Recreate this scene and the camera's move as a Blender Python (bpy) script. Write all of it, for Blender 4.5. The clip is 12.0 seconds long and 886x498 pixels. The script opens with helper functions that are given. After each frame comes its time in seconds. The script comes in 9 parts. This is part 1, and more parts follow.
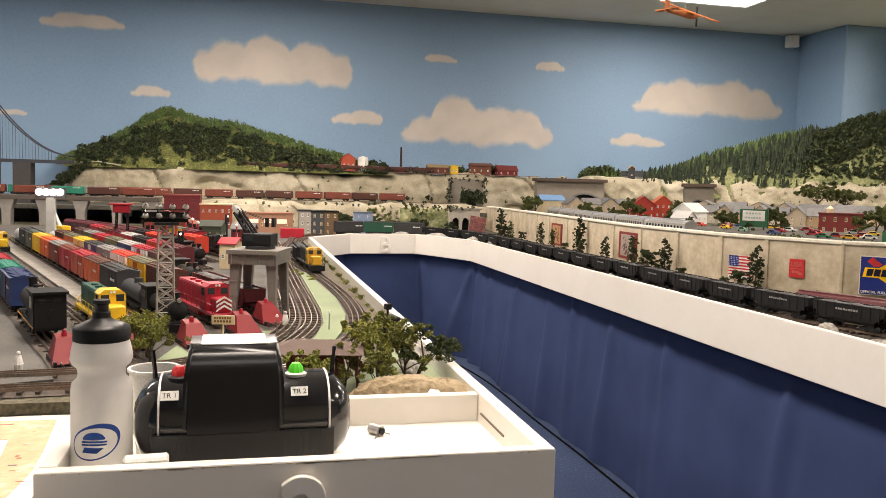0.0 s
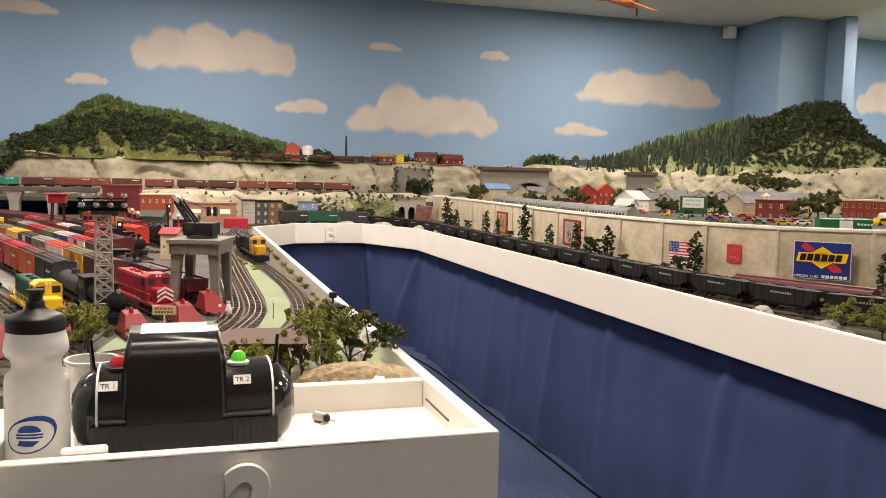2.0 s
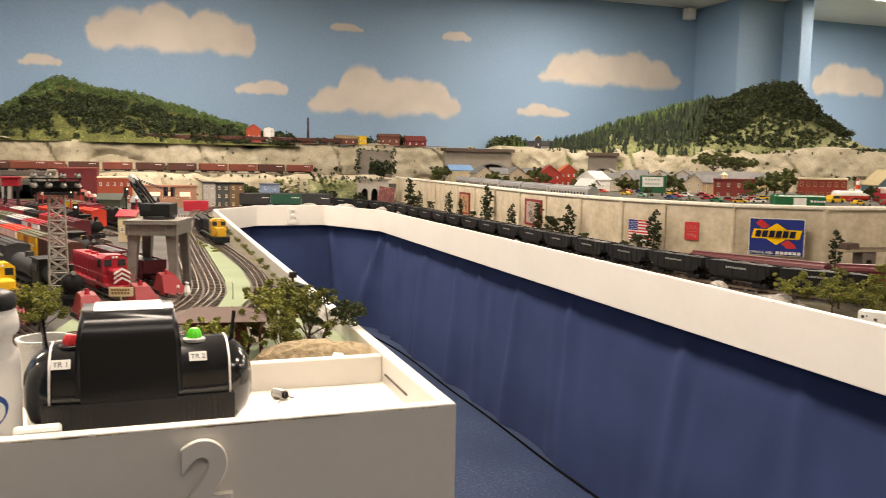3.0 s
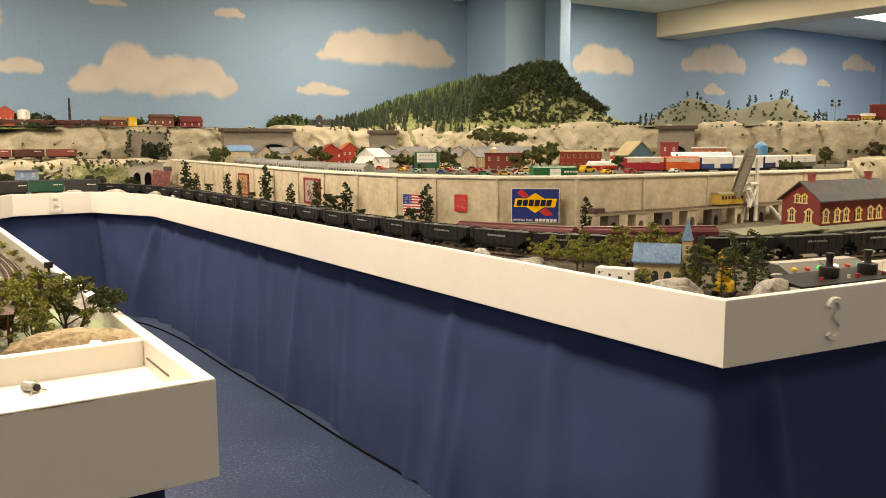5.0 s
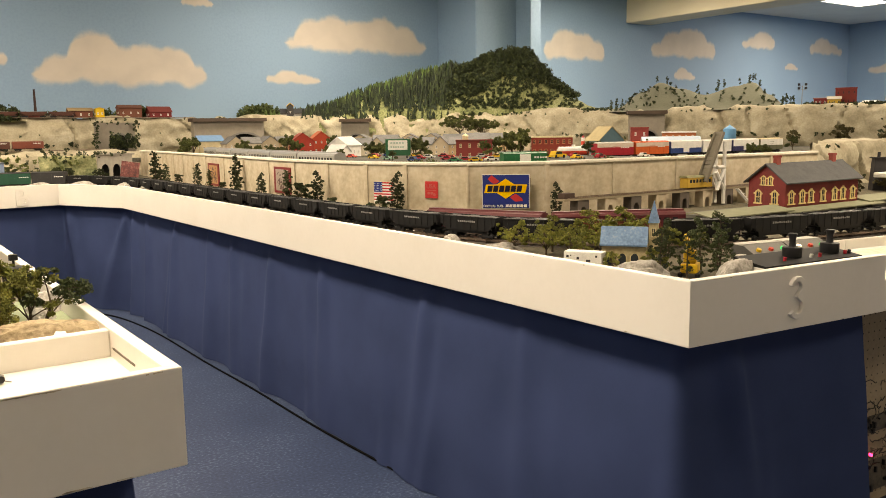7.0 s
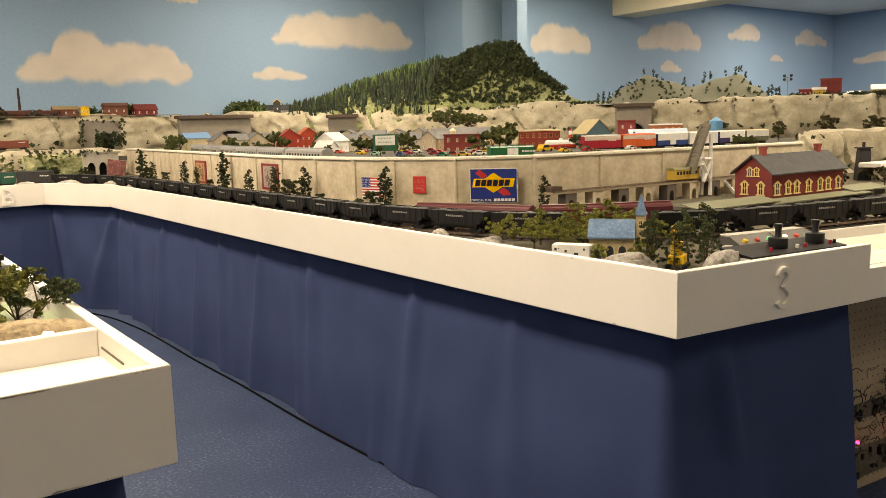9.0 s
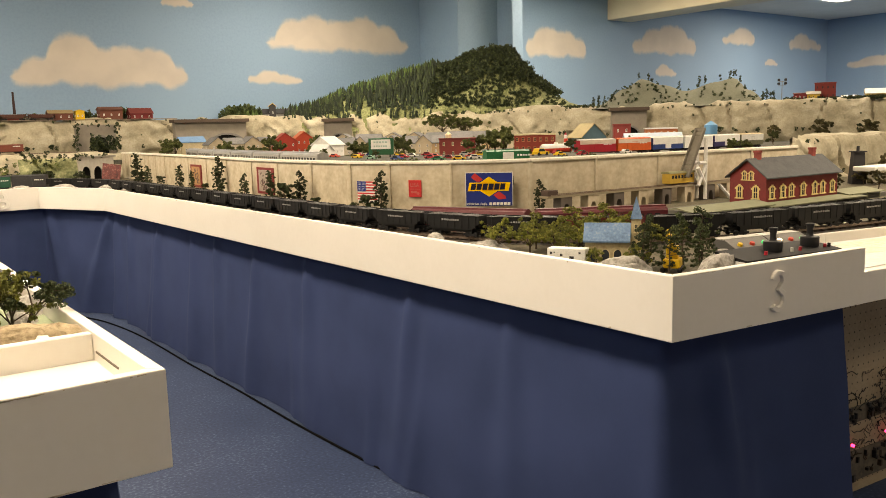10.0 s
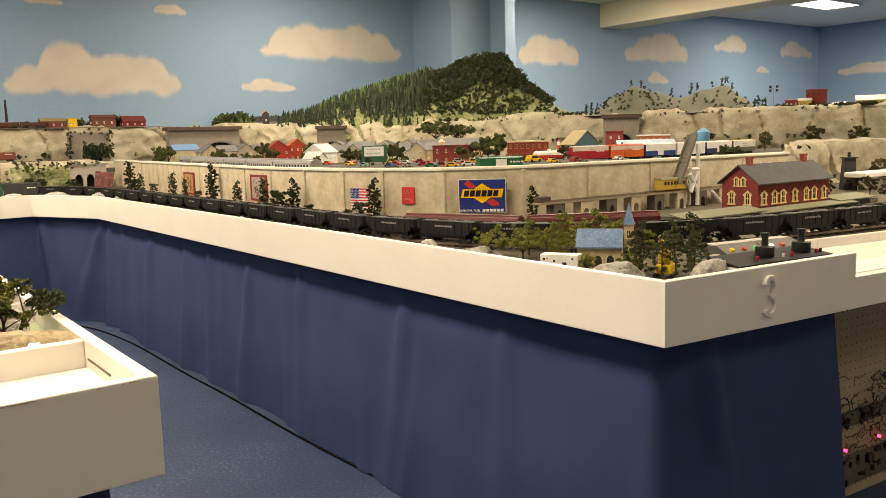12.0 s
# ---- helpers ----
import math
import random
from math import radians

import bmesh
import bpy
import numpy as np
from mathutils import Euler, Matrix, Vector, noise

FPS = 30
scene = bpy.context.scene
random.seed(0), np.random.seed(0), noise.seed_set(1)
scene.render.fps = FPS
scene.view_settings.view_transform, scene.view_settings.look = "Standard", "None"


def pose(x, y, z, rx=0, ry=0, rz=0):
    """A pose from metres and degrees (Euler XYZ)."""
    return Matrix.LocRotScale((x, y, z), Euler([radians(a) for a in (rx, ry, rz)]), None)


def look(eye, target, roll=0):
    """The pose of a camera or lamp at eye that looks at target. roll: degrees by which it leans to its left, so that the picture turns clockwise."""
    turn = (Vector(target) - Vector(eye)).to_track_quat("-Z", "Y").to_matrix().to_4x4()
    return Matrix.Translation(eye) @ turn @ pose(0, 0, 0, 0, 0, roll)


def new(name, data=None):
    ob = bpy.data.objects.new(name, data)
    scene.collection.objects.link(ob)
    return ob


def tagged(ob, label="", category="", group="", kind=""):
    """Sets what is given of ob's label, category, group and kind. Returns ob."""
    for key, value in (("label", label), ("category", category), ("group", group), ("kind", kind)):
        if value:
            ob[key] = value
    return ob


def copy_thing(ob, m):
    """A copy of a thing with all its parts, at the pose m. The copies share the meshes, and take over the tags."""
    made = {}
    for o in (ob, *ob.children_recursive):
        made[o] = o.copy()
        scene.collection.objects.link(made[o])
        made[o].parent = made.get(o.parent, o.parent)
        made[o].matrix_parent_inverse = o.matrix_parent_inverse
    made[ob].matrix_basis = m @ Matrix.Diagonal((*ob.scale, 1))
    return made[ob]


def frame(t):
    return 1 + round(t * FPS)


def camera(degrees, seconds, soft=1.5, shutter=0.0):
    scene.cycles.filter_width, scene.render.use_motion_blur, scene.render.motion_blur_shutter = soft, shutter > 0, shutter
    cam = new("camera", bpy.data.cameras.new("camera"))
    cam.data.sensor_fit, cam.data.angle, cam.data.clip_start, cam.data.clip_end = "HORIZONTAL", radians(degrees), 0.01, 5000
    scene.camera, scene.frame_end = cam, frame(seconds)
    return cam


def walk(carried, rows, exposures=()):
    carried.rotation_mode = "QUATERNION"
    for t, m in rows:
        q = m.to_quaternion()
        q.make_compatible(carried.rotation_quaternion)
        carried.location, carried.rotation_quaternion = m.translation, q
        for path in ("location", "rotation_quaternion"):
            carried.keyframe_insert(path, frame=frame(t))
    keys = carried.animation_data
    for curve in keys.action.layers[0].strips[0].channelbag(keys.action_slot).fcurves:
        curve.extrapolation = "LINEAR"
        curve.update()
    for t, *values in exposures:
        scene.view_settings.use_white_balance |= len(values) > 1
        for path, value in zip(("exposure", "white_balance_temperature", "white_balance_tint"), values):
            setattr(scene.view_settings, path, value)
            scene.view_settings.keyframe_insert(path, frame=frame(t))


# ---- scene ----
cam = camera(56.3, 12.0, soft=0.6, shutter=0.4)
PATH = [
    (0, (0.134, -0.067, 1.13), (0.589, 1.875, 0.985), 1.5),
    (0.5, (0.136, -0.068, 1.127), (0.594, 1.873, 0.981), 1.5),
    (1, (0.137, -0.068, 1.124), (0.627, 1.865, 0.973), 1.5),
    (1.5, (0.14, -0.071, 1.124), (0.669, 1.852, 0.967), 1.3),
    (2, (0.138, -0.071, 1.125), (0.717, 1.836, 0.958), 1.3),
    (2.5, (0.14, -0.076, 1.122), (0.732, 1.826, 0.935), 1.1),
    (3, (0.148, -0.081, 1.115), (0.807, 1.796, 0.908), 1.0),
    (3.5, (0.157, -0.078, 1.108), (0.963, 1.737, 0.876), 1.0),
    (3.7, (0.157, -0.083, 1.108), (1.049, 1.692, 0.877), 1.0),
    (5.3, (0.176, -0.164, 1.114), (1.287, 1.478, 0.851), -0.4),
    (5.5, (0.177, -0.165, 1.112), (1.291, 1.474, 0.841), -0.5),
    (6, (0.178, -0.164, 1.112), (1.296, 1.472, 0.836), -0.7),
    (6.5, (0.179, -0.167, 1.111), (1.313, 1.456, 0.831), -0.9),
    (7, (0.181, -0.17, 1.109), (1.33, 1.442, 0.826), -0.9),
    (9, (0.181, -0.174, 1.109), (1.35, 1.422, 0.813), -1.5),
    (9.5, (0.18, -0.175, 1.109), (1.355, 1.417, 0.817), -1.5),
    (10, (0.181, -0.174, 1.109), (1.359, 1.416, 0.822), -1.5),
    (10.5, (0.181, -0.175, 1.11), (1.361, 1.415, 0.828), -1.5),
    (11, (0.181, -0.176, 1.11), (1.364, 1.413, 0.837), -1.5),
    (11.5, (0.181, -0.176, 1.109), (1.369, 1.41, 0.837), -1.6),
    (12, (0.181, -0.177, 1.107), (1.373, 1.406, 0.837), -1.6),
]
walk(cam, [(t, look(eye, target, roll)) for t, eye, target, roll in PATH],
     [(0, 0.1, 6350, 18), (2, 0.1, 6400, 18), (3.5, 0.25, 6850, 16), (5.5, 0.25, 7450, 13), (12, 0.22, 7450, 13)])

# ---- world and lights ----
world = bpy.data.worlds.new("world")
scene.world = world
world.use_nodes = True
world.node_tree.nodes["Background"].inputs[0].default_value = (0.9, 0.95, 1.0, 1)
world.node_tree.nodes["Background"].inputs[1].default_value = 0.004
scene.view_settings.exposure = 0.0
CEIL = 3.08
# ceiling troffers, centre x, centre y; the first two are seen, the rest added out of view
TROFFERS = [(4.45, 7.33), (13.6, 7.1), (0.2, 6.85), (0.2, 4.43), (0.2, 1.53), (4.45, 4.43), (4.45, 0.75), (8.35, 7.2), (8.7, 4.43), (8.7, 0.75),
            (13.6, 4.2), (-2.9, 6.5), (-3.6, 3.0), (13.6, 1.3), (15.9, 5.6), (4.45, -1.37), (0.2, -1.37)]
LAMP_POWER = 66.0
for lx, ly in TROFFERS:
    # power factor of each lamp, set by area to balance the brightness
    power_factor = (1.2 if lx > 7 else 1.05 if lx == 0.2 else 1.0) if ly > 6 else 0.14 if lx == 0.2 and ly < 0 else 1.4 if lx == 0.2 and ly > 3 else 1.25 if lx == 0.2 else 0.75 if lx < 0 else 0.36 if ly < 0 else 1.25 if ly == 0.75 and lx < 5 else 0.85 if lx == 8.7 else 1.0
    ld = bpy.data.lights.new("troffer_light", "AREA")
    ld.shape, ld.size, ld.size_y, ld.energy, ld.color = "RECTANGLE", 1.16, 0.56, LAMP_POWER * power_factor, (1.0, 0.88, 0.70)
    lo = new("troffer_light", ld)
    lo.matrix_world = pose(lx, ly, CEIL - 0.035, 0, 0, 90 if lx == 0.2 else 0)


# ---- helpers for things and materials ----
def bmn():
    return bmesh.new()


def box(bm, x0, y0, z0, x1, y1, z1, m=None, bev=0.0, seg=1):
    vs = [bm.verts.new(c) for c in ((x0, y0, z0), (x1, y0, z0), (x1, y1, z0), (x0, y1, z0), (x0, y0, z1), (x1, y0, z1), (x1, y1, z1), (x0, y1, z1))]
    fs = [bm.faces.new([vs[i] for i in q]) for q in ((0, 3, 2, 1), (4, 5, 6, 7), (0, 1, 5, 4), (1, 2, 6, 5), (2, 3, 7, 6), (3, 0, 4, 7))]
    if bev > 0:
        es = {e for f in fs for e in f.edges}
        r = bmesh.ops.bevel(bm, geom=list(es), offset=bev, segments=seg, affect="EDGES", profile=0.5)
        vs = list({v for f in r["faces"] for v in f.verts} | {v for v in vs if v.is_valid})
    if m is not None:
        bmesh.ops.transform(bm, matrix=m, verts=vs)
    return vs


def cyl(bm, p0, p1, r0, r1=None, n=12, caps=True):
    r1 = r0 if r1 is None else r1
    p0, p1 = Vector(p0), Vector(p1)
    d = (p1 - p0).normalized()
    u = d.cross(Vector((0, 0, 1)) if abs(d.z) < 0.9 else Vector((1, 0, 0))).normalized()
    w = d.cross(u)
    a = [bm.verts.new(p0 + r0 * (math.cos(k * math.tau / n) * u + math.sin(k * math.tau / n) * w)) for k in range(n)]
    b = [bm.verts.new(p1 + r1 * (math.cos(k * math.tau / n) * u + math.sin(k * math.tau / n) * w)) for k in range(n)]
    for k in range(n):
        bm.faces.new((a[k], a[(k + 1) % n], b[(k + 1) % n], b[k]))
    if caps:
        bm.faces.new(a[::-1])
        bm.faces.new(b)
    return a + b


def tube(bm, pts, r, n=6):
    """One round bar along points."""
    pts = [Vector(p) for p in pts]
    prev = None
    for i, p in enumerate(pts):
        d = (pts[min(i + 1, len(pts) - 1)] - pts[max(i - 1, 0)]).normalized()
        u = d.cross(Vector((0, 0, 1)) if abs(d.z) < 0.9 else Vector((1, 0, 0))).normalized()
        w = d.cross(u)
        cur = [bm.verts.new(p + r * (math.cos(k * math.tau / n) * u + math.sin(k * math.tau / n) * w)) for k in range(n)]
        if prev:
            for k in range(n):
                bm.faces.new((prev[k], prev[(k + 1) % n], cur[(k + 1) % n], cur[k]))
        else:
            bm.faces.new(cur[::-1])
        prev = cur
    bm.faces.new(prev)


def ribbed(x0, x1, y0, y1, at, half, proud):
    """Plan outline of a box whose two long sides carry upright ribs."""
    pts = []
    for x in at:
        pts += [(x - half, y0), (x - half, y0 - proud), (x + half, y0 - proud), (x + half, y0)]
    back = []
    for x in reversed(at):
        back += [(x + half, y1), (x + half, y1 + proud), (x - half, y1 + proud), (x - half, y1)]
    return [(x0, y0)] + pts + [(x1, y0), (x1, y1)] + back + [(x0, y1)]


def lathe(bm, prof, n=32, at=(0, 0, 0)):
    """prof: (radius, height) pairs from the bottom up."""
    rings = []
    for r, z in prof:
        if r < 1e-5:
            rings.append([bm.verts.new((at[0], at[1], at[2] + z))])
        else:
            rings.append([bm.verts.new((at[0] + r * math.cos(k * math.tau / n), at[1] + r * math.sin(k * math.tau / n), at[2] + z)) for k in range(n)])
    for a, b in zip(rings, rings[1:]):
        for k in range(n):
            j = (k + 1) % n
            if len(a) == 1 and len(b) == 1:
                continue
            if len(a) == 1:
                bm.faces.new((a[0], b[j], b[k]))
            elif len(b) == 1:
                bm.faces.new((a[k], a[j], b[0]))
            else:
                bm.faces.new((a[k], a[j], b[j], b[k]))


def prism(bm, pts, z0, z1, m=None):
    a = [bm.verts.new((x, y, z0)) for x, y in pts]
    b = [bm.verts.new((x, y, z1)) for x, y in pts]
    n = len(pts)
    bm.faces.new(a[::-1])
    bm.faces.new(b)
    for k in range(n):
        bm.faces.new((a[k], a[(k + 1) % n], b[(k + 1) % n], b[k]))
    if m is not None:
        bmesh.ops.transform(bm, matrix=m, verts=a + b)
    return a + b


def link(name, bm, material, smooth=False):
    bmesh.ops.recalc_face_normals(bm, faces=bm.faces)
    me = bpy.data.meshes.new(name)
    bm.to_mesh(me)
    bm.free()
    for one in material if isinstance(material, (list, tuple)) else [material]:
        me.materials.append(one)
    if smooth:
        me.shade_smooth()
        me.set_sharp_from_angle(angle=radians(40))
    return new(name, me)


def part(name, bm, material, parent, label="", smooth=False):
    ob = link(name, bm, material, smooth)
    ob.parent = parent
    return tagged(ob, label) if label else ob


def thing(name, at=(0, 0, 0), turn=0.0, label="", category="", group="", kind=""):
    ob = new(name)
    ob.empty_display_size = 0.05
    ob.matrix_basis = pose(at[0], at[1], at[2], 0, 0, turn)
    return tagged(ob, label, category, group, kind)


def structure(name, bm, material, label="", category="", smooth=False, kind="structure"):
    return tagged(link(name, bm, material, smooth), label, category, kind=kind)


def at_end(p, q, z=0.0):
    """Pose with x along p to q."""
    return Matrix.Translation((p[0], p[1], z)) @ Matrix.Rotation(math.atan2(q[1] - p[1], q[0] - p[0]), 4, "Z")


# ---- materials ----
def mat(name, c, c2=None, rough=0.6, scale=8.0, fine=90.0, bump=0.15, metal=0.0, spec=0.5, mixf=0.5, vary=0.0, depth=0.002, coat=0.0, stretch=(1, 1, 1), third=None, third_at=0.62):
    m = bpy.data.materials.new(name)
    m.use_nodes = True
    nt = m.node_tree
    n, l = nt.nodes, nt.links
    p = n["Principled BSDF"]
    p.inputs["Roughness"].default_value = rough
    p.inputs["Metallic"].default_value = metal
    p.inputs["Specular IOR Level"].default_value = spec
    p.inputs["Coat Weight"].default_value = coat
    c = (*c, 1)
    c2 = (*(c2 or [v * 0.8 for v in c[:3]]), 1)
    tc = n.new("ShaderNodeTexCoord")
    mp = n.new("ShaderNodeMapping")
    mp.inputs["Scale"].default_value = stretch
    l.new(tc.outputs["Object"], mp.inputs[0])
    a = n.new("ShaderNodeTexNoise")
    a.inputs["Scale"].default_value, a.inputs["Detail"].default_value = scale, 5
    b = n.new("ShaderNodeTexNoise")
    b.inputs["Scale"].default_value, b.inputs["Detail"].default_value = fine, 4
    l.new(mp.outputs[0], a.inputs["Vector"])
    l.new(mp.outputs[0], b.inputs["Vector"])
    add = n.new("ShaderNodeMath")
    add.operation = "MULTIPLY_ADD"
    add.inputs[1].default_value = mixf
    l.new(b.outputs["Fac"], add.inputs[0])
    sc = n.new("ShaderNodeMath")
    sc.operation = "MULTIPLY"
    sc.inputs[1].default_value = 1 - mixf
    l.new(a.outputs["Fac"], sc.inputs[0])
    l.new(sc.outputs[0], add.inputs[2])
    ramp = n.new("ShaderNodeValToRGB")
    ramp.color_ramp.elements[0].position, ramp.color_ramp.elements[0].color = 0.36, c2
    ramp.color_ramp.elements[1].position, ramp.color_ramp.elements[1].color = 0.56, c
    if third:
        e = ramp.color_ramp.elements.new(third_at)
        e.color = (*third, 1)
    l.new(add.outputs[0], ramp.inputs[0])
    col = ramp.outputs[0]
    if vary:
        oi = n.new("ShaderNodeObjectInfo")
        hs = n.new("ShaderNodeHueSaturation")
        mr = n.new("ShaderNodeMapRange")
        mr.inputs[3].default_value, mr.inputs[4].default_value = 1 - vary, 1 + vary
        l.new(oi.outputs["Random"], mr.inputs[0])
        l.new(mr.outputs[0], hs.inputs["Value"])
        l.new(col, hs.inputs["Color"])
        col = hs.outputs[0]
    l.new(col, p.inputs["Base Color"])
    if bump:
        bp = n.new("ShaderNodeBump")
        bp.inputs["Strength"].default_value, bp.inputs["Distance"].default_value = bump, depth
        l.new(add.outputs[0], bp.inputs["Height"])
        l.new(bp.outputs[0], p.inputs["Normal"])
    return m


def glow(name, c, strength):
    m = bpy.data.materials.new(name)
    m.use_nodes = True
    p = m.node_tree.nodes["Principled BSDF"]
    p.inputs["Base Color"].default_value = (*c, 1)
    p.inputs["Emission Color"].default_value = (*c, 1)
    p.inputs["Emission Strength"].default_value = strength
    return m


SKY = mat("sky_paint", (0.215, 0.335, 0.485), (0.19, 0.30, 0.45), 0.7, 0.7, 40, 0.1)
CEILM = mat("ceiling_paint", (0.72, 0.70, 0.64), (0.66, 0.64, 0.58), 0.85, 3, 160, 0.4)
BEAMM = mat("beam_paint", (0.74, 0.66, 0.50), (0.69, 0.61, 0.46), 0.7, 2, 60, 0.1)
FLOORM = mat("blue_floor", (0.036, 0.057, 0.122), (0.02, 0.033, 0.078), 0.52, 3, 95, 0.15, mixf=0.72, spec=0.35, third=(0.11, 0.145, 0.22), third_at=0.66)
WHITEP = mat("white_paint", (0.80, 0.765, 0.70), (0.765, 0.73, 0.66), 0.4, 4, 60, 0.03, mixf=0.25)
RAWEDGE = mat("worn_paint_edge", (0.60, 0.52, 0.38), (0.45, 0.38, 0.27), 0.7, 30, 200, 0.2)
CLOTH = mat("navy_cloth", (0.037, 0.055, 0.134), (0.031, 0.047, 0.114), 0.9, 5, 420, 0.12, mixf=0.3, spec=0.1)
PLASTER = mat("plaster_rock", (0.415, 0.373, 0.272), (0.27, 0.237, 0.162), 0.9, 5.5, 60, 1.0, mixf=0.3, depth=0.01, third=(0.48, 0.44, 0.335), third_at=0.63)
CONCRETE = mat("tan_concrete", (0.53, 0.46, 0.335), (0.38, 0.315, 0.215), 0.85, 9, 45, 0.3, mixf=0.4, third=(0.6, 0.54, 0.42), third_at=0.66)
CAPM = mat("concrete_cap", (0.74, 0.70, 0.60), (0.62, 0.57, 0.47), 0.8, 12, 90, 0.2)
GRAVEL = mat("grey_ballast", (0.125, 0.105, 0.088), (0.065, 0.054, 0.046), 0.95, 14, 260, 0.6, mixf=0.6, depth=0.003)
GROUNDG = mat("grey_yard_ground", (0.125, 0.12, 0.108), (0.075, 0.072, 0.066), 0.9, 5, 190, 0.3, mixf=0.5)
EARTH = mat("scenic_earth", (0.14, 0.12, 0.08), (0.06, 0.06, 0.035), 0.95, 12, 120, 0.7, mixf=0.6, depth=0.006)
GRASSM = mat("pale_green_flock", (0.24, 0.29, 0.175), (0.19, 0.23, 0.14), 0.95, 8, 210, 0.4, mixf=0.5)
HILLM = mat("dark_green_flock", (0.14, 0.15, 0.04), (0.045, 0.055, 0.017), 0.95, 7, 50, 0.9, mixf=0.5, depth=0.02, third=(0.27, 0.27, 0.09), third_at=0.62)
HILLP = mat("patchy_hill_flock", (0.22, 0.24, 0.10), (0.075, 0.09, 0.035), 0.95, 6, 50, 0.9, mixf=0.5, depth=0.02, third=(0.32, 0.32, 0.18), third_at=0.64)
HILLG = mat("grey_green_hill", (0.15, 0.155, 0.115), (0.115, 0.12, 0.085), 0.95, 5, 60, 0.6, mixf=0.5, depth=0.01)
_paints = {}


def paint(r, g, b, rough=0.45, vary=0.06, metal=0.0):
    """Painted or moulded plastic, slightly dusty, in that colour."""
    key = (round(r, 3), round(g, 3), round(b, 3), rough, metal)
    if key not in _paints:
        d = 0.06
        _paints[key] = mat("paint", (r, g, b), (r * 0.82 + d * 0.03, g * 0.82 + d * 0.03, b * 0.82 + d * 0.025), rough, 25, 300, 0.08, vary=vary, depth=0.0008, metal=metal, spec=0.3 if max(r, g, b) > 0.05 else 0.22)
    return _paints[key]


BLACK = paint(0.011, 0.011, 0.012, 0.6)
DGREY = paint(0.04, 0.04, 0.042, 0.6)
MGREY = paint(0.25, 0.25, 0.245, 0.6)
LGREY = paint(0.45, 0.45, 0.43, 0.6)
WHITE = paint(0.75, 0.74, 0.70, 0.5)
CREAM = paint(0.66, 0.56, 0.36, 0.6)
RED = paint(0.37, 0.02, 0.034, 0.4)
BRIGHTRED = paint(0.6, 0.06, 0.03, 0.4)
ORANGE = paint(0.62, 0.12, 0.03, 0.45)
YELLOW = paint(0.72, 0.46, 0.02, 0.4)
GREEN = paint(0.03, 0.2, 0.09, 0.45)
TEAL = paint(0.03, 0.22, 0.15, 0.45)
BLUE = paint(0.03, 0.06, 0.2, 0.45)
BROWN = paint(0.09, 0.035, 0.025, 0.6)
MAROON = paint(0.11, 0.018, 0.025, 0.5)
RUST = paint(0.19, 0.055, 0.035, 0.7)
STEEL = paint(0.42, 0.40, 0.37, 0.35, metal=0.8)
RAILM = mat("rail_steel", (0.3, 0.235, 0.19), (0.17, 0.13, 0.10), 0.35, 20, 200, 0.1, metal=0.7)
TIEM = mat("dark_brown_ties", (0.08, 0.058, 0.044), (0.045, 0.033, 0.026), 0.8, 30, 200, 0.2)
COALM = mat("coal_load", (0.015, 0.015, 0.016), (0.008, 0.008, 0.008), 0.5, 60, 220, 1.0, depth=0.004)
GLASSB = paint(0.03, 0.035, 0.04, 0.12)
LEAF = mat("olive_foliage", (0.215, 0.22, 0.036), (0.085, 0.1, 0.019), 0.9, 40, 200, 0.2, mixf=0.4, vary=0.25, third=(0.3, 0.28, 0.055), third_at=0.68)
LEAFD = mat("dark_foliage", (0.05, 0.065, 0.02), (0.02, 0.03, 0.012), 0.9, 40, 200, 0.2, mixf=0.4, vary=0.3)
LEAFM = mat("town_foliage", (0.095, 0.11, 0.028), (0.035, 0.045, 0.014), 0.9, 40, 200, 0.2, mixf=0.4, vary=0.3, third=(0.17, 0.18, 0.05), third_at=0.68)
LEAFB = mat("brown_foliage", (0.10, 0.085, 0.03), (0.045, 0.04, 0.016), 0.9, 40, 200, 0.2, mixf=0.4, vary=0.3)
BARK = mat("twig_bark", (0.09, 0.065, 0.04), (0.05, 0.036, 0.022), 0.9, 60, 300, 0.4)
ROCKM = mat("grey_cast_rock", (0.42, 0.40, 0.36), (0.18, 0.165, 0.14), 0.85, 16, 110, 0.8, mixf=0.5, depth=0.006)
ROCKT = mat("tan_cast_rock", (0.36, 0.28, 0.17), (0.16, 0.115, 0.06), 0.9, 14, 110, 0.8, mixf=0.5, depth=0.006)
BRICKM = mat("red_brick_sheet", (0.30, 0.06, 0.045), (0.22, 0.04, 0.03), 0.75, 20, 220, 0.2, vary=0.05)
ROOFM = mat("grey_shingle_card", (0.15, 0.15, 0.15), (0.10, 0.10, 0.102), 0.8, 30, 200, 0.3, vary=0.12)


def share(name, me, parent, m=None, label=""):
    """One more object on a mesh that is already there."""
    ob = new(name, me)
    ob.parent = parent
    if m is not None:
        ob.matrix_basis = m
    return tagged(ob, label) if label else ob


_cache = {}


def cached(key, make):
    """A mesh made once: make() gives (bmesh, material, smooth)."""
    if key not in _cache:
        bm, m, sm = make()
        ob = link(str(key[0]), bm, m, sm)
        _cache[key] = ob.data
        bpy.data.objects.remove(ob)
    return _cache[key]


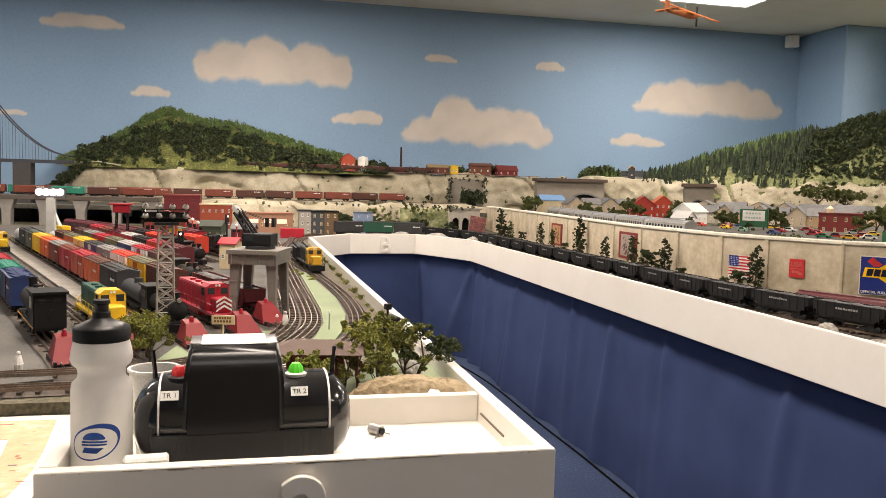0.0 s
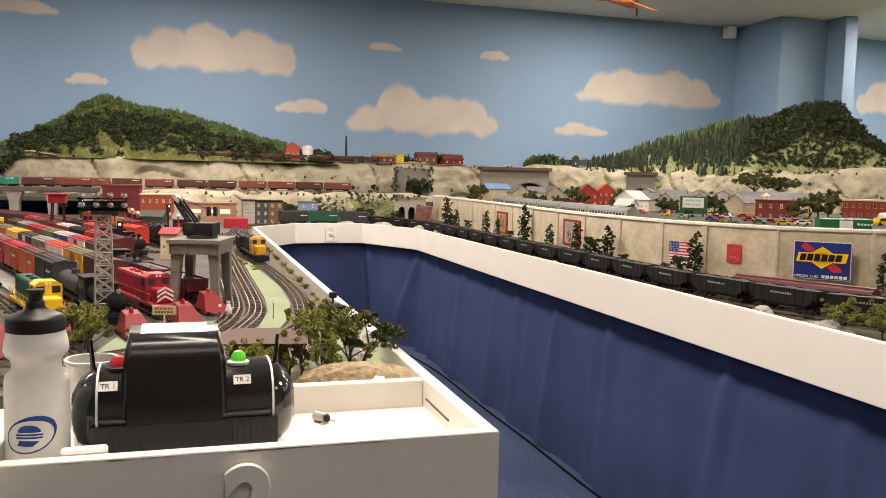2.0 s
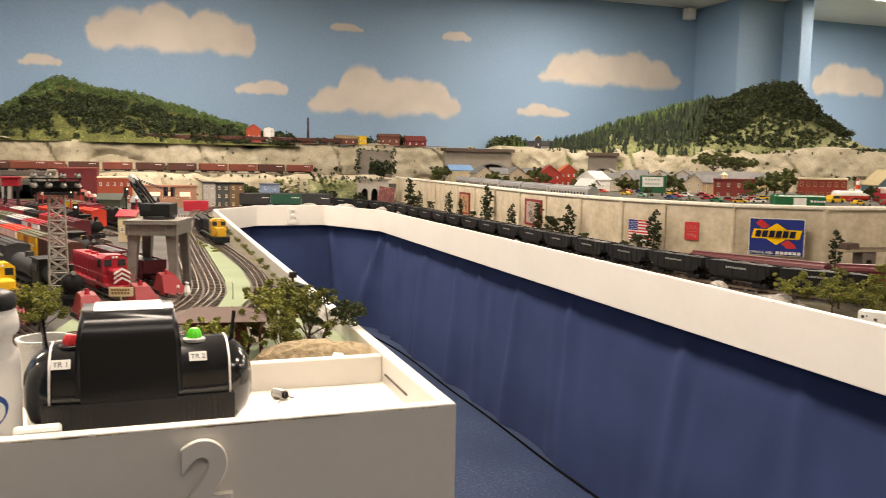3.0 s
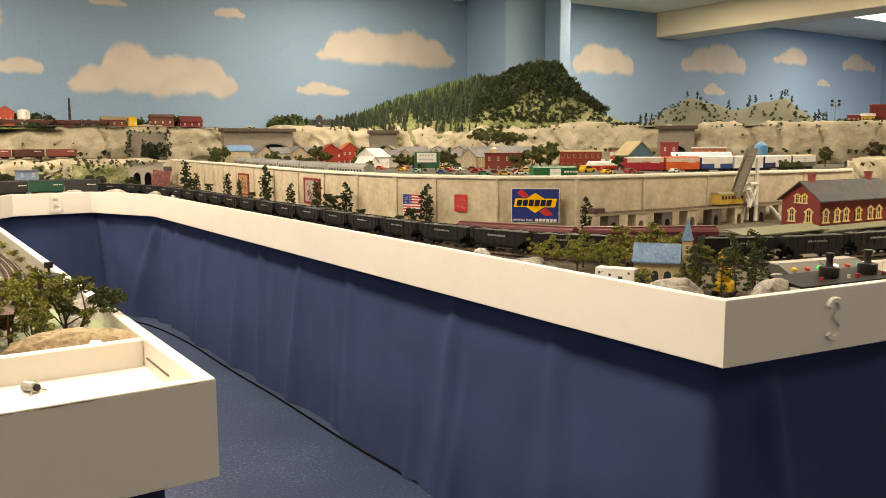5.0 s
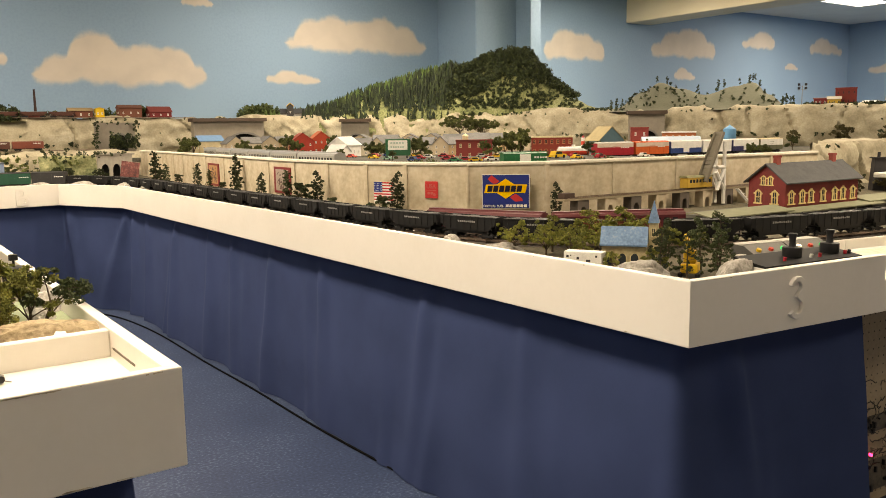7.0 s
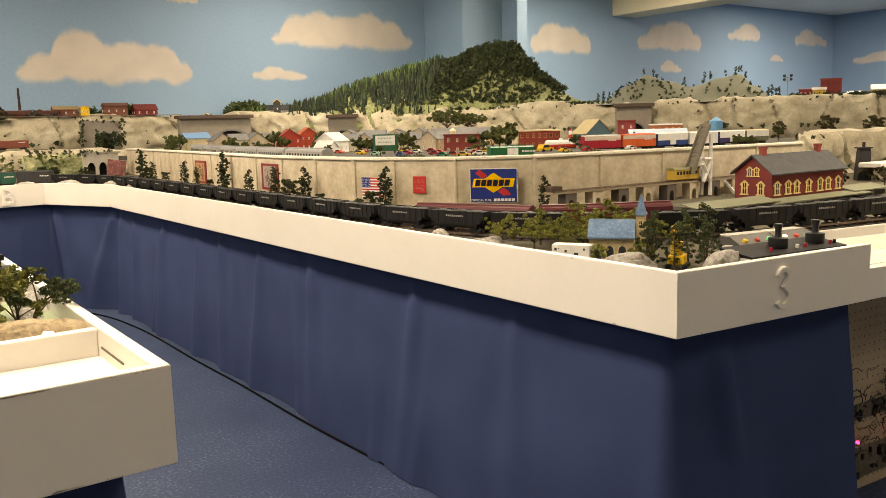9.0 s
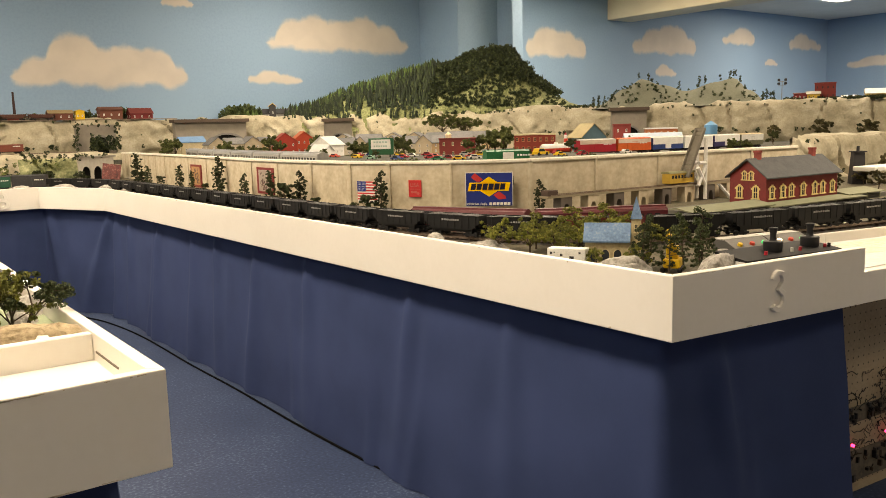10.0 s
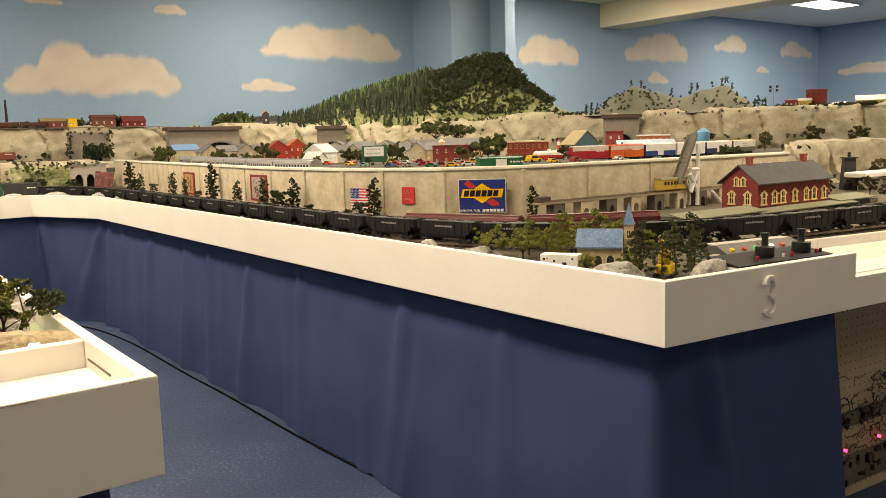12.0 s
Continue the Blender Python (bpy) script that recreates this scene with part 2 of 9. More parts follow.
def text_mesh(body, size, depth, material, name, bold=0.0, bev=0.0):
    """Raised lettering in the built-in font, standing in the x-z plane, facing -y."""
    cu = bpy.data.curves.new(name, "FONT")
    cu.body, cu.size, cu.extrude, cu.bevel_depth, cu.bevel_resolution, cu.offset = body, size, depth, bev, 1, bold
    cu.align_x = "CENTER"
    tmp = new(name, cu)
    me = bpy.data.meshes.new_from_object(tmp)
    bpy.data.objects.remove(tmp)
    me.transform(Matrix.Rotation(radians(90), 4, "X"))
    me.materials.clear()
    me.materials.append(material)
    return me

# ---- room ----
X0, X1, Y0, YB = -4.6, 16.7, -4.2, 8.9


def slab(name, x0, y0, z0, x1, y1, z1, m, label, cat, bev=0.0):
    b = bmn()
    box(b, x0, y0, z0, x1, y1, z1, bev=bev)
    return structure(name, b, m, label, cat)


slab("floor", X0 - 0.15, Y0 - 0.15, -0.1, X1 + 0.15, YB + 0.15, 0.0, FLOORM, "speckled blue sealed concrete floor of the aisle", "floor")
slab("ceiling", X0 - 0.15, Y0 - 0.15, CEIL, X1 + 0.15, YB + 0.15, CEIL + 0.12, CEILM, "off-white painted flat ceiling", "ceiling")
wall_back = slab("wall_back", X0 - 0.15, YB, 0, X1 + 0.15, YB + 0.15, CEIL, SKY, "sky-blue wall with painted clouds", "wall")
wall_right = slab("wall_right", X1, Y0, 0, X1 + 0.15, YB, CEIL, SKY, "sky-blue wall with painted clouds", "wall")
slab("wall_left", X0 - 0.15, Y0, 0, X0, YB, CEIL, SKY, "plain sky-blue painted wall", "wall")
slab("wall_front", X0, Y0 - 0.15, 0, X1, Y0, CEIL, BEAMM, "plain cream painted wall", "wall")
slab("column_1", 6.61, 8.08, 0, 7.5, YB, CEIL, SKY, "square sky-blue painted column", "column", 0.012)
slab("column_2", 7.24, 7.787, 0, 7.42, 8.079, CEIL, SKY, "narrow sky-blue boxed pipe chase", "column", 0.01)
slab("beam_1", 10.2, -4.2, 2.715, 10.75, YB, CEIL, BEAMM, "cream painted ceiling beam", "beam", 0.008)


def cloud_outline(w, h, seed, puffs=None):
    """Outline of a painted cloud: round puffs over a wide flat base."""
    r = random.Random(seed)
    n = 90
    if puffs is None:
        peak = r.uniform(-0.14, 0.12)
        puffs = []
        for k in range(4):
            c = -0.33 + 0.66 * k / 3 + r.uniform(-0.05, 0.05)
            hgt = (0.4 + 0.6 * math.exp(-((c - peak) / 0.26) ** 2)) * r.uniform(0.85, 1.1)
            puffs.append((c, r.uniform(0.22, 0.3), min(hgt, 0.98)))
    ph = [r.uniform(0, 6.28) for _ in range(3)]
    top, low = [], []
    for k in range(n + 1):
        u = k / n - 0.5
        z = 0.0
        for c, rad, hgt in puffs:
            d = abs(u - c) / (rad * 1.22)
            if d < 1:
                z = max(z, hgt * (1 - d * d) ** 0.5 * 0.45 + hgt * 0.55 * (1 - d ** 4))
        edge = max(0.02, min(1.0, (0.5 - abs(u)) * 9))
        z = max(z, 0.14 * edge ** 0.5) + 0.025 * edge * noise.noise((u * 26, seed, 1))
        base = 0.1 * edge ** 0.5 * (1 + 0.35 * math.sin(u * 15 + ph[0]) + 0.2 * math.sin(u * 37 + ph[1]))
        top.append((u * w, h * (-0.4 + 0.9 * z)))
        low.append((u * w, h * (-0.4 - base)))
    return top, low


def sponged():
    """Cream paint dabbed over the wall's blue, thinning out along the rim."""
    m = mat("cloud_paint", (0.215, 0.335, 0.485), (0.19, 0.30, 0.45), 0.7, 0.7, 40, 0.1)
    nt = m.node_tree
    n, l = nt.nodes, nt.links
    p = n["Principled BSDF"]
    at = n.new("ShaderNodeAttribute")
    at.attribute_name = "cover"
    geo = n.new("ShaderNodeNewGeometry")
    for one in [k for k in n if k.bl_idname == "ShaderNodeMapping"]:
        l.new(geo.outputs["Position"], one.inputs[0])
    nz, soft = n.new("ShaderNodeTexNoise"), n.new("ShaderNodeTexNoise")
    nz.inputs["Scale"].default_value, nz.inputs["Detail"].default_value = 9, 5
    soft.inputs["Scale"].default_value, soft.inputs["Detail"].default_value = 2.5, 4
    l.new(geo.outputs["Position"], nz.inputs["Vector"])
    l.new(geo.outputs["Position"], soft.inputs["Vector"])
    ad = n.new("ShaderNodeMath")
    ad.operation = "MULTIPLY_ADD"
    ad.inputs[1].default_value = 0.6
    l.new(nz.outputs["Fac"], ad.inputs[0])
    l.new(at.outputs["Fac"], ad.inputs[2])
    mr = n.new("ShaderNodeMapRange")
    mr.interpolation_type = "SMOOTHSTEP"
    mr.inputs[1].default_value, mr.inputs[2].default_value = 0.45, 1.0
    l.new(ad.outputs[0], mr.inputs[0])
    cream = n.new("ShaderNodeValToRGB")
    cream.color_ramp.elements[0].position, cream.color_ramp.elements[0].color = 0.35, (0.47, 0.435, 0.395, 1)
    cream.color_ramp.elements[1].position, cream.color_ramp.elements[1].color = 0.62, (0.55, 0.505, 0.45, 1)
    l.new(soft.outputs["Fac"], cream.inputs[0])
    mx = n.new("ShaderNodeMix")
    mx.data_type = "RGBA"
    blue = p.inputs["Base Color"].links[0].from_socket
    l.new(mr.outputs[0], mx.inputs[0])
    l.new(blue, mx.inputs[6])
    l.new(cream.outputs[0], mx.inputs[7])
    l.new(mx.outputs[2], p.inputs["Base Color"])
    return m


CLOUD = sponged()


def painted_cloud(x0, x1, z0, z1, seed, wall=None, puffs=None):
    w, h = x1 - x0, z1 - z0
    top, low = cloud_outline(w, h, seed, puffs)
    rim = 0.075 * min(1.0, h / 0.45) + 0.012
    b = bmn()
    cover = []
    cols = []
    last = len(top) - 1
    for i, ((x, zt), (_, zl)) in enumerate(zip(top, low)):
        mid = (zt + zl) / 2
        half = (zt - zl) / 2
        side = min(1.0, min(i, last - i) * w / last / rim)
        inner = max(0.0, half - rim)
        col = []
        for z, c in ((zl - rim * 0.35, 0.0), (mid - inner - 0.25 * (half - inner), 0.62), (mid - inner, 1.0), (mid + inner, 1.0), (mid + inner + 0.25 * (half - inner), 0.62), (zt + rim * 0.35, 0.0)):
            col.append(b.verts.new((x, 0, z)))
            cover.append(c * side if half > rim * 0.4 else c * side * half / (rim * 0.4))
        cols.append(col)
    for u, v in zip(cols, cols[1:]):
        for k in range(5):
            b.faces.new((u[k], v[k], v[k + 1], u[k + 1]))
    ob = part("painted_cloud", b, CLOUD, wall or wall_back)
    ob.data.attributes.new("cover", "FLOAT", "POINT").data.foreach_set("value", cover)
    ob.matrix_basis = pose((x0 + x1) / 2, YB - 0.0004, (z0 + z1) / 2)
    return ob


CLOUDS = [(-0.48, 1.22, 2.16, 2.69),
          (1.7, 3.52, 1.61, 2.18),
          (4.41, 6.46, 2.05, 2.53),
          (0.95, 1.54, 1.79, 1.98),
          (4.17, 4.9, 1.67, 1.86),
          (1.96, 2.36, 2.5, 2.62),
          (3.23, 3.62, 2.48, 2.62),
          (-1.07, -0.65, 1.98, 2.11),
          (-1.92, -1.08, 2.62, 2.8),
          (-2.36, -2.0, 1.74, 1.82),
          (8.45, 9.76, 2.1, 2.57),
          (10.75, 12.47, 2.22, 2.74),
          (13.15, 14.19, 2.46, 2.8),
          (15.29, 16.5, 2.44, 2.8),
          (14.5, 14.96, 2.12, 2.27),
          (11.35, 11.94, 1.87, 2.1)]
PUFFS = {10: [(-0.33, 0.17, 0.62), (-0.14, 0.24, 1.0), (0.1, 0.24, 0.92), (0.32, 0.18, 0.7)],
         11: [(-0.36, 0.14, 0.45), (-0.12, 0.22, 0.86), (0.1, 0.26, 1.0), (0.34, 0.16, 0.6)],
         0: [(-0.4, 0.13, 0.6), (-0.27, 0.14, 0.85), (-0.05, 0.16, 1.0), (0.1, 0.1, 0.7), (0.22, 0.15, 0.92), (0.37, 0.13, 0.72)],
         1: [(-0.43, 0.09, 0.3), (-0.31, 0.13, 0.55), (-0.15, 0.15, 1.0), (0.0, 0.13, 0.74), (0.13, 0.14, 0.8), (0.27, 0.14, 0.78), (0.41, 0.1, 0.42)],
         2: [(-0.43, 0.09, 0.3), (-0.3, 0.12, 0.85), (-0.18, 0.13, 0.95), (0.0, 0.15, 0.88), (0.15, 0.14, 1.0), (0.3, 0.12, 0.8), (0.42, 0.1, 0.4)]}
for k, c in enumerate(CLOUDS):
    painted_cloud(*c, seed=k + 3, puffs=PUFFS.get(k))
pc = painted_cloud(-0.75, 0.75, 2.08, 2.32, 33, wall_right)
pc.matrix_basis = pose(X1 - 0.0004, 7.75, 2.2, 0, 0, 90)

TROFM = mat("white_enamel", (0.8, 0.8, 0.78), None, 0.4)
DIFFM = glow("lit_diffuser", (1.0, 0.95, 0.86), 5.0)
for lx, ly in TROFFERS:
    # the same fitting also stands at the added, unseen lamps
    tr = thing("ceiling_light", (lx, ly, CEIL), 90 if lx == 0.2 else 0, "lit white recessed fluorescent ceiling light", "light", "ceiling lights")
    b = bmn()
    for q in ((-0.61, -0.31, 0.61, -0.28), (-0.61, 0.28, 0.61, 0.31), (-0.61, -0.28, -0.58, 0.28), (0.58, -0.28, 0.61, 0.28)):
        box(b, q[0], q[1], -0.03, q[2], q[3], 0.01)
    part("frame", b, TROFM, tr)
    b = bmn()
    box(b, -0.58, -0.28, -0.012, 0.58, 0.28, -0.004)
    part("diffuser", b, DIFFM, tr)

# smoke sensor near the column
sen = thing("wall_sensor", (6.42, 8.78, 3.02), 0, "small white plastic motion sensor by the ceiling", "sensor")
b = bmn()
box(b, -0.06, -0.06, -0.1, 0.06, 0.06, 0.04, bev=0.012, seg=2)
part("housing", b, TROFM, sen)

# ---- layout benchwork ----
RAIL, FH, TOP = 0.80, 0.14, 0.762
# aisle edge of the layout, left side round the far end to the right corner
EDGE = [(0.521, 0.918), (0.521, 5.28), (0.82, 5.72), (1.29, 5.75), (1.55, 5.18), (1.542, 0.88), (2.175, 0.805)]
TH = 0.02


def fascia(name, p, q, z0, z1, label, before=None, after=None):
    """A painted board with its outer face on p to q, its ends mitred to the neighbouring boards."""
    p, q = Vector(p), Vector(q)
    d = (q - p).normalized()
    nrm = Vector((-d.y, d.x))

    def inner(corner, near, sign):
        if near is None:
            return corner + nrm * TH
        e = (corner - Vector(near)).normalized() if sign < 0 else (Vector(near) - corner).normalized()
        m = (nrm + Vector((-e.y, e.x))).normalized()
        return corner + m * (TH / max(0.3, m.dot(nrm)))
    pts = [p + d * 0.0002, q - d * 0.0002, inner(q, after, 1), inner(p, before, -1)]
    b = bmn()
    vs = prism(b, [(v.x, v.y) for v in pts], z0, z1)
    top = [e for e in b.edges if e.verts[0] in vs[4:] and e.verts[1] in vs[4:]]
    low = [e for e in b.edges if {e.verts[0], e.verts[1]} == {vs[0], vs[1]}]
    bmesh.ops.bevel(b, geom=top + low, offset=0.0022, segments=2, affect="EDGES", profile=0.5)
    return structure(name, b, WHITEP, label, "fascia board")


C0 = (-0.1, 0.918)
fascia("fascia_1", C0, EDGE[0], RAIL - FH, RAIL, "white painted board front of the control box", None, EDGE[1])
fascia("fascia_2", EDGE[0], EDGE[1], RAIL - FH, RAIL, "long white painted edge board of the layout", C0, EDGE[2])
fascia("fascia_3", EDGE[1], EDGE[2], RAIL - FH, RAIL, "white painted edge board at the aisle end", EDGE[0], EDGE[3])
fascia("fascia_4", EDGE[2], EDGE[3], RAIL - FH, RAIL, "white painted edge board at the aisle end", EDGE[1], EDGE[4])
fascia("fascia_5", EDGE[3], EDGE[4], RAIL - FH, RAIL, "white painted edge board at the aisle end", EDGE[2], EDGE[5])
fascia("fascia_6", EDGE[4], EDGE[5], RAIL - FH, RAIL, "long white painted edge board of the layout", EDGE[3], EDGE[6])
fascia("fascia_7", EDGE[5], EDGE[6], RAIL - FH, RAIL, "white painted front board with a raised number", EDGE[4], None)
fascia("fascia_8", (-0.1, 1.235), (-0.1, 0.94), RAIL - FH, RAIL, "white painted side board of the control box")
fascia("fascia_9", (2.18, 0.82), (3.6, 0.655), 0.655, 0.735, "white painted edge board of the desk")


def skirt(name, line, z1, seed, label, amp=1.0, drapes=()):
    """Hanging cloth along plan points, the aisle on its right: pinned at the top, soft wide folds that deepen towards the floor.
    drapes: (metres along the line, depth, lean) of single folds that fall from a pin."""
    pts = []
    for p, q in zip(line, line[1:]):
        n = max(2, int((Vector(q) - Vector(p)).length / 0.014))
        pts += [Vector(p).lerp(Vector(q), k / n) for k in range(n)]
    pts.append(Vector(line[-1]))
    last = len(pts) - 1
    soft = [sum((pts[min(max(i + k, 0), last)] for k in (-1, 0, 1)), Vector((0, 0))) / 3 for i in range(last + 1)]
    soft[0], soft[-1] = pts[0], pts[-1]
    nz = 28
    b = bmn()
    grid = []
    for i, p in enumerate(soft):
        x = i * 0.014
        d = (soft[min(i + 2, last)] - soft[max(i - 2, 0)]).normalized()
        out = Vector((d.y, -d.x))
        bend = 1.0
        for q in line[1:-1]:
            bend = min(bend, 0.25 + (p - Vector(q)).length / 0.12)
        row = []
        for j in range(nz + 1):
            f = j / nz
            z = z1 + (0.003 - z1) * f
            sx = x + 0.13 * f * noise.noise((x * 1.1, seed, 3)) + 0.05 * f
            wide = noise.noise((sx * 2.3, seed, f * 0.4)) * 0.034
            mid = (1 - min(1.0, abs(noise.noise((sx * 3.4, seed + 5, f * 0.5))) * 4.2)) * 0.026
            swag = 0.009 * noise.noise((sx * 4 + f * 2.0, seed + 2, f * 2.4))
            small = noise.noise((sx * 11, seed + 9, f * 1.2)) * 0.003
            k = amp * bend
            o = k * (0.08 + 0.95 * f ** 0.9) * (wide + mid + small) + k * swag * min(1, f * 4) + 0.046 * f
            for at, deep, slant in drapes:
                u = (x - at - slant * f) / (0.022 + 0.058 * f)
                o += deep * min(1.0, f * 6) * math.exp(-u * u)
            q = p + out * max(o, -0.03) + d * 0.042 * f * max(0.0, 1 - (last - i) * 0.014 / 0.2)
            row.append(b.verts.new((q.x, q.y, z)))
        grid.append(row)
    for u, v in zip(grid, grid[1:]):
        for j in range(nz):
            b.faces.new((u[j], v[j], v[j + 1], u[j + 1]))
    return structure(name, b, CLOTH, label, "table skirt", True)


SK = "navy blue cloth skirt hanging to the floor"
skirt("skirt_1", [(-0.09, 0.98), (0.456, 0.98), (0.464, 0.99), (0.464, 5.3), (0.785, 5.775), (1.328, 5.805), (1.608, 5.2), (1.6, 0.945), (2.2, 0.872)], 0.67, 9.3, SK, 0.55,
      [(5.99, 0.03, 0.2), (6.59, 0.032, -0.22), (6.69, 0.028, 0.04), (6.95, 0.02, 0.03), (7.5, 0.026, -0.04), (8.0, 0.018, 0.03), (8.3, 0.022, 0.05), (8.75, 0.018, -0.05), (9.2, 0.02, 0.04), (9.9, 0.02, -0.04), (10.35, 0.016, 0.05), (10.99, 0.03, 0.06)])

# table tops
LEFT = [(-4.3, 1.385), (-0.12, 1.385), (-0.12, 1.24), (0.501, 1.24), (0.501, 5.28), (0.81, 5.742), (1.3, 5.772), (1.572, 5.19), (1.562, 0.9), (2.175, 0.828), (2.2, 1.108), (2.24, 1.205), (2.42, 1.178), (2.6, 1.15), (2.88, 1.098), (3.4, 1.04), (5.5, 0.9), (9.5, 0.85), (9.5, 8.89), (-4.3, 8.89)]
b = bmn()
prism(b, LEFT, TOP - 0.02, TOP)
structure("table_top", b, EARTH, "layout table top covered with brown and green scenic ground", "table top")
b = bmn()
prism(b, [(-0.08, 0.938), (0.501, 0.938), (0.501, 1.218), (-0.08, 1.218)], 0.742, 0.752)
structure("tray_floor", b, WHITEP, "white painted floor of the control tray", "tray")
b = bmn()
box(b, -0.08, 1.218, 0.745, 0.501, 1.236, 0.797, bev=0.002)
structure("tray_back", b, WHITEP, "white painted back board of the control tray", "fascia board")
b = bmn()
prism(b, [(2.18, 0.842), (3.62, 0.675), (3.7, 1.006), (3.4, 1.036), (2.88, 1.094), (2.6, 1.146), (2.42, 1.174), (2.245, 1.2), (2.205, 1.104)], 0.715, 0.733)
structure("desk_top", b, WHITEP, "white painted desk top beside the layout", "desk")
b = bmn()
prism(b, [(-2.2, 0.7), (-0.122, 0.7), (-0.122, 1.38), (-2.2, 1.38)], 0.725, 0.742)
structure("desk_top_2", b, WHITEP, "white painted desk top beside the control box", "desk")

# ---- retaining wall, upper deck, cliffs, hills ----
DECK = 0.915
WALL = [(2.27, 7.3), (2.17, 6.06), (2.06, 4.76), (1.97, 3.9), (1.95, 3.45), (1.99, 2.96), (2.07, 2.72), (2.19, 2.48), (2.36, 2.30), (2.79, 2.25), (4.08, 2.10)]
CLIFF_UP = [(-1.66, 8.85), (-1.58, 8.58), (-1.35, 8.42), (0.5, 8.45), (2.6, 8.45), (3.8, 8.38), (4.8, 7.87), (5.68, 6.95), (6.37, 5.93), (6.98, 4.97), (7.25, 4.52), (7.64, 3.72), (7.8, 3.35), (8.4, 2.4), (9.4, 1.4)]
CLIFF_LO = [(-0.45, 7.28), (0.3, 7.35), (1.0, 7.4), (1.7, 7.5), (2.3, 7.3)]
CLIFF_LOR = [(4.11, 2.14), (4.6, 2.3), (5.3, 2.42), (6.3, 2.2), (7.6, 1.8), (9.4, 1.1)]


def smooth_line(pts, step):
    """Catmull-Rom points about step apart."""
    out = []
    P = [Vector(pts[0]) * 2 - Vector(pts[1])] + [Vector(p) for p in pts] + [Vector(pts[-1]) * 2 - Vector(pts[-2])]
    for k in range(1, len(P) - 2):
        n = max(1, int((P[k + 1] - P[k]).length / step))
        for i in range(n):
            t = i / n
            out.append(0.5 * (2 * P[k] + (P[k + 1] - P[k - 1]) * t + (2 * P[k - 1] - 5 * P[k] + 4 * P[k + 1] - P[k + 2]) * t * t + (3 * P[k] - P[k - 1] - 3 * P[k + 1] + P[k + 2]) * t ** 3))
    out.append(P[-2])
    return out


def cliff(name, line, z0, z1, label, amp=0.05, step=0.03, rows=14, seed=0.0, back=0.35, topvar=0.02, lean=0.06, brow=0.7, taper=0.0):
    pts = smooth_line(line, step)
    b = bmn()
    cols = []
    for i, p in enumerate(pts):
        d = (pts[min(i + 1, len(pts) - 1)] - pts[max(i - 1, 0)]).normalized()
        nrm = Vector((d.y, -d.x))
        s = i * step
        ease = min(1.0, 0.05 + s / taper) if taper else 1.0
        zt = z1 + topvar * (noise.noise((s * 1.3, seed, 3)) + 1.5 * (0.55 - abs(noise.noise((s * 3.2, seed, 7))) * 2))
        col = []
        for j in range(rows + 1):
            f = j / rows
            z = z0 + (zt - z0) * f
            h = z - z0
            big = noise.noise((s * 1.4, h * 1.2, seed)) + 0.6 * noise.noise((s * 4.0, h * 4.0, seed + 4))
            ridg = 1 - abs(noise.noise((s * 7.0, h * 6.5, seed + 8))) * 2.4
            crack = -0.9 * max(0.0, 1 - abs(noise.noise((s * 2.6 + h * 1.5, h * 1.5, seed + 20))) * 15)
            block = math.floor(noise.noise((s * 5.0, h * 6.0, seed + 31)) * 5) / 5
            fine = 0.22 * noise.noise((s * 16, h * 15, seed)) + 0.16 * noise.noise((s * 36, h * 34, seed))
            round_top = -brow * max(0.0, f - 0.82) ** 2 / 0.03
            o = amp * (0.8 * big + 0.28 * ridg + 0.5 * block + fine + crack + round_top) * ease - lean * f * f
            q = p + nrm * o
            col.append(b.verts.new((q.x, q.y, z)))
        q = p - nrm * (0.08 + back * 0.4) * ease
        col.append(b.verts.new((q.x, q.y, zt + 0.012)))
        q = p - nrm * back * ease
        col.append(b.verts.new((q.x, q.y, zt - 0.02)))
        cols.append(col)
    for a, c in zip(cols, cols[1:]):
        for j in range(len(a) - 1):
            b.faces.new((a[j], c[j], c[j + 1], a[j + 1]))
    return tagged(link(name, b, PLASTER, True), label, "cliff", kind="structure")


cliff("cliff_1", CLIFF_UP, 0.9, 1.275, "tall cream plaster rock cliff with vertical cracks", 0.06, 0.022, 24, 1.0, 0.5, 0.034)
cliff("cliff_2", CLIFF_LO, TOP - 0.02, 0.965, "low cream plaster rock cliff below the track ledge", 0.05, 0.02, 18, 5.0, 0.2)
cliff("cliff_3", CLIFF_LOR, TOP - 0.02, 1.0, "low cream plaster rock cliff beside the depot", 0.04, 0.018, 20, 9.0, 0.12, 0.015, 0.02, 0.4, 0.7)

# upper deck
TOWNG = mat("town_ground", (0.095, 0.09, 0.075), (0.045, 0.048, 0.032), 0.95, 4, 60, 0.4, mixf=0.5)
b = bmn()
deck = [(p[0] + 0.02, p[1] + 0.03) for p in WALL] + [(4.2, 2.56), (4.6, 2.6), (5.3, 2.6), (6.3, 2.35), (7.6, 1.95), (9.4, 1.3), (9.45, 8.88), (-4.3, 8.88), (-4.3, 7.3), (-2.4, 7.3), (0.3, 7.45), (1.0, 7.52), (1.7, 7.62)]
prism(b, deck, DECK - 0.035, DECK)
structure("town_deck", b, TOWNG, "dark grey-green upper deck of the layout", "deck")


# raised street behind the wall
ROAD = 0.962
b = bmn()
prism(b, [(2.32, 4.3), (2.3, 3.5), (2.38, 3.08), (2.5, 2.84), (2.7, 2.66), (3.5, 2.6), (3.5, 3.15), (3.12, 3.45), (2.85, 4.3)], DECK, ROAD)
structure("street", b, TOWNG, "dark grey raised street of the model town", "street")


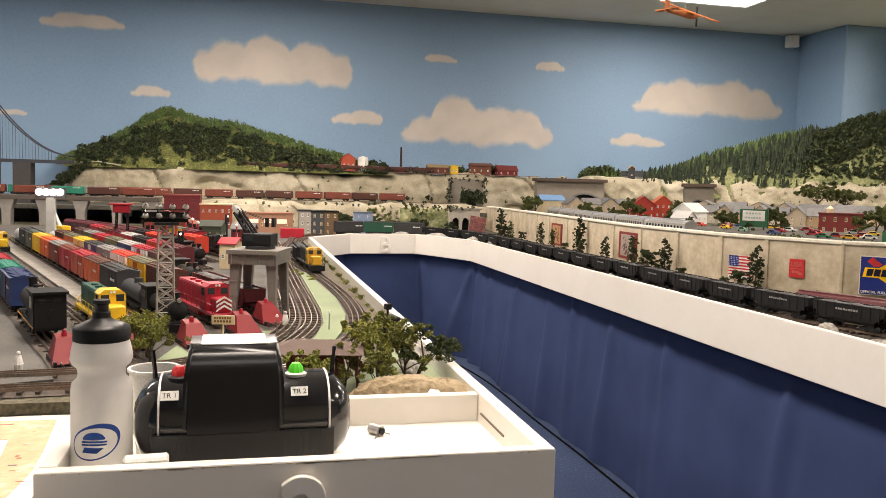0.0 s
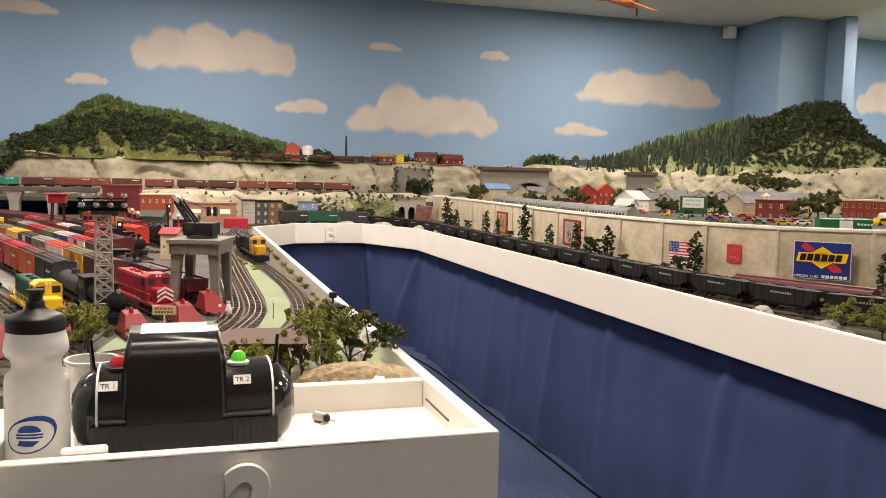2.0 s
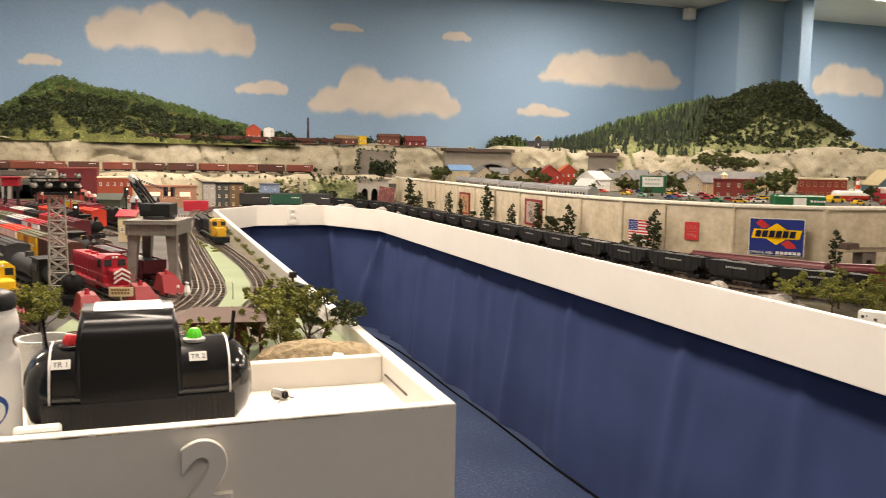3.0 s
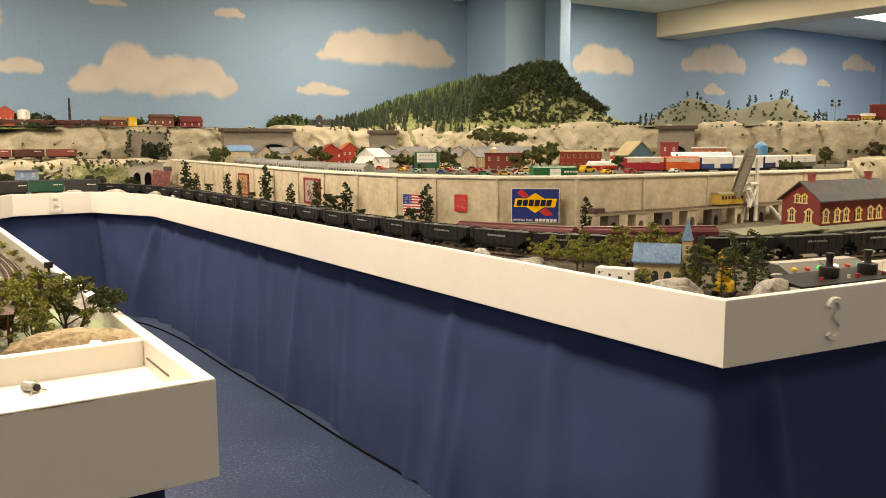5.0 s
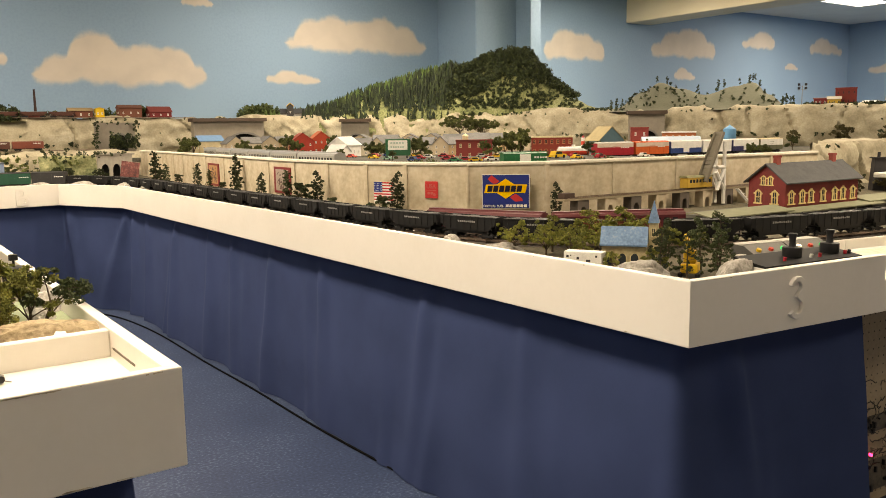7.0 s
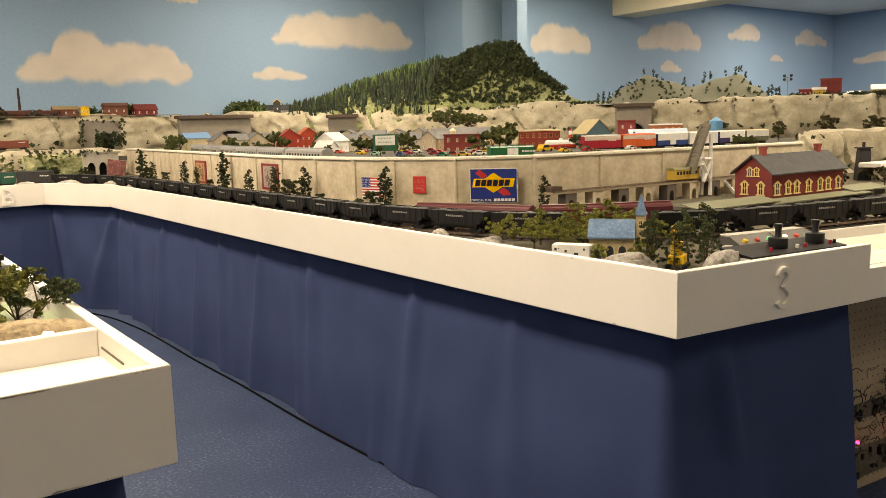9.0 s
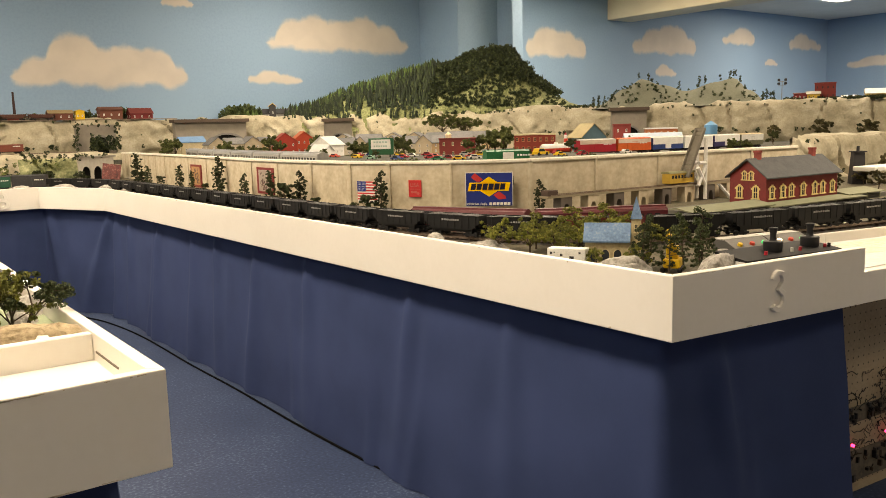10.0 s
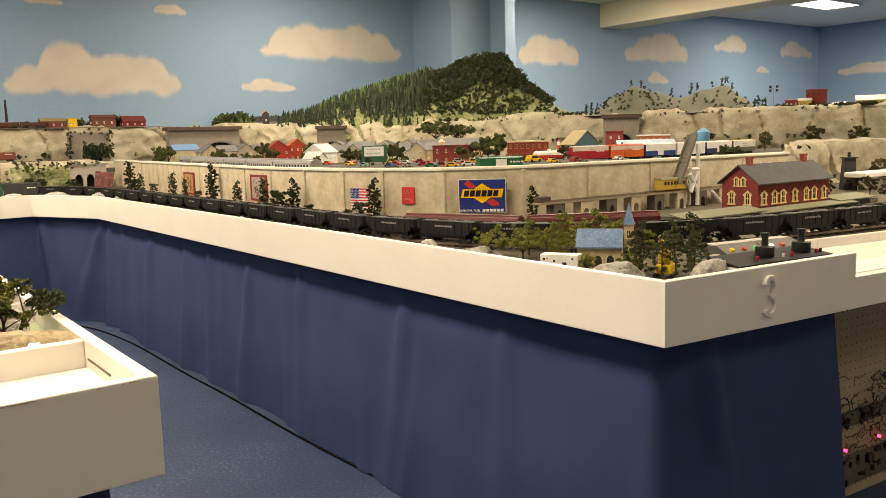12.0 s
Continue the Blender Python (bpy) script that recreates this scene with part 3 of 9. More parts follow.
def height_hill(name, x0, x1, y0, y1, fn, label, m, nx=140, ny=26):
    """A hill as a height sheet; where fn gives None there is none of it."""
    b = bmn()
    g = []
    for i in range(nx + 1):
        row = []
        for j in range(ny + 1):
            x, y = x0 + (x1 - x0) * i / nx, y0 + (y1 - y0) * j / ny
            z = fn(x, y)
            row.append(None if z is None else b.verts.new((x, y, z)))
        g.append(row)
    for i in range(nx):
        for j in range(ny):
            q = (g[i][j], g[i + 1][j], g[i + 1][j + 1], g[i][j + 1])
            if None not in q:
                b.faces.new(q)
    return tagged(link(name, b, m, True), label, "hill", kind="structure")


def bumpy(x, y, s):
    return noise.noise((x * 2.2, y * 2.2, s)) * 0.05 + noise.noise((x * 7, y * 7, s)) * 0.02


CREST = [(-2.3, 1.27), (-1.74, 1.3), (-1.55, 1.38), (-1.28, 1.5), (-1.05, 1.64), (-0.87, 1.77), (-0.69, 1.855), (-0.55, 1.82), (-0.39, 1.78), (-0.24, 1.755), (-0.03, 1.725), (0.21, 1.65), (0.46, 1.6), (0.62, 1.565), (0.81, 1.505), (1.05, 1.45), (1.6, 1.28)]


def hill_left(x, y):
    f = max(0.0, min(1.0, (y - 8.45) / 0.35))
    top = 1.28
    for (xa, za), (xb, zb) in zip(CREST, CREST[1:]):
        if xa <= x <= xb:
            top = za + (zb - za) * (x - xa) / (xb - xa)
    front = 1.0 if x < 0.1 else max(0.55, 1 - 0.6 * (x - 0.1))
    return 1.255 + (top - 1.28) * f ** 0.75 * (1 if f > 0.86 else 0.86 * front) + bumpy(x, y, 2) * f * 0.6


height_hill("hill_1", -1.6, 1.6, 8.44, 8.86, hill_left, "steep hill of green flocked scenery against the wall", HILLM)

# ---- retaining wall with posts, cap and signs ----
WTOP = 0.982


def wall_at(s):
    """Plan point and direction at that many metres along the retaining wall."""
    for p, q in zip(WALL, WALL[1:]):
        v = Vector(q) - Vector(p)
        if s <= v.length:
            return Vector(p) + v.normalized() * s, v.normalized()
        s -= v.length
    return Vector(WALL[-1]), (Vector(WALL[-1]) - Vector(WALL[-2])).normalized()


def wall_pose(s, z, out=0.0):
    """x along the wall, -y out of its face."""
    p, d = wall_at(s)
    nrm = Vector((d.y, -d.x))
    if nrm.dot(Vector((0, 0)) - p) < 0:
        nrm = -nrm
    q = p + nrm * out
    return Matrix.Translation((q.x, q.y, z)) @ Matrix.Rotation(math.atan2(d.y, d.x), 4, "Z")


retaining = thing("retaining_wall", (0, 0, 0), 0, "tall tan concrete retaining wall with posts and signs", "retaining wall", kind="structure")
cuts = [0.0, 0.35, 0.71, 1.0, 1.217, 1.5, 1.793, 2.125, 2.536, 2.967, 3.416, 3.757, 4.078, 4.376, 4.593, 4.882, 5.215, 5.558, 5.915, 6.199, 6.518, 6.854]
for a, c in zip(cuts, cuts[1:]):
    p, q = wall_at(a + 1e-4)[0], wall_at(c - 1e-4)[0]
    n = (q - p).length
    b = bmn()
    box(b, 0.0, 0.0, TOP - 0.01, n, 0.03, WTOP - 0.012)
    # slightly recessed field inside a raised border
    for f in [f for f in b.faces if abs(f.normal.y + 1) < 1e-3] or [min(b.faces, key=lambda f: f.calc_center_median().y)]:
        bmesh.ops.inset_region(b, faces=[f], thickness=0.006, depth=-0.0025)
    ob = part("panel", b, CONCRETE, retaining)
    ob.matrix_basis = at_end(p, q)
    b = bmn()
    box(b, -0.001, -0.008, WTOP - 0.014, n + 0.001, 0.036, WTOP, bev=0.003)
    ob = part("cap", b, CAPM, retaining, "pale concrete cap")
    ob.matrix_basis = at_end(p, q)
for s in cuts[1:-1]:
    b = bmn()
    wide = 0.011 if s in (4.376, 4.593, 5.215, 4.078) else 0.006
    box(b, -wide, -0.006, TOP - 0.01, wide, 0.004, WTOP - 0.013, bev=0.0015)
    ob = part("post", b, CONCRETE, retaining)
    ob.matrix_basis = wall_pose(s, 0)


def sign(name, s0, s1, z0, z1, label, back, parts):
    """A thin printed panel on the wall; parts: (name, material, list of x-z polygons)."""
    sm = (s0 + s1) / 2
    p, q = wall_at(s0)[0], wall_at(s1)[0]
    w, h = (q - p).length, z1 - z0
    t = thing(name, (0, 0, 0), 0, label, "sign")
    t.matrix_basis = at_end(p + (q - p) * 0.5, q, z0) @ Matrix.Translation((0, -0.0035, 0))
    b = bmn()
    box(b, -w / 2, -0.002, 0, w / 2, 0.002, h)
    part("panel", b, back, t)
    for k, (nm, m, polys) in enumerate(parts):
        b = bmn()
        for poly in polys:
            vs = [b.verts.new((x * w, -0.0024 - 0.0006 * (k + 1), z * h)) for x, z in poly]
            b.faces.new(vs)
        part(nm, b, m, t)
    return t


def rect(x0, z0, x1, z1):
    return [(x0, z0), (x1, z0), (x1, z1), (x0, z1)]


SB, SR = paint(0.02, 0.035, 0.2, 0.35), paint(0.55, 0.04, 0.04, 0.35)
bars = [[(x - 0.02, 0.49), (x + 0.082, 0.49), (x + 0.105, 0.67), (x + 0.003, 0.67)] for x in (-0.37 + 0.123 * k for k in range(6))]
GOLD = paint(0.85, 0.52, 0.0, 0.35)
fuel_sign = sign("wall_sign", 4.94, 5.132, 0.798, 0.934, "blue fuel sign with a yellow diamond and red arrow", WHITE,
     [("field", SB, [rect(-0.485, 0.015, 0.485, 0.98)]), ("arrow", SR, [[(-0.3, 0.98), (-0.38, 0.86), (0.2, 0.2), (0.36, 0.22), (0.34, 0.3)]]),
      ("outline", SB, [[(-0.36, 0.58), (0, 0.25), (0.36, 0.58), (0, 0.91)], [(-0.47, 0.43), (0.43, 0.43), (0.47, 0.73), (-0.43, 0.73)]]),
      ("diamond", GOLD, [[(-0.32, 0.58), (0, 0.285), (0.32, 0.58), (0, 0.875)], [(-0.45, 0.455), (0.41, 0.455), (0.45, 0.705), (-0.41, 0.705)]]), ("lettering", paint(0.012, 0.012, 0.03, 0.4), bars),
      ("footer", WHITE, [[(x, 0.04), (x + 0.06, 0.04), (x + 0.066, 0.12), (x + 0.006, 0.12)] for x in (0.0 + 0.076 * k for k in range(6))])])
share("letters", text_mesh("OFFICIAL FUEL", 0.0125, 0.0002, WHITE, "letters", 0.0002), fuel_sign, pose(-0.049, -0.0058, 0.006))
stripes = [rect(-0.5, 1 - (2 * k + 1) / 13 * 0.86, 0.5, 1 - (2 * k) / 13 * 0.86) for k in range(7)]
sign("flag_sign", 4.424, 4.532, 0.806, 0.897, "printed flag with red and white stripes", WHITE,
     [("stripes", SR, stripes), ("canton", SB, [rect(-0.5, 0.53, -0.06, 1.0)]),
      ("stars", WHITE, [rect(-0.46 + 0.07 * i, 0.58 + 0.08 * j, -0.435 + 0.07 * i, 0.61 + 0.08 * j) for i in range(6) for j in range(5)]),
      ("lettering", DGREY, [rect(-0.45 + 0.2 * k, 0.02, -0.3 + 0.2 * k, 0.09) for k in range(5)])])
ring = [[(cx + 0.12 * math.cos(a) * (0.8 if i else 1), cz + 0.08 * math.sin(a)) for a in [k * math.tau / 14 for k in range(14)] for i in (0,)] for cx, cz in ((-0.2, 0.3), (0.05, 0.3), (0.25, 0.22))]
red_sign = sign("red_sign", 4.69, 4.748, 0.835, 0.904, "small square red printed sign", SR,
     [("print", paint(0.5, 0.12, 0.1), [rect(-0.42, 0.46, 0.42, 0.49)] + ring)])
share("letters", text_mesh("USA", 0.024, 0.0002, paint(0.5, 0.12, 0.1), "letters", 0.0004), red_sign, pose(0, -0.0042, 0.041))
PALE, DKP = paint(0.36, 0.31, 0.26), paint(0.12, 0.07, 0.06)
for nm, a, c, z0, z1, m1 in (("framed_poster", 3.496, 3.712, 0.808, 0.94, PALE), ("framed_poster", 2.19, 2.43, 0.785, 0.925, paint(0.5, 0.3, 0.14))):
    rr = random.Random(int(a * 100))
    shapes = []
    for k in range(44):
        x, z = rr.uniform(-0.34, 0.24), rr.uniform(0.11, 0.76)
        shapes.append([(x, z), (x + rr.uniform(0.04, 0.14), z + rr.uniform(-0.02, 0.06)), (x + rr.uniform(0.02, 0.12), z + rr.uniform(0.06, 0.18))])
    sign(nm, a, c, z0, z1, "poster with a red frame and mottled print", paint(0.2, 0.022, 0.025),
         [("print", m1, [rect(-0.38, 0.09, 0.38, 0.91)]), ("figure", DKP, shapes)])

# ---- trees, bushes, rocks ----
def leaf_quads(bm, centre, radius, n, size, rng, squash=0.8, inner=0.35):
    for _ in range(n):
        while True:
            d = Vector((rng.uniform(-1, 1), rng.uniform(-1, 1), rng.uniform(-1, 1)))
            if inner < d.length < 1:
                break
        c = Vector(centre) + Vector((d.x, d.y, d.z * squash)) * radius
        a = Vector((rng.gauss(0, 1), rng.gauss(0, 1), rng.gauss(0, 1))).normalized()
        u = a.orthogonal().normalized() * size * rng.uniform(0.6, 1.3)
        w = a.cross(u) * rng.uniform(0.6, 1.0)
        vs = [bm.verts.new(c + q) for q in (-u * 0.9, -w * 0.8, u, w)]
        bm.faces.new(vs)


def limb(bm, p, q, r0, r1, rng, wob=0.1):
    p, q = Vector(p), Vector(q)
    mid = (p + q) / 2 + Vector((rng.uniform(-1, 1), rng.uniform(-1, 1), 0)) * wob * (q - p).length
    cyl(bm, p, mid, r0, (r0 + r1) / 2, 6, False)
    cyl(bm, mid, q, (r0 + r1) / 2, r1, 6, False)


def leafy_tree(h, spread, seed, leaf, label, trunk_f=0.35, clumps=13, dens=90, lsize=0.0045):
    """Branching twig tree: forked limbs that carry small separate pads of foliage with gaps between them."""
    rng = random.Random(seed)
    t = thing("tree", (0, 0, 0), 0, label, "tree")
    b, c = bmn(), bmn()
    top = Vector((rng.uniform(-0.1, 0.1) * h, rng.uniform(-0.1, 0.1) * h, h * trunk_f))
    limb(b, (0, 0, -0.004), top, h * 0.035, h * 0.024, rng, 0.15)
    forks = max(5, clumps // 2)
    for k in range(forks):
        a = k * 2.4 + rng.uniform(-0.4, 0.4)
        f = (k + 0.5) / forks
        r = spread * (0.2 + 0.8 * math.sqrt(f)) * rng.uniform(0.6, 1.05)
        z = h * (0.92 - 0.55 * f ** 0.9 * rng.uniform(0.6, 1.15))
        e = Vector((r * math.cos(a), r * math.sin(a), max(z, 0.25 * h)))
        limb(b, top * rng.uniform(0.4, 1.0), e, h * 0.015, h * 0.007, rng, 0.14)
        for _ in range(6):
            q = e + Vector((rng.gauss(0, 0.5) * spread * 0.5, rng.gauss(0, 0.5) * spread * 0.5, rng.uniform(-0.12, 0.1) * h))
            limb(b, e.lerp(top, rng.uniform(0.1, 0.4)), q, h * 0.007, h * 0.003, rng, 0.1)
            rad = h * rng.uniform(0.06, 0.115)
            leaf_quads(c, q, rad, int(dens * 0.7), lsize * 0.68, rng, 0.75, 0.1)
    part("trunk", b, BARK, t, smooth=True)
    part("crown", c, leaf, t)
    return t


def tiered_tree(h, spread, seed, leaf, label, dense=42, size=0.02, clumps=3):
    """Tall tree with a straight trunk and uneven tiers of short branches, bare between them."""
    rng = random.Random(seed)
    t = thing("tree", (0, 0, 0), 0, label, "tree")
    b, c = bmn(), bmn()
    limb(b, (0, 0, -0.004), (0.03 * h, 0, h * 0.97), h * 0.026, h * 0.006, rng, 0.03)
    for k in range(17):
        f = k / 16
        z, a = h * (0.14 + 0.82 * f) + rng.uniform(-0.02, 0.02) * h, k * 2.4 + rng.uniform(-0.5, 0.5)
        r = spread * (1.05 - 0.8 * f) * rng.uniform(0.45, 1.15)
        e = Vector((r * math.cos(a), r * math.sin(a), z + 0.04 * h))
        limb(b, (0.03 * h * f, 0, z), e, h * 0.01, h * 0.004, rng, 0.1)
        for j in range(clumps):
            q = e + Vector((rng.gauss(0, 0.28), rng.gauss(0, 0.28), rng.gauss(0, 0.18 if clumps < 4 else 0.5))) * spread
            leaf_quads(c, q, h * rng.uniform(0.035, 0.07) * (1 if clumps < 4 else 0.75), dense, h * size, rng, 0.7, 0.1)
    part("trunk", b, BARK, t, smooth=True)
    part("crown", c, leaf, t)
    return t


def bush(r, seed, leaf, label):
    rng = random.Random(seed)
    t = thing("bush", (0, 0, 0), 0, label, "bush")
    b, c = bmn(), bmn()
    for k in range(6):
        a, d = rng.uniform(0, 6.28), r * rng.uniform(0.1, 0.75)
        e = Vector((d * math.cos(a), d * math.sin(a), r * rng.uniform(0.4, 0.8)))
        limb(b, (0, 0, -0.003), e, r * 0.06, r * 0.03, rng)
        leaf_quads(c, e, r * rng.uniform(0.35, 0.5), 60, r * 0.1, rng)
    part("stem", b, BARK, t)
    part("crown", c, leaf, t)
    return t


def rock(w, d, h, seed, m, label, name="rock"):
    b = bmn()
    bmesh.ops.create_icosphere(b, subdivisions=4, radius=1)
    for v in b.verts:
        n1 = noise.noise(v.co * 1.3 + Vector((seed, 0, 0)))
        n2 = 1 - abs(noise.noise(v.co * 3.1 + Vector((0, seed, 0)))) * 2
        n3 = noise.noise(v.co * 9 + Vector((0, 0, seed)))
        f = 1 + 0.28 * n1 + 0.13 * n2 + 0.05 * n3
        c = v.co * f
        v.co = Vector((c.x * w / 2, c.y * d / 2, max(-0.12, c.z) * h * 0.85))
    t = tagged(link(name, b, m, True), label, "rock")
    return t


def put(master, spots, group=""):
    """Copies of a master thing at (x, y, z, turn, scale); the master takes the first spot."""
    for k, (x, y, z, turn, sc) in enumerate(spots):
        m = pose(x, y, z, 0, 0, turn) @ Matrix.Scale(sc, 4)
        if k == 0:
            master.matrix_basis = m
            if group:
                master["group"] = group
        else:
            copy_thing(master, pose(x, y, z, 0, 0, turn) @ Matrix.Scale(sc / master.scale[0], 4))


G0 = TOP
rng = random.Random(11)
# foreground right, behind the edge board
TG = "small olive-green leafy model tree with a twig trunk"
put(leafy_tree(0.105, 0.048, 1, LEAF, TG), [(1.70, 1.60, G0, 10, 0.85), (1.79, 1.55, G0, 60, 0.95), (1.88, 1.47, G0, 130, 1.1), (1.95, 1.42, G0, 200, 1.2),
    (1.83, 1.40, G0, 20, 0.8), (1.76, 1.44, G0, 310, 0.75), (1.90, 1.36, G0, 250, 0.9), (1.72, 1.5, G0, 90, 0.8), (1.80, 1.48, G0, 10, 0.9), (1.86, 1.30, G0, 190, 0.85), (1.71, 1.36, G0, 120, 0.6)], "trees along the edge board")
put(tiered_tree(0.125, 0.034, 2, LEAFD, "tall narrow dark green twig tree of the scenery"), [(1.735, 1.04, G0, 0, 0.8), (1.80, 1.0, G0, 90, 0.8), (1.885, 1.06, G0, 200, 1.05), (1.705, 1.09, G0, 40, 0.86), (1.84, 1.08, G0, 140, 0.95), (1.76, 1.13, G0, 300, 0.95)], "narrow trees along the edge board")
put(leafy_tree(0.11, 0.045, 18, LEAF, TG, 0.3, 14, 80), [(1.72, 1.12, G0, 150, 0.6), (2.08, 1.28, G0, 20, 0.62), (1.655, 1.20, G0, 70, 0.5), (1.985, 1.30, G0, 70, 0.75)], "trees along the edge board")
# foreground left, behind the tray
put(leafy_tree(0.115, 0.055, 3, LEAF, TG, 0.32, 15, 100), [(0.335, 1.45, G0, 0, 1.0), (0.385, 1.52, G0, 80, 1.05), (0.30, 1.40, G0, 170, 0.8), (0.42, 1.46, G0, 230, 0.95), (0.36, 1.38, G0, 300, 0.7),
    (0.23, 1.33, G0, 40, 0.75), (-0.07, 1.72, G0, 100, 0.85), (-0.055, 1.66, G0, 10, 0.75), (-0.1, 1.76, G0, 210, 0.75), (-0.32, 1.42, G0, 120, 0.95)], "trees behind the control tray")
lean = leafy_tree(0.12, 0.06, 4, LEAFD, "leaning dark green twig tree over the edge board", 0.4, 9, 120)
lean.matrix_basis = pose(0.445, 1.46, G0, 0, 24, 0)
# dark narrow trees along the retaining wall
PT = "ragged dark green conifer standing by the retaining wall"
spots = [(1.50, 0.2, 0.16), (1.56, 0.14, 0.10), (2.967, 0.05, 0.155), (3.1, 0.08, 0.07), (3.43, 0.05, 0.1), (3.773, 0.05, 0.115), (4.06, 0.05, 0.12), (4.585, 0.045, 0.125), (5.225, 0.05, 0.095), (2.13, 0.06, 0.11), (2.48, 0.08, 0.09)]
pm = tiered_tree(0.1, 0.0185, 7, LEAFD, PT, 24, 0.024, 7)
lst = []
for s, o, h in spots:
    m = wall_pose(s, G0, o)
    lst.append((m.translation.x, m.translation.y, G0, s * 300 % 360, h / 0.08))
put(pm, lst, "conifers by the retaining wall")
lst = []
for s, o, h in ((3.94, 0.06, 0.12), (4.51, 0.06, 0.085), (4.47, 0.09, 0.055), (4.22, 0.07, 0.065), (1.3, 0.12, 0.1), (1.75, 0.1, 0.08), (4.82, 0.05, 0.04), (2.75, 0.07, 0.07)):
    m = wall_pose(s, G0, o)
    lst.append((m.translation.x, m.translation.y, G0, s * 500 % 360, h / 0.1))
put(leafy_tree(0.1, 0.035, 8, LEAFD, "small dark leafy tree by the retaining wall", 0.3, 14, 100), lst, "leafy trees by the retaining wall")
# low scrub at the wall foot and along the rails
lst = []
for k in range(34):
    s = rng.uniform(1.0, 5.1)
    m = wall_pose(s, G0, rng.uniform(0.03, 0.16 if s < 4 else 0.09))
    lst.append((m.translation.x, m.translation.y, G0, rng.uniform(0, 360), rng.uniform(0.5, 1.3)))
put(bush(0.02, 9, LEAFB, "low brown-green scrub bush of the scenery"), lst, "scrub by the retaining wall")
lst = [(0.488, 2.3 + 0.17 * k + rng.uniform(-0.05, 0.05), G0, rng.uniform(0, 360), rng.uniform(0.5, 1.1)) for k in range(13)]
lst += [(0.345 + rng.uniform(-0.03, 0.03), 3.1 + 0.1 * k, G0, rng.uniform(0, 360), rng.uniform(0.5, 1.1)) for k in range(8)]
lst += [(0.27 + rng.uniform(-0.05, 0.13), 1.27 + rng.uniform(0, 0.08), G0, 40 * k, rng.uniform(0.6, 1.0)) for k in range(6)]
put(bush(0.02, 10, LEAF, "low olive-green bush of the scenery"), lst, "bushes beside the tracks")
# rocks
tan_rock = rock(0.235, 0.12, 0.062, 2.0, ROCKT, "long tan cast rock behind the control tray")
tan_rock.matrix_basis = pose(0.40, 1.30, G0 - 0.004, 0, 0, 4)
for cx, cz, w, h in ((0.028, 0.024, 0.012, 0.014), (0.043, 0.018, 0.007, 0.006)):
    b = bmn()
    bmesh.ops.create_icosphere(b, subdivisions=2, radius=1)
    for v in b.verts:
        k = 1 + 0.5 * noise.noise(v.co * 2.3 + Vector((cx * 90, 0, 0)))
        v.co = Vector((cx + v.co.x * w * k, -0.062 + v.co.y * 0.016, cz + 0.004 + v.co.z * h * k))
    part("plaster_chip", b, WHITEP, tan_rock, "bare white plaster chip", True)
for k, (x, y, w, d, h, m) in enumerate([(0.475, 1.62, 0.07, 0.06, 0.05, ROCKM), (0.45, 1.53, 0.05, 0.05, 0.03, ROCKM), (1.645, 1.84, 0.09, 0.06, 0.045, ROCKM), (1.68, 1.64, 0.13, 0.06, 0.035, ROCKM),
        (1.645, 1.10, 0.13, 0.06, 0.052, ROCKM), (1.80, 0.955, 0.13, 0.07, 0.055, ROCKM), (1.875, 0.985, 0.14, 0.07, 0.05, ROCKM), (1.60, 5.3, 0.18, 0.1, 0.06, ROCKM), (1.42, 5.65, 0.26, 0.14, 0.06, ROCKM), (1.2, 5.85, 0.22, 0.1, 0.05, ROCKM),
        (1.66, 5.0, 0.12, 0.08, 0.05, ROCKM), (1.64, 3.2, 0.07, 0.05, 0.03, ROCKM), (1.63, 2.7, 0.06, 0.05, 0.025, ROCKM), (1.62, 3.7, 0.08, 0.05, 0.03, ROCKM)]):
    rock(w, d, h, 5.0 + k * 2.7, m, "grey cast rock on the scenery" if m is ROCKM else "tan cast rock on the scenery").matrix_basis = pose(x, y, G0 - 0.004, 0, 0, 37 * k)

# trees of the town, the storefronts and the cliff foot
TT = "small round green tree of the model town"
r8 = random.Random(31)
lst = [(3.15, 6.18, DECK, 0, 1.6), (3.32, 5.68, DECK, 50, 1.5), (2.85, 7.6, DECK, 90, 1.5), (2.7, 7.4, DECK, 130, 1.5), (2.6, 7.1, DECK, 30, 1.0), (4.06, 4.48, DECK, 70, 1.4), (4.34, 4.62, DECK, 10, 1.8), (4.3, 4.7, DECK, 200, 1.6), (3.28, 4.43, DECK, 200, 1.35), (2.78, 4.2, DECK, 100, 1.2), (2.9, 4.3, DECK, 40, 1.1),
       (2.55, 5.65, DECK, 15, 1.3), (2.7, 5.5, DECK, 115, 1.0), (3.45, 4.75, DECK, 66, 1.2), (3.0, 5.7, DECK, 190, 1.2), (3.95, 6.3, DECK, 20, 1.3), (4.4, 5.0, DECK, 99, 1.2), (4.2, 2.55, DECK, 200, 0.9), (4.4, 2.6, DECK, 100, 0.8), (6.3, 3.6, DECK, 11, 1.0), (2.4, 3.9, ROAD, 11, 0.5), (2.75, 3.62, ROAD, 80, 0.7), (3.02, 3.4, ROAD, 140, 0.8), (2.42, 3.4, ROAD, 200, 0.45), (3.4, 3.0, ROAD, 260, 0.7), (2.84, 2.72, ROAD, 10, 0.4)]
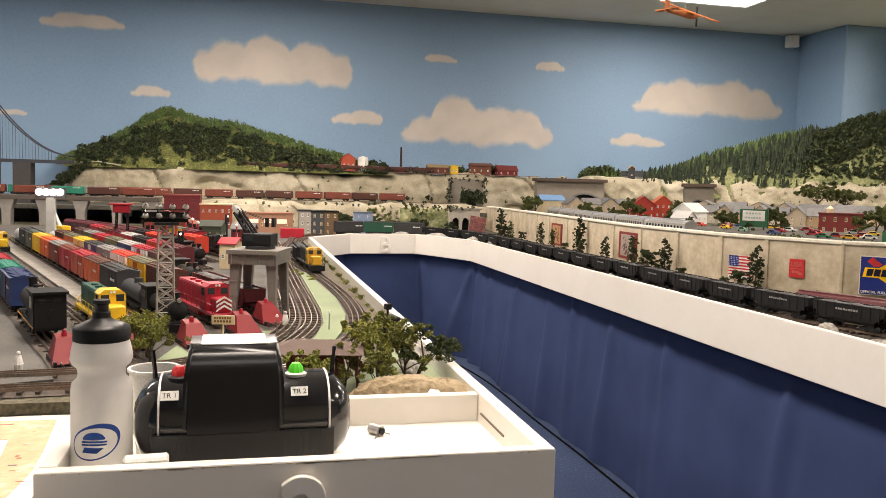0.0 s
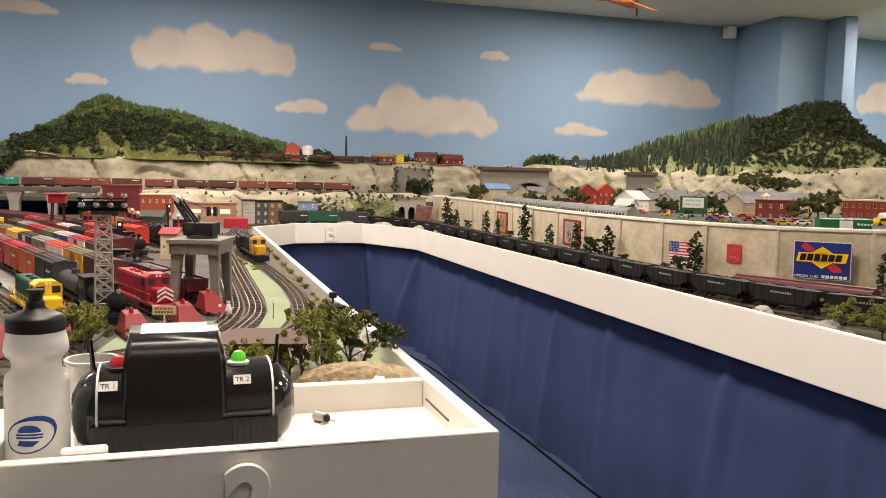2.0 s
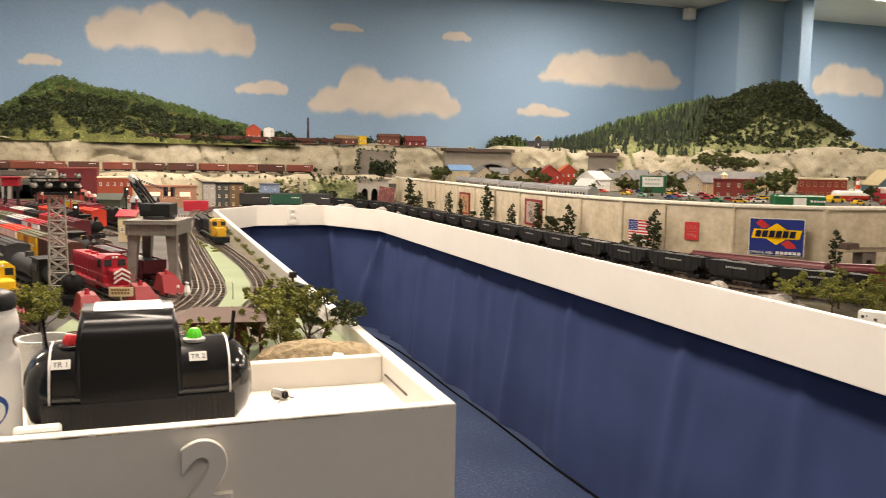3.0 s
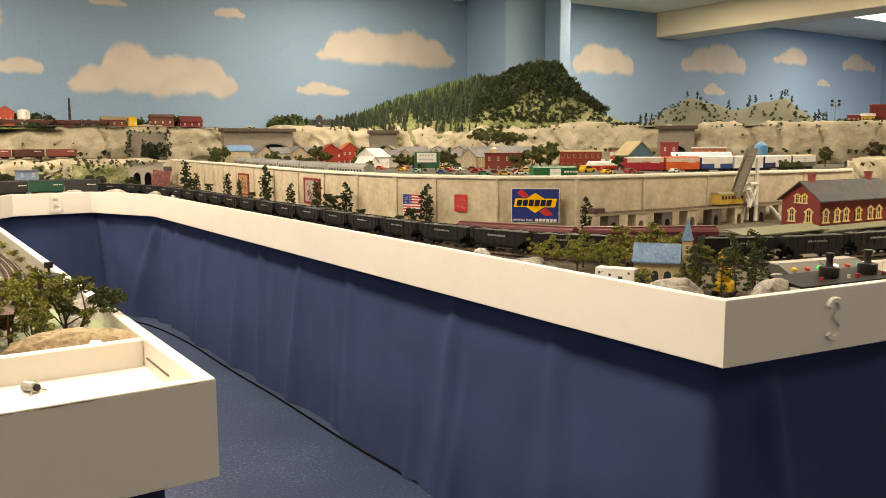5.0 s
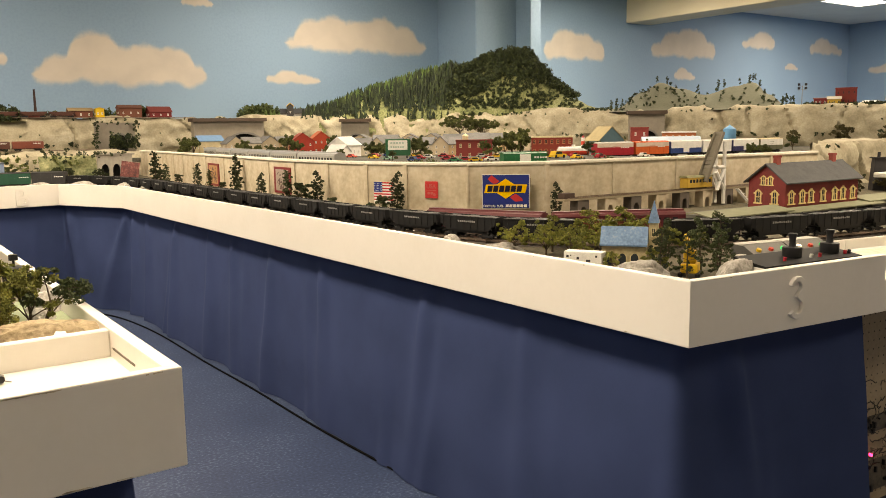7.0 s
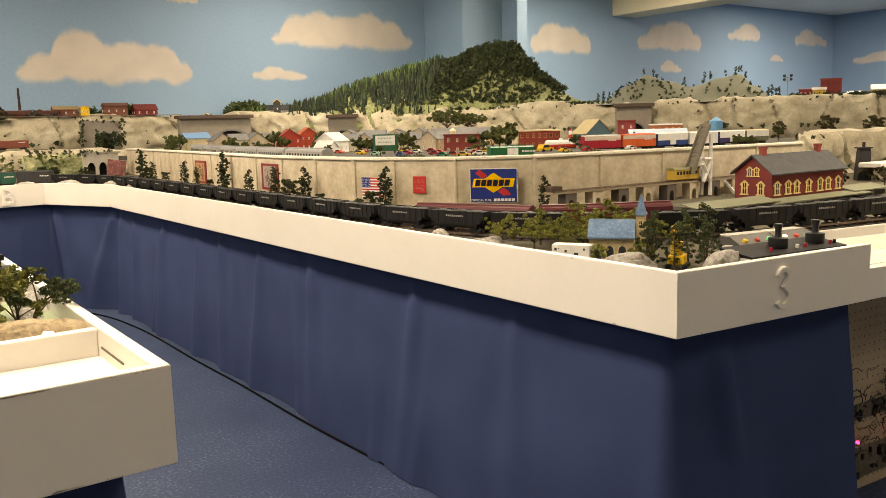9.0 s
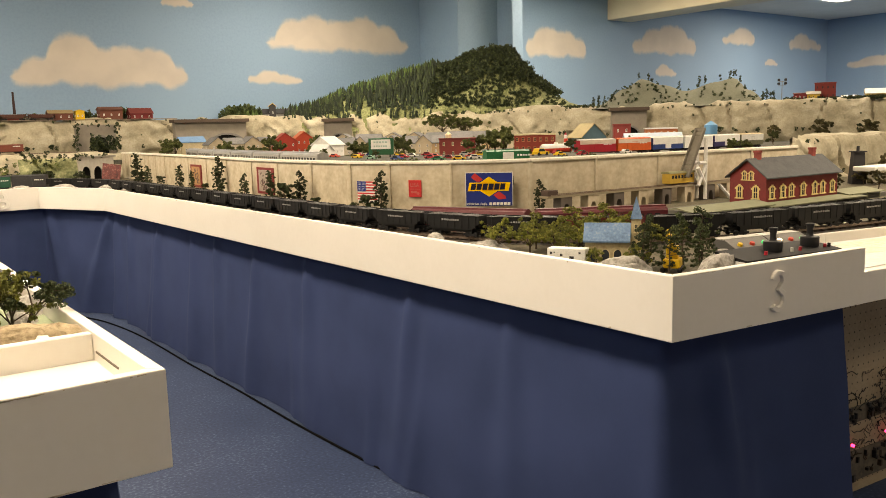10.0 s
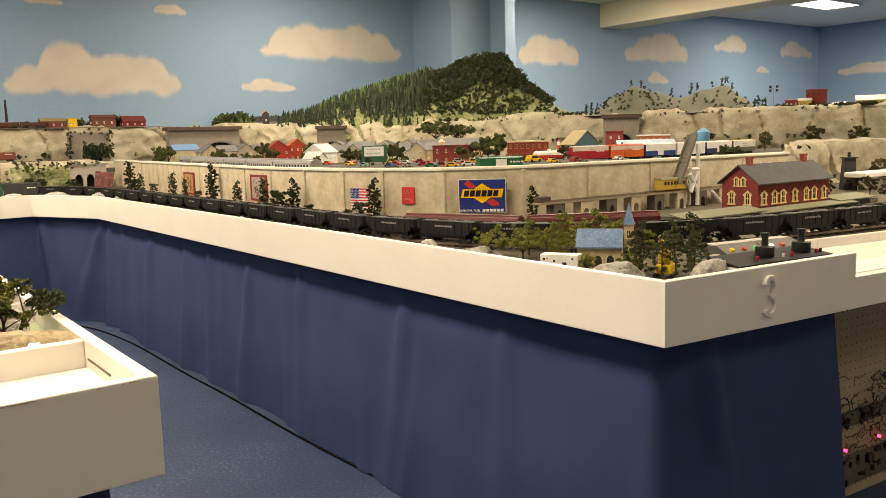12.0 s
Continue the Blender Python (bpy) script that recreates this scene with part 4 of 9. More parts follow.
for k in range(30):
    f = r8.random()
    x, y = 2.7 + 2.9 * f + r8.uniform(-0.3, 0.5), 6.9 - 3.2 * f + r8.uniform(-0.4, 0.5)
    if x > 2.6 and (x - 3.64) ** 2 + (y - 4.3) ** 2 > 0.05 and (x - 3.22) ** 2 + (y - 5.34) ** 2 > 0.05:
        lst.append((x, y, DECK, r8.uniform(0, 360), r8.uniform(0.5, 0.95)))
put(leafy_tree(0.11, 0.05, 14, LEAFM, TT, 0.3, 14, 90, 0.0075), lst, "trees of the town")
lst = []
for k in range(46):
    f = k / 45
    m = wall_pose(3.2 + 2.9 * f, DECK, -r8.uniform(0.2, 0.32))
    lst.append((m.translation.x, m.translation.y, DECK, r8.uniform(0, 360), r8.uniform(1.6, 3.2)))
put(bush(0.02, 19, LEAFM, "dark green hedge bush along the model street"), lst, "hedge along the street")
lst = [(0.62, 6.75, TOP, 0, 1.3), (0.7, 6.8, TOP, 60, 1.2), (0.84, 6.6, TOP, 120, 1.6), (0.9, 6.45, TOP, 30, 0.9), (1.15, 6.5, TOP, 80, 1.0), (1.3, 6.6, TOP, 200, 0.9), (1.75, 6.6, TOP, 10, 1.0), (1.5, 6.9, TOP, 50, 1.1), (1.2, 7.1, TOP, 90, 1.2), (0.95, 7.1, TOP, 140, 1.3), (1.62, 7.0, TOP, 240, 1.0)]
put(leafy_tree(0.1, 0.045, 15, LEAFD, "dark green tree beside the town buildings", 0.3, 13, 90, 0.0075), lst, "trees by the storefronts")
lst = [(3.98, 1.86, TOP, 30, 0.8), (4.1, 1.62, TOP, 80, 0.7), (4.2, 1.45, TOP, 10, 0.6), (4.3, 1.8, TOP, 140, 0.9), (4.45, 1.5, TOP, 200, 0.7), (4.62, 1.75, TOP, 260, 0.8), (4.85, 1.45, TOP, 300, 0.7), (3.9, 1.5, TOP, 20, 0.45), (5.35, 2.25, TOP, 0, 1.3), (5.6, 2.2, TOP, 60, 0.9), (4.55, 2.0, TOP, 60, 0.8), (5.2, 2.15, TOP, 10, 0.7), (4.25, 2.02, TOP, 33, 0.9), (5.0, 1.6, TOP, 0, 0.9), (4.4, 1.65, TOP, 80, 0.8), (4.7, 1.6, TOP, 150, 0.7), (7.25, 4.2, 0.93, 0, 1.3), (7.4, 3.8, 0.93, 60, 1.7), (7.55, 3.45, 0.93, 120, 1.6)]
put(leafy_tree(0.1, 0.045, 16, LEAFB, "brown-green tree at the foot of the cliff", 0.3, 13, 90, 0.0075), lst, "trees at the cliff foot")
put(leafy_tree(0.2, 0.19, 17, LEAFM, "spreading dark olive tree against the far cliff", 0.2, 30, 130, 0.013), [(5.35, 6.75, 1.06, 0, 1.0), (5.5, 6.55, 1.04, 70, 0.9)], "large trees on the far cliff")

# ---- hills and woods ----
def right_base(x, y):
    """Distance behind the upper cliff line, roughly, for points in the corner."""
    best = 9.0
    for p, q in zip(CLIFF_UP[3:], CLIFF_UP[4:]):
        v = Vector(q) - Vector(p)
        w = Vector((x, y)) - Vector(p)
        t = max(0.0, min(1.0, w.dot(v) / v.length_squared))
        d = w - v * t
        side = v.x * w.y - v.y * w.x
        best = min(best, d.length if side > 0 else -d.length, key=abs)
    return best


RIDGE = [(-0.35, 1.26), (0.0, 1.3), (0.22, 1.38), (0.49, 1.5), (0.81, 1.57), (1.08, 1.64), (1.47, 1.72), (1.61, 1.76), (1.86, 1.81), (1.97, 1.89), (2.25, 1.95), (2.47, 1.92), (2.56, 1.8), (2.67, 1.71), (2.79, 1.59), (2.89, 1.5), (3.08, 1.42), (3.21, 1.34), (3.5, 1.28)]


def ridge_at(x, y):
    """Metres along the corner ridge, and behind it."""
    u, v = x - 4.6, y - 8.55
    return u * 0.8089 - v * 0.5879, u * 0.5879 + v * 0.8089


def hill_right(x, y):
    d = right_base(x, y)
    if d < 0.05:
        return None
    if d < 0.14:
        return 1.255 - 0.19 * (0.14 - d) / 0.09
    s, o = ridge_at(x, y)
    top = 1.26
    for (sa, ha), (sb, hb) in zip(RIDGE, RIDGE[1:]):
        if sa <= s <= sb:
            top = ha + (hb - ha) * (s - sa) / (sb - sa)
    run = 0.95 if o < 0 else 0.8
    g = max(0.0, 1 - (abs(o) / run) ** 1.25)
    f = min(1.0, max(0.0, (d - 0.05) / 0.55)) ** 0.85
    return 1.255 + 0.005 * min(1.0, d / 0.16) + (top - 1.26) * g * f + bumpy(x, y, 5) * f * 0.7


height_hill("hill_2", 4.2, 8.6, 5.2, 8.88, hill_right, "tall wooded hill of green scenery in the room corner", HILLP, 110, 90)


TWIN = [(-0.62, 0.0), (-0.42, 0.04), (-0.14, 0.21), (0.03, 0.305), (0.24, 0.235), (0.49, 0.165), (0.78, 0.245), (0.96, 0.28), (1.12, 0.15), (1.29, 0.03), (1.45, 0.0)]


def hill_twin(x, y):
    d = right_base(x, y)
    if d < 0.06:
        return None
    # ridge through two peaks with a saddle between
    s = (x - 7.25) * 0.635 - (y - 5.78) * 0.7726
    o = (x - 7.25) * 0.7726 + (y - 5.78) * 0.635
    crest = 0.02
    for (sa, ha), (sb, hb) in zip(TWIN, TWIN[1:]):
        if sa <= s <= sb:
            u = (s - sa) / (sb - sa)
            crest = ha + (hb - ha) * u * u * (3 - 2 * u)
    run = 0.42 if o < 0 else 0.3
    prof = 0.015 + crest * max(0.0, 1 - (abs(o) / run) ** 1.25)
    f = min(1.0, max(0.0, (d - 0.03) / 0.1))
    return 1.262 + prof * f + 0.12 * bumpy(x, y, 8) * f


height_hill("hill_3", 6.3, 9.4, 1.6, 7.0, hill_twin, "pair of bare grey-green hills dotted with small trees", HILLG, 110, 160)


def woods(name, label, spots, hue, seed):
    """A wood of many small trees in one mesh: (x, y, z, height, kind)."""
    r = random.Random(seed)
    bm = bmn()
    for x, y, z, h, kind in spots:
        if kind == "fir":
            n = 6
            for k in range(3):
                zz, rr = z + h * (0.1 + 0.26 * k), h * (0.19 - 0.045 * k) * r.uniform(0.7, 1.3)
                a0 = r.uniform(0, 6)
                ring = [bm.verts.new((x + rr * r.uniform(0.7, 1.2) * math.cos(a0 + j * math.tau / n), y + rr * r.uniform(0.7, 1.2) * math.sin(a0 + j * math.tau / n), zz + r.uniform(-0.04, 0.04) * h)) for j in range(n)]
                tip = bm.verts.new((x + r.uniform(-0.03, 0.03) * h, y, zz + h * 0.46))
                for j in range(n):
                    bm.faces.new((ring[j], ring[(j + 1) % n], tip))
        else:
            for _ in range(5):
                c = Vector((x + r.uniform(-0.2, 0.2) * h, y + r.uniform(-0.2, 0.2) * h, z + h * r.uniform(0.28, 0.8)))
                leaf_quads(bm, c, h * r.uniform(0.16, 0.27), 17, h * 0.1, r, 0.9, 0.2)
    me = bpy.data.meshes.new(name)
    bm.to_mesh(me)
    bm.free()
    me.materials.append(hue)
    return tagged(new(name, me), label, "wood", kind="stuff")


def isle(name, a, b2, c):
    """Foliage that varies from clump to clump."""
    m = mat(name, a, b2, 0.9, 12, 120, 0.1)
    nt = m.node_tree
    g = nt.nodes.new("ShaderNodeNewGeometry")
    rp = nt.nodes.new("ShaderNodeValToRGB")
    e = rp.color_ramp.elements
    e[0].position, e[0].color = 0.0, (*a, 1)
    e[1].position, e[1].color = 1.0, (*c, 1)
    k = e.new(0.6)
    k.color = (*b2, 1)
    nt.links.new(g.outputs["Random Per Island"], rp.inputs[0])
    nt.links.new(rp.outputs[0], nt.nodes["Principled BSDF"].inputs["Base Color"])
    return m


FIR = isle("fir_green", (0.010, 0.018, 0.010), (0.02, 0.032, 0.014), (0.05, 0.07, 0.025))
OAK = isle("mixed_woods", (0.014, 0.024, 0.011), (0.03, 0.045, 0.016), (0.095, 0.115, 0.036))
BACKFIR = isle("light_fir", (0.045, 0.085, 0.022), (0.075, 0.125, 0.032), (0.12, 0.17, 0.05))
r = random.Random(5)
sp, sp2, sp3 = [], [], []
while len(sp) + len(sp2) < 2500:
    x, y = r.uniform(4.4, 8.2), r.uniform(5.7, 8.8)
    d = right_base(x, y)
    s, o = ridge_at(x, y)
    if d < 0.15 or o > 0.25 or not -0.1 < s < 3.0 or (6.55 < x < 7.55 and y > 7.75):
        continue
    z = hill_right(x, y)
    high = (z - 1.26) / 0.5
    if s > 1.62 + 0.12 * math.sin(y * 5):
        # dark crown of the hill, open flock below
        edge = -0.36 + 0.22 * noise.noise((x * 3, y * 3, 4))
        keep = 1.0 if o > edge else 0.75
        if r.random() < keep * (1 if s < 2.6 else 0.3):
            sp2.append((x, y, z - 0.01, r.uniform(0.07, 0.14) if o > edge else r.uniform(0.035, 0.07), "oak"))
    elif r.random() < min(1.0, 0.16 + 1.0 * high):
        sp.append((x, y, z - 0.01, r.uniform(0.08, 0.17), "fir"))
        if o > -0.2 and r.random() < 0.9:
            sp3.append((x + 0.1, y + 0.14, hill_right(x + 0.1, y + 0.14) + 0.015, r.uniform(0.09, 0.14), "fir"))
# firs and scrub down to the cliff rim
low = 0
while low < 520:
    x, y = r.uniform(4.3, 8.2), r.uniform(5.2, 8.8)
    d = right_base(x, y)
    s, o = ridge_at(x, y)
    if not 0.1 < d < 0.42 or not -0.1 < s < 2.9 or (6.55 < x < 7.55 and y > 7.75):
        continue
    low += 1
    if s < 1.6:
        sp.append((x, y, 1.235, r.uniform(0.07, 0.14), "fir"))
    elif low % 2:
        sp2.append((x, y, 1.24, r.uniform(0.04, 0.08), "oak"))
woods("wooded_slope", "dense dark fir wood on the corner hill", sp, FIR, 1)
woods("wooded_slope", "lighter green firs along the corner ridge", sp3, BACKFIR, 9)
woods("wooded_slope", "dense mixed dark wood on the corner hill", sp2, OAK, 2)
dots = []
while len(dots) < 130:
    s, o = r.uniform(-0.5, 1.4), r.uniform(-0.42, 0.02)
    x, y = 7.25 + s * 0.635 + o * 0.7726, 5.78 - s * 0.7726 + o * 0.635
    if right_base(x, y) > 0.08:
        dots.append((x, y, hill_twin(x, y) - 0.008, r.uniform(0.035, 0.055), "oak"))
for s in (-0.48, -0.42, -0.36, -0.21, -0.12, -0.07, 0.0, 0.1, 0.22, 0.3, 0.42, 0.5, 0.56, 0.62, 0.68, 0.8, 0.83, 0.93, 0.98, 1.03, 1.09, 1.14, 1.18, 1.26, 1.33):
    for k in range(r.choice((0, 1, 1, 2))):
        o = r.uniform(0.0, 0.08)
        x, y = 7.25 + (s + 0.03 * k) * 0.635 + o * 0.7726, 5.78 - (s + 0.03 * k) * 0.7726 + o * 0.635
        z = hill_twin(x, y)
        h = r.uniform(0.07, 0.115)
        dots += [(x, y, z + 0.02, 0.5 * h, "oak"), (x, y, z + 0.02 + 0.3 * h, 0.55 * h, "oak"), (x, y, z + 0.02 + 0.6 * h, 0.4 * h, "oak")]
while len(dots) < 430:
    x, y = r.uniform(6.4, 9.3), r.uniform(3.5, 6.9)
    if 0.1 < right_base(x, y) < 0.3 and not -0.5 < (x - 7.25) * 0.635 - (y - 5.78) * 0.7726 < 1.35:
        dots.append((x, y, hill_twin(x, y) - 0.01, r.uniform(0.035, 0.06), "oak"))
woods("scattered_trees", "small scattered trees on the bare hills", dots, OAK, 3)
lf = []
while len(lf) < 560:
    x, y = r.uniform(-1.5, 1.55), r.uniform(8.45, 8.72)
    z = hill_left(x, y)
    f = (y - 8.45) / 0.27
    if r.random() > 0.12 + 0.9 * f ** 0.7 * (0.55 + noise.noise((x * 4, y * 4, 9))):
        continue
    lf.append((x, y, z - 0.015, r.uniform(0.09, 0.17) * (0.6 + 0.4 * f), "oak"))
woods("wooded_slope", "mixed dark green wood on the steep hill", lf, OAK, 4)
lf = []
while len(lf) < 1700:
    x = r.uniform(-1.7, 1.55)
    y = r.uniform(8.66, 8.85)
    lf.append((x, y, hill_left(x, y) - 0.02, r.uniform(0.055, 0.1), "oak" if len(lf) % 3 else "fir"))
woods("wooded_slope", "lighter green trees along the hill crest", lf, isle("crest_green", (0.075, 0.125, 0.04), (0.11, 0.17, 0.05), (0.17, 0.23, 0.075)), 6)
lf = []
while len(lf) < 420:
    x, y = r.uniform(4.0, 6.2), r.uniform(8.5, 8.85)
    lf.append((x, y, hill_right(x, y) - 0.01, r.uniform(0.08, 0.13), "fir"))
woods("wooded_slope", "lighter green firs behind the corner hill", [q for q in lf if q[2] > 1.3 or q[0] < 4.6], BACKFIR, 7)
# tufts clinging to the cliffs
tf = []
for line, z0, z1, n, s0 in ((CLIFF_UP, 1.0, 1.28, 330, 1), (CLIFF_LO, 0.8, 0.97, 80, 5), (CLIFF_LOR, 0.8, 0.99, 70, 9)):
    pts = smooth_line(line, 0.05)
    for _ in range(n):
        i = r.randrange(1, len(pts) - 1)
        d = (pts[i + 1] - pts[i - 1]).normalized()
        f = r.choice((0.03, 0.06, r.random(), 0.99, 0.97))
        q = pts[i] + Vector((d.y, -d.x)) * (0.045 - 0.08 * f * f)
        tf.append((q.x, q.y, z0 + (z1 - z0) * f - 0.02, r.uniform(0.02, 0.055) * (1.6 if f < 0.1 else 0.8), "oak"))
woods("cliff_scrub", "dark tufts of scrub clinging to the cliffs", tf, OAK, 8)
lf = []
for cx, w, h, n in ((1.45, 0.1, 0.1, 12), (1.87, 0.22, 0.09, 30), (2.34, 0.2, 0.1, 26), (2.7, 0.1, 0.13, 14), (4.02, 0.26, 0.16, 60), (0.85, 0.2, 0.12, 24)):
    for _ in range(n):
        x = r.uniform(-1, 1)
        lf.append((cx + x * w, r.uniform(8.66, 8.8), 1.27, h * (1.15 - 0.6 * x * x) * r.uniform(0.7, 1.1), "oak"))
woods("cliff_top_bushes", "mid-green bushes behind the cliff-top buildings", lf, isle("mid_green_bush", (0.035, 0.055, 0.02), (0.06, 0.085, 0.025), (0.12, 0.15, 0.05)), 12)
# ivy on the arch bridge, trees before the portal
lf = [(r.uniform(1.5, 2.12), r.uniform(7.02, 7.1), r.uniform(0.915, 0.96), r.uniform(0.02, 0.045), "oak") for _ in range(46)]
lf += [(2.35 + r.uniform(-0.12, 0.12), r.uniform(8.12, 8.2), 0.95 + r.uniform(0, 0.1), r.uniform(0.07, 0.12), "oak") for _ in range(26)]
lf += [(r.uniform(1.2, 1.75), r.uniform(7.2, 7.32), r.uniform(0.8, 0.97), r.uniform(0.04, 0.07), "oak") for _ in range(22)]
lf += [(x + r.uniform(-0.025, 0.025), 8.27, r.uniform(0.96, 1.22), r.uniform(0.03, 0.055), "oak") for x in (2.14, 2.52) for _ in range(22)]
lf += [(r.uniform(2.1, 2.55), 8.27, r.uniform(1.2, 1.235), r.uniform(0.02, 0.045), "oak") for _ in range(14)]
woods("hanging_scrub", "dark scrub hanging over the arches and portal", lf, OAK, 14)
lf = []
for _ in range(90):
    f = r.random()
    lf.append((-1.75 + 0.35 * f + r.uniform(-0.06, 0.06), r.uniform(8.35, 8.7), 0.96 + 0.3 * f * r.uniform(0.7, 1.0), r.uniform(0.07, 0.12), "oak"))
woods("cliff_foot_wood", "dark green thicket at the cliff end", lf, OAK, 15)
lf = [(r.uniform(1.1, 1.74), r.uniform(7.18, 7.3), r.uniform(0.77, 0.92), r.uniform(0.04, 0.065), "oak") for _ in range(34)]
woods("mossy_slope", "yellow-green moss clumps on the low cliff", lf, isle("moss_green", (0.09, 0.11, 0.03), (0.14, 0.165, 0.04), (0.26, 0.27, 0.09)), 16)

# ---- tracks: three rails on dark ties over ballast ----
RT = 0.776  # rail top on the lower level


def ribbon(bm, pts, half, z):
    """A flat strip along plan points."""
    prev = None
    for i, p in enumerate(pts):
        d = (pts[min(i + 1, len(pts) - 1)] - pts[max(i - 1, 0)]).normalized()
        n = Vector((-d.y, d.x))
        w = half * (1 + 0.12 * noise.noise((p.x * 9, p.y * 9, 0)))
        cur = (bm.verts.new((p.x + n.x * w, p.y + n.y * w, z)), bm.verts.new((p.x - n.x * w, p.y - n.y * w, z)))
        if prev:
            bm.faces.new((prev[0], prev[1], cur[1], cur[0]))
        prev = cur


def rail_strip(bm, pts, off, w, z0, z1):
    prev = None
    for i, p in enumerate(pts):
        d = (pts[min(i + 1, len(pts) - 1)] - pts[max(i - 1, 0)]).normalized()
        n = Vector((-d.y, d.x))
        a, c = p + n * (off + w / 2), p + n * (off - w / 2)
        cur = [bm.verts.new((q.x, q.y, z)) for q, z in ((a, z0), (a, z1), (c, z1), (c, z0))]
        if prev:
            for k in range(3):
                bm.faces.new((prev[k], prev[k + 1], cur[k + 1], cur[k]))
        prev = cur


def track(line, z=RT, label="three-rail model railway track with dark ties", ballast=True, ties=True, curve=True):
    """z: rail top."""
    pts = smooth_line(line, 0.02) if curve else [Vector(line[0]).lerp(Vector(line[-1]), k / 60) for k in range(61)]
    t = thing("track", (0, 0, 0), 0, label, "railway track", "tracks of the layout")
    for off in (-0.016, 0.0, 0.016):
        b = bmn()
        rail_strip(b, pts, off, 0.0026, z - 0.006, z)
        part("rail", b, RAILM, t)
    if ties:
        b = bmn()
        acc, last = 0.0, pts[0]
        for i, p in enumerate(pts[1:-1], 1):
            acc += (p - last).length
            last = p
            if acc > 0.0185:
                acc = 0.0
                d = (pts[i + 1] - pts[i - 1]).normalized()
                m = Matrix.Translation((p.x, p.y, z - 0.0095)) @ Matrix.Rotation(math.atan2(d.y, d.x), 4, "Z")
                box(b, -0.004, -0.026, 0, 0.004, 0.026, 0.0036, m)
        part("tie_bed", b, TIEM, t, "dark brown ties")["kind"] = "stuff"
    if ballast:
        b = bmn()
        ribbon(b, pts, 0.036, z - 0.0088 - 0.00025 * (len([o for o in bpy.data.objects if o.name.startswith("ballast")]) % 14))
        part("ballast", b, GRAVEL, t, "grey ballast bed")
    return t


YU, YN = Vector((-0.342, 0.94)), Vector((0.94, 0.342))


def yard(off, s):
    q = YN * off + YU * s
    return (q.x, q.y)


# yard ground and concrete strips between the tracks
b = bmn()
prism(b, [(-2.6, 1.75), (-0.2, 1.42), (0.1, 1.62), (0.44, 2.0), (0.46, 5.2), (0.3, 6.6), (-2.6, 7.0)], TOP - 0.004, TOP + 0.002)
structure("yard_ground", b, mat("dark_yard_cinders", (0.10, 0.094, 0.085), (0.05, 0.047, 0.043), 0.9, 5, 190, 0.3), "grey sanded ground of the freight yard", "yard ground")
b = bmn()
prism(b, [yard(0.225, 1.5), yard(0.325, 1.5), yard(0.325, 5.4), yard(0.225, 5.4)], TOP, TOP + 0.008)
structure("yard_road_1", b, GROUNDG, "pale grey concrete road strip in the yard", "road")
b = bmn()
prism(b, [yard(0.535, 2.15), yard(0.6, 2.15), yard(0.6, 5.2), yard(0.535, 5.2)], TOP, TOP + 0.011)
structure("yard_road_2", b, mat("worn_platform_concrete", (0.3, 0.285, 0.255), (0.21, 0.2, 0.18), 0.85, 14, 120, 0.2), "pale grey concrete platform strip in the yard", "platform")
for off in (0.37, 0.485, 0.645, 0.775, 0.905):
    track([yard(off, 1.58 + (0.25 if off > 0.8 else 0)), yard(off, 5.6)], curve=False)
track([yard(0.12, 1.9), yard(0.12, 5.6)], curve=False)
for off, s0 in ((1.04, 3.0), (1.17, 3.3), (1.3, 3.6), (1.43, 3.8)):
    track([yard(off, s0), yard(off, 5.4)], curve=False)
# front cross tracks, curves to the aisle side
track([(-2.4, 1.53), (-0.9, 1.54), (-0.2, 1.57), (0.0, 1.64), (0.12, 1.75), (0.19, 1.9), (0.232, 2.1), (0.246, 2.35), (0.243, 3.0), (0.235, 4.2), (0.2, 5.2)])
track([(0.0, 1.56), (0.12, 1.64), (0.205, 1.77), (0.258, 1.93), (0.292, 2.1), (0.304, 2.35), (0.3, 3.0), (0.296, 4.2), (0.3, 5.2)])
LOOP_A = [(0.43, 5.2), (0.55, 5.8), (0.95, 6.1), (1.4, 5.95), (1.62, 5.4), (1.66, 4.7), (1.66, 3.4), (1.675, 2.4), (1.72, 2.06), (1.78, 1.8), (1.85, 1.66), (2.0, 1.47), (2.15, 1.345), (2.37, 1.25), (2.58, 1.205), (2.87, 1.15), (3.4, 1.09), (5.5, 0.95)]
LOOP_B = [(0.37, 5.2), (0.5, 5.95), (0.95, 6.22), (1.5, 6.05), (1.71, 5.4), (1.75, 4.7), (1.75, 3.4), (1.755, 2.6), (1.795, 2.15), (1.93, 1.82), (2.1, 1.67), (2.325, 1.55), (2.6, 1.48), (3.3, 1.36), (5.5, 1.15)]
track([(-2.4, 1.43), (-0.9, 1.44), (-0.2, 1.455), (0.1, 1.51), (0.26, 1.64), (0.352, 1.82), (0.402, 2.0), (0.432, 2.25), (0.438, 2.6), (0.42, 3.05), (0.4, 3.35), (0.368, 3.8), (0.362, 4.3)] + LOOP_A)
track([(0.405, 3.28), (0.36, 3.65), (0.315, 4.1), (0.305, 4.5)] + LOOP_B)
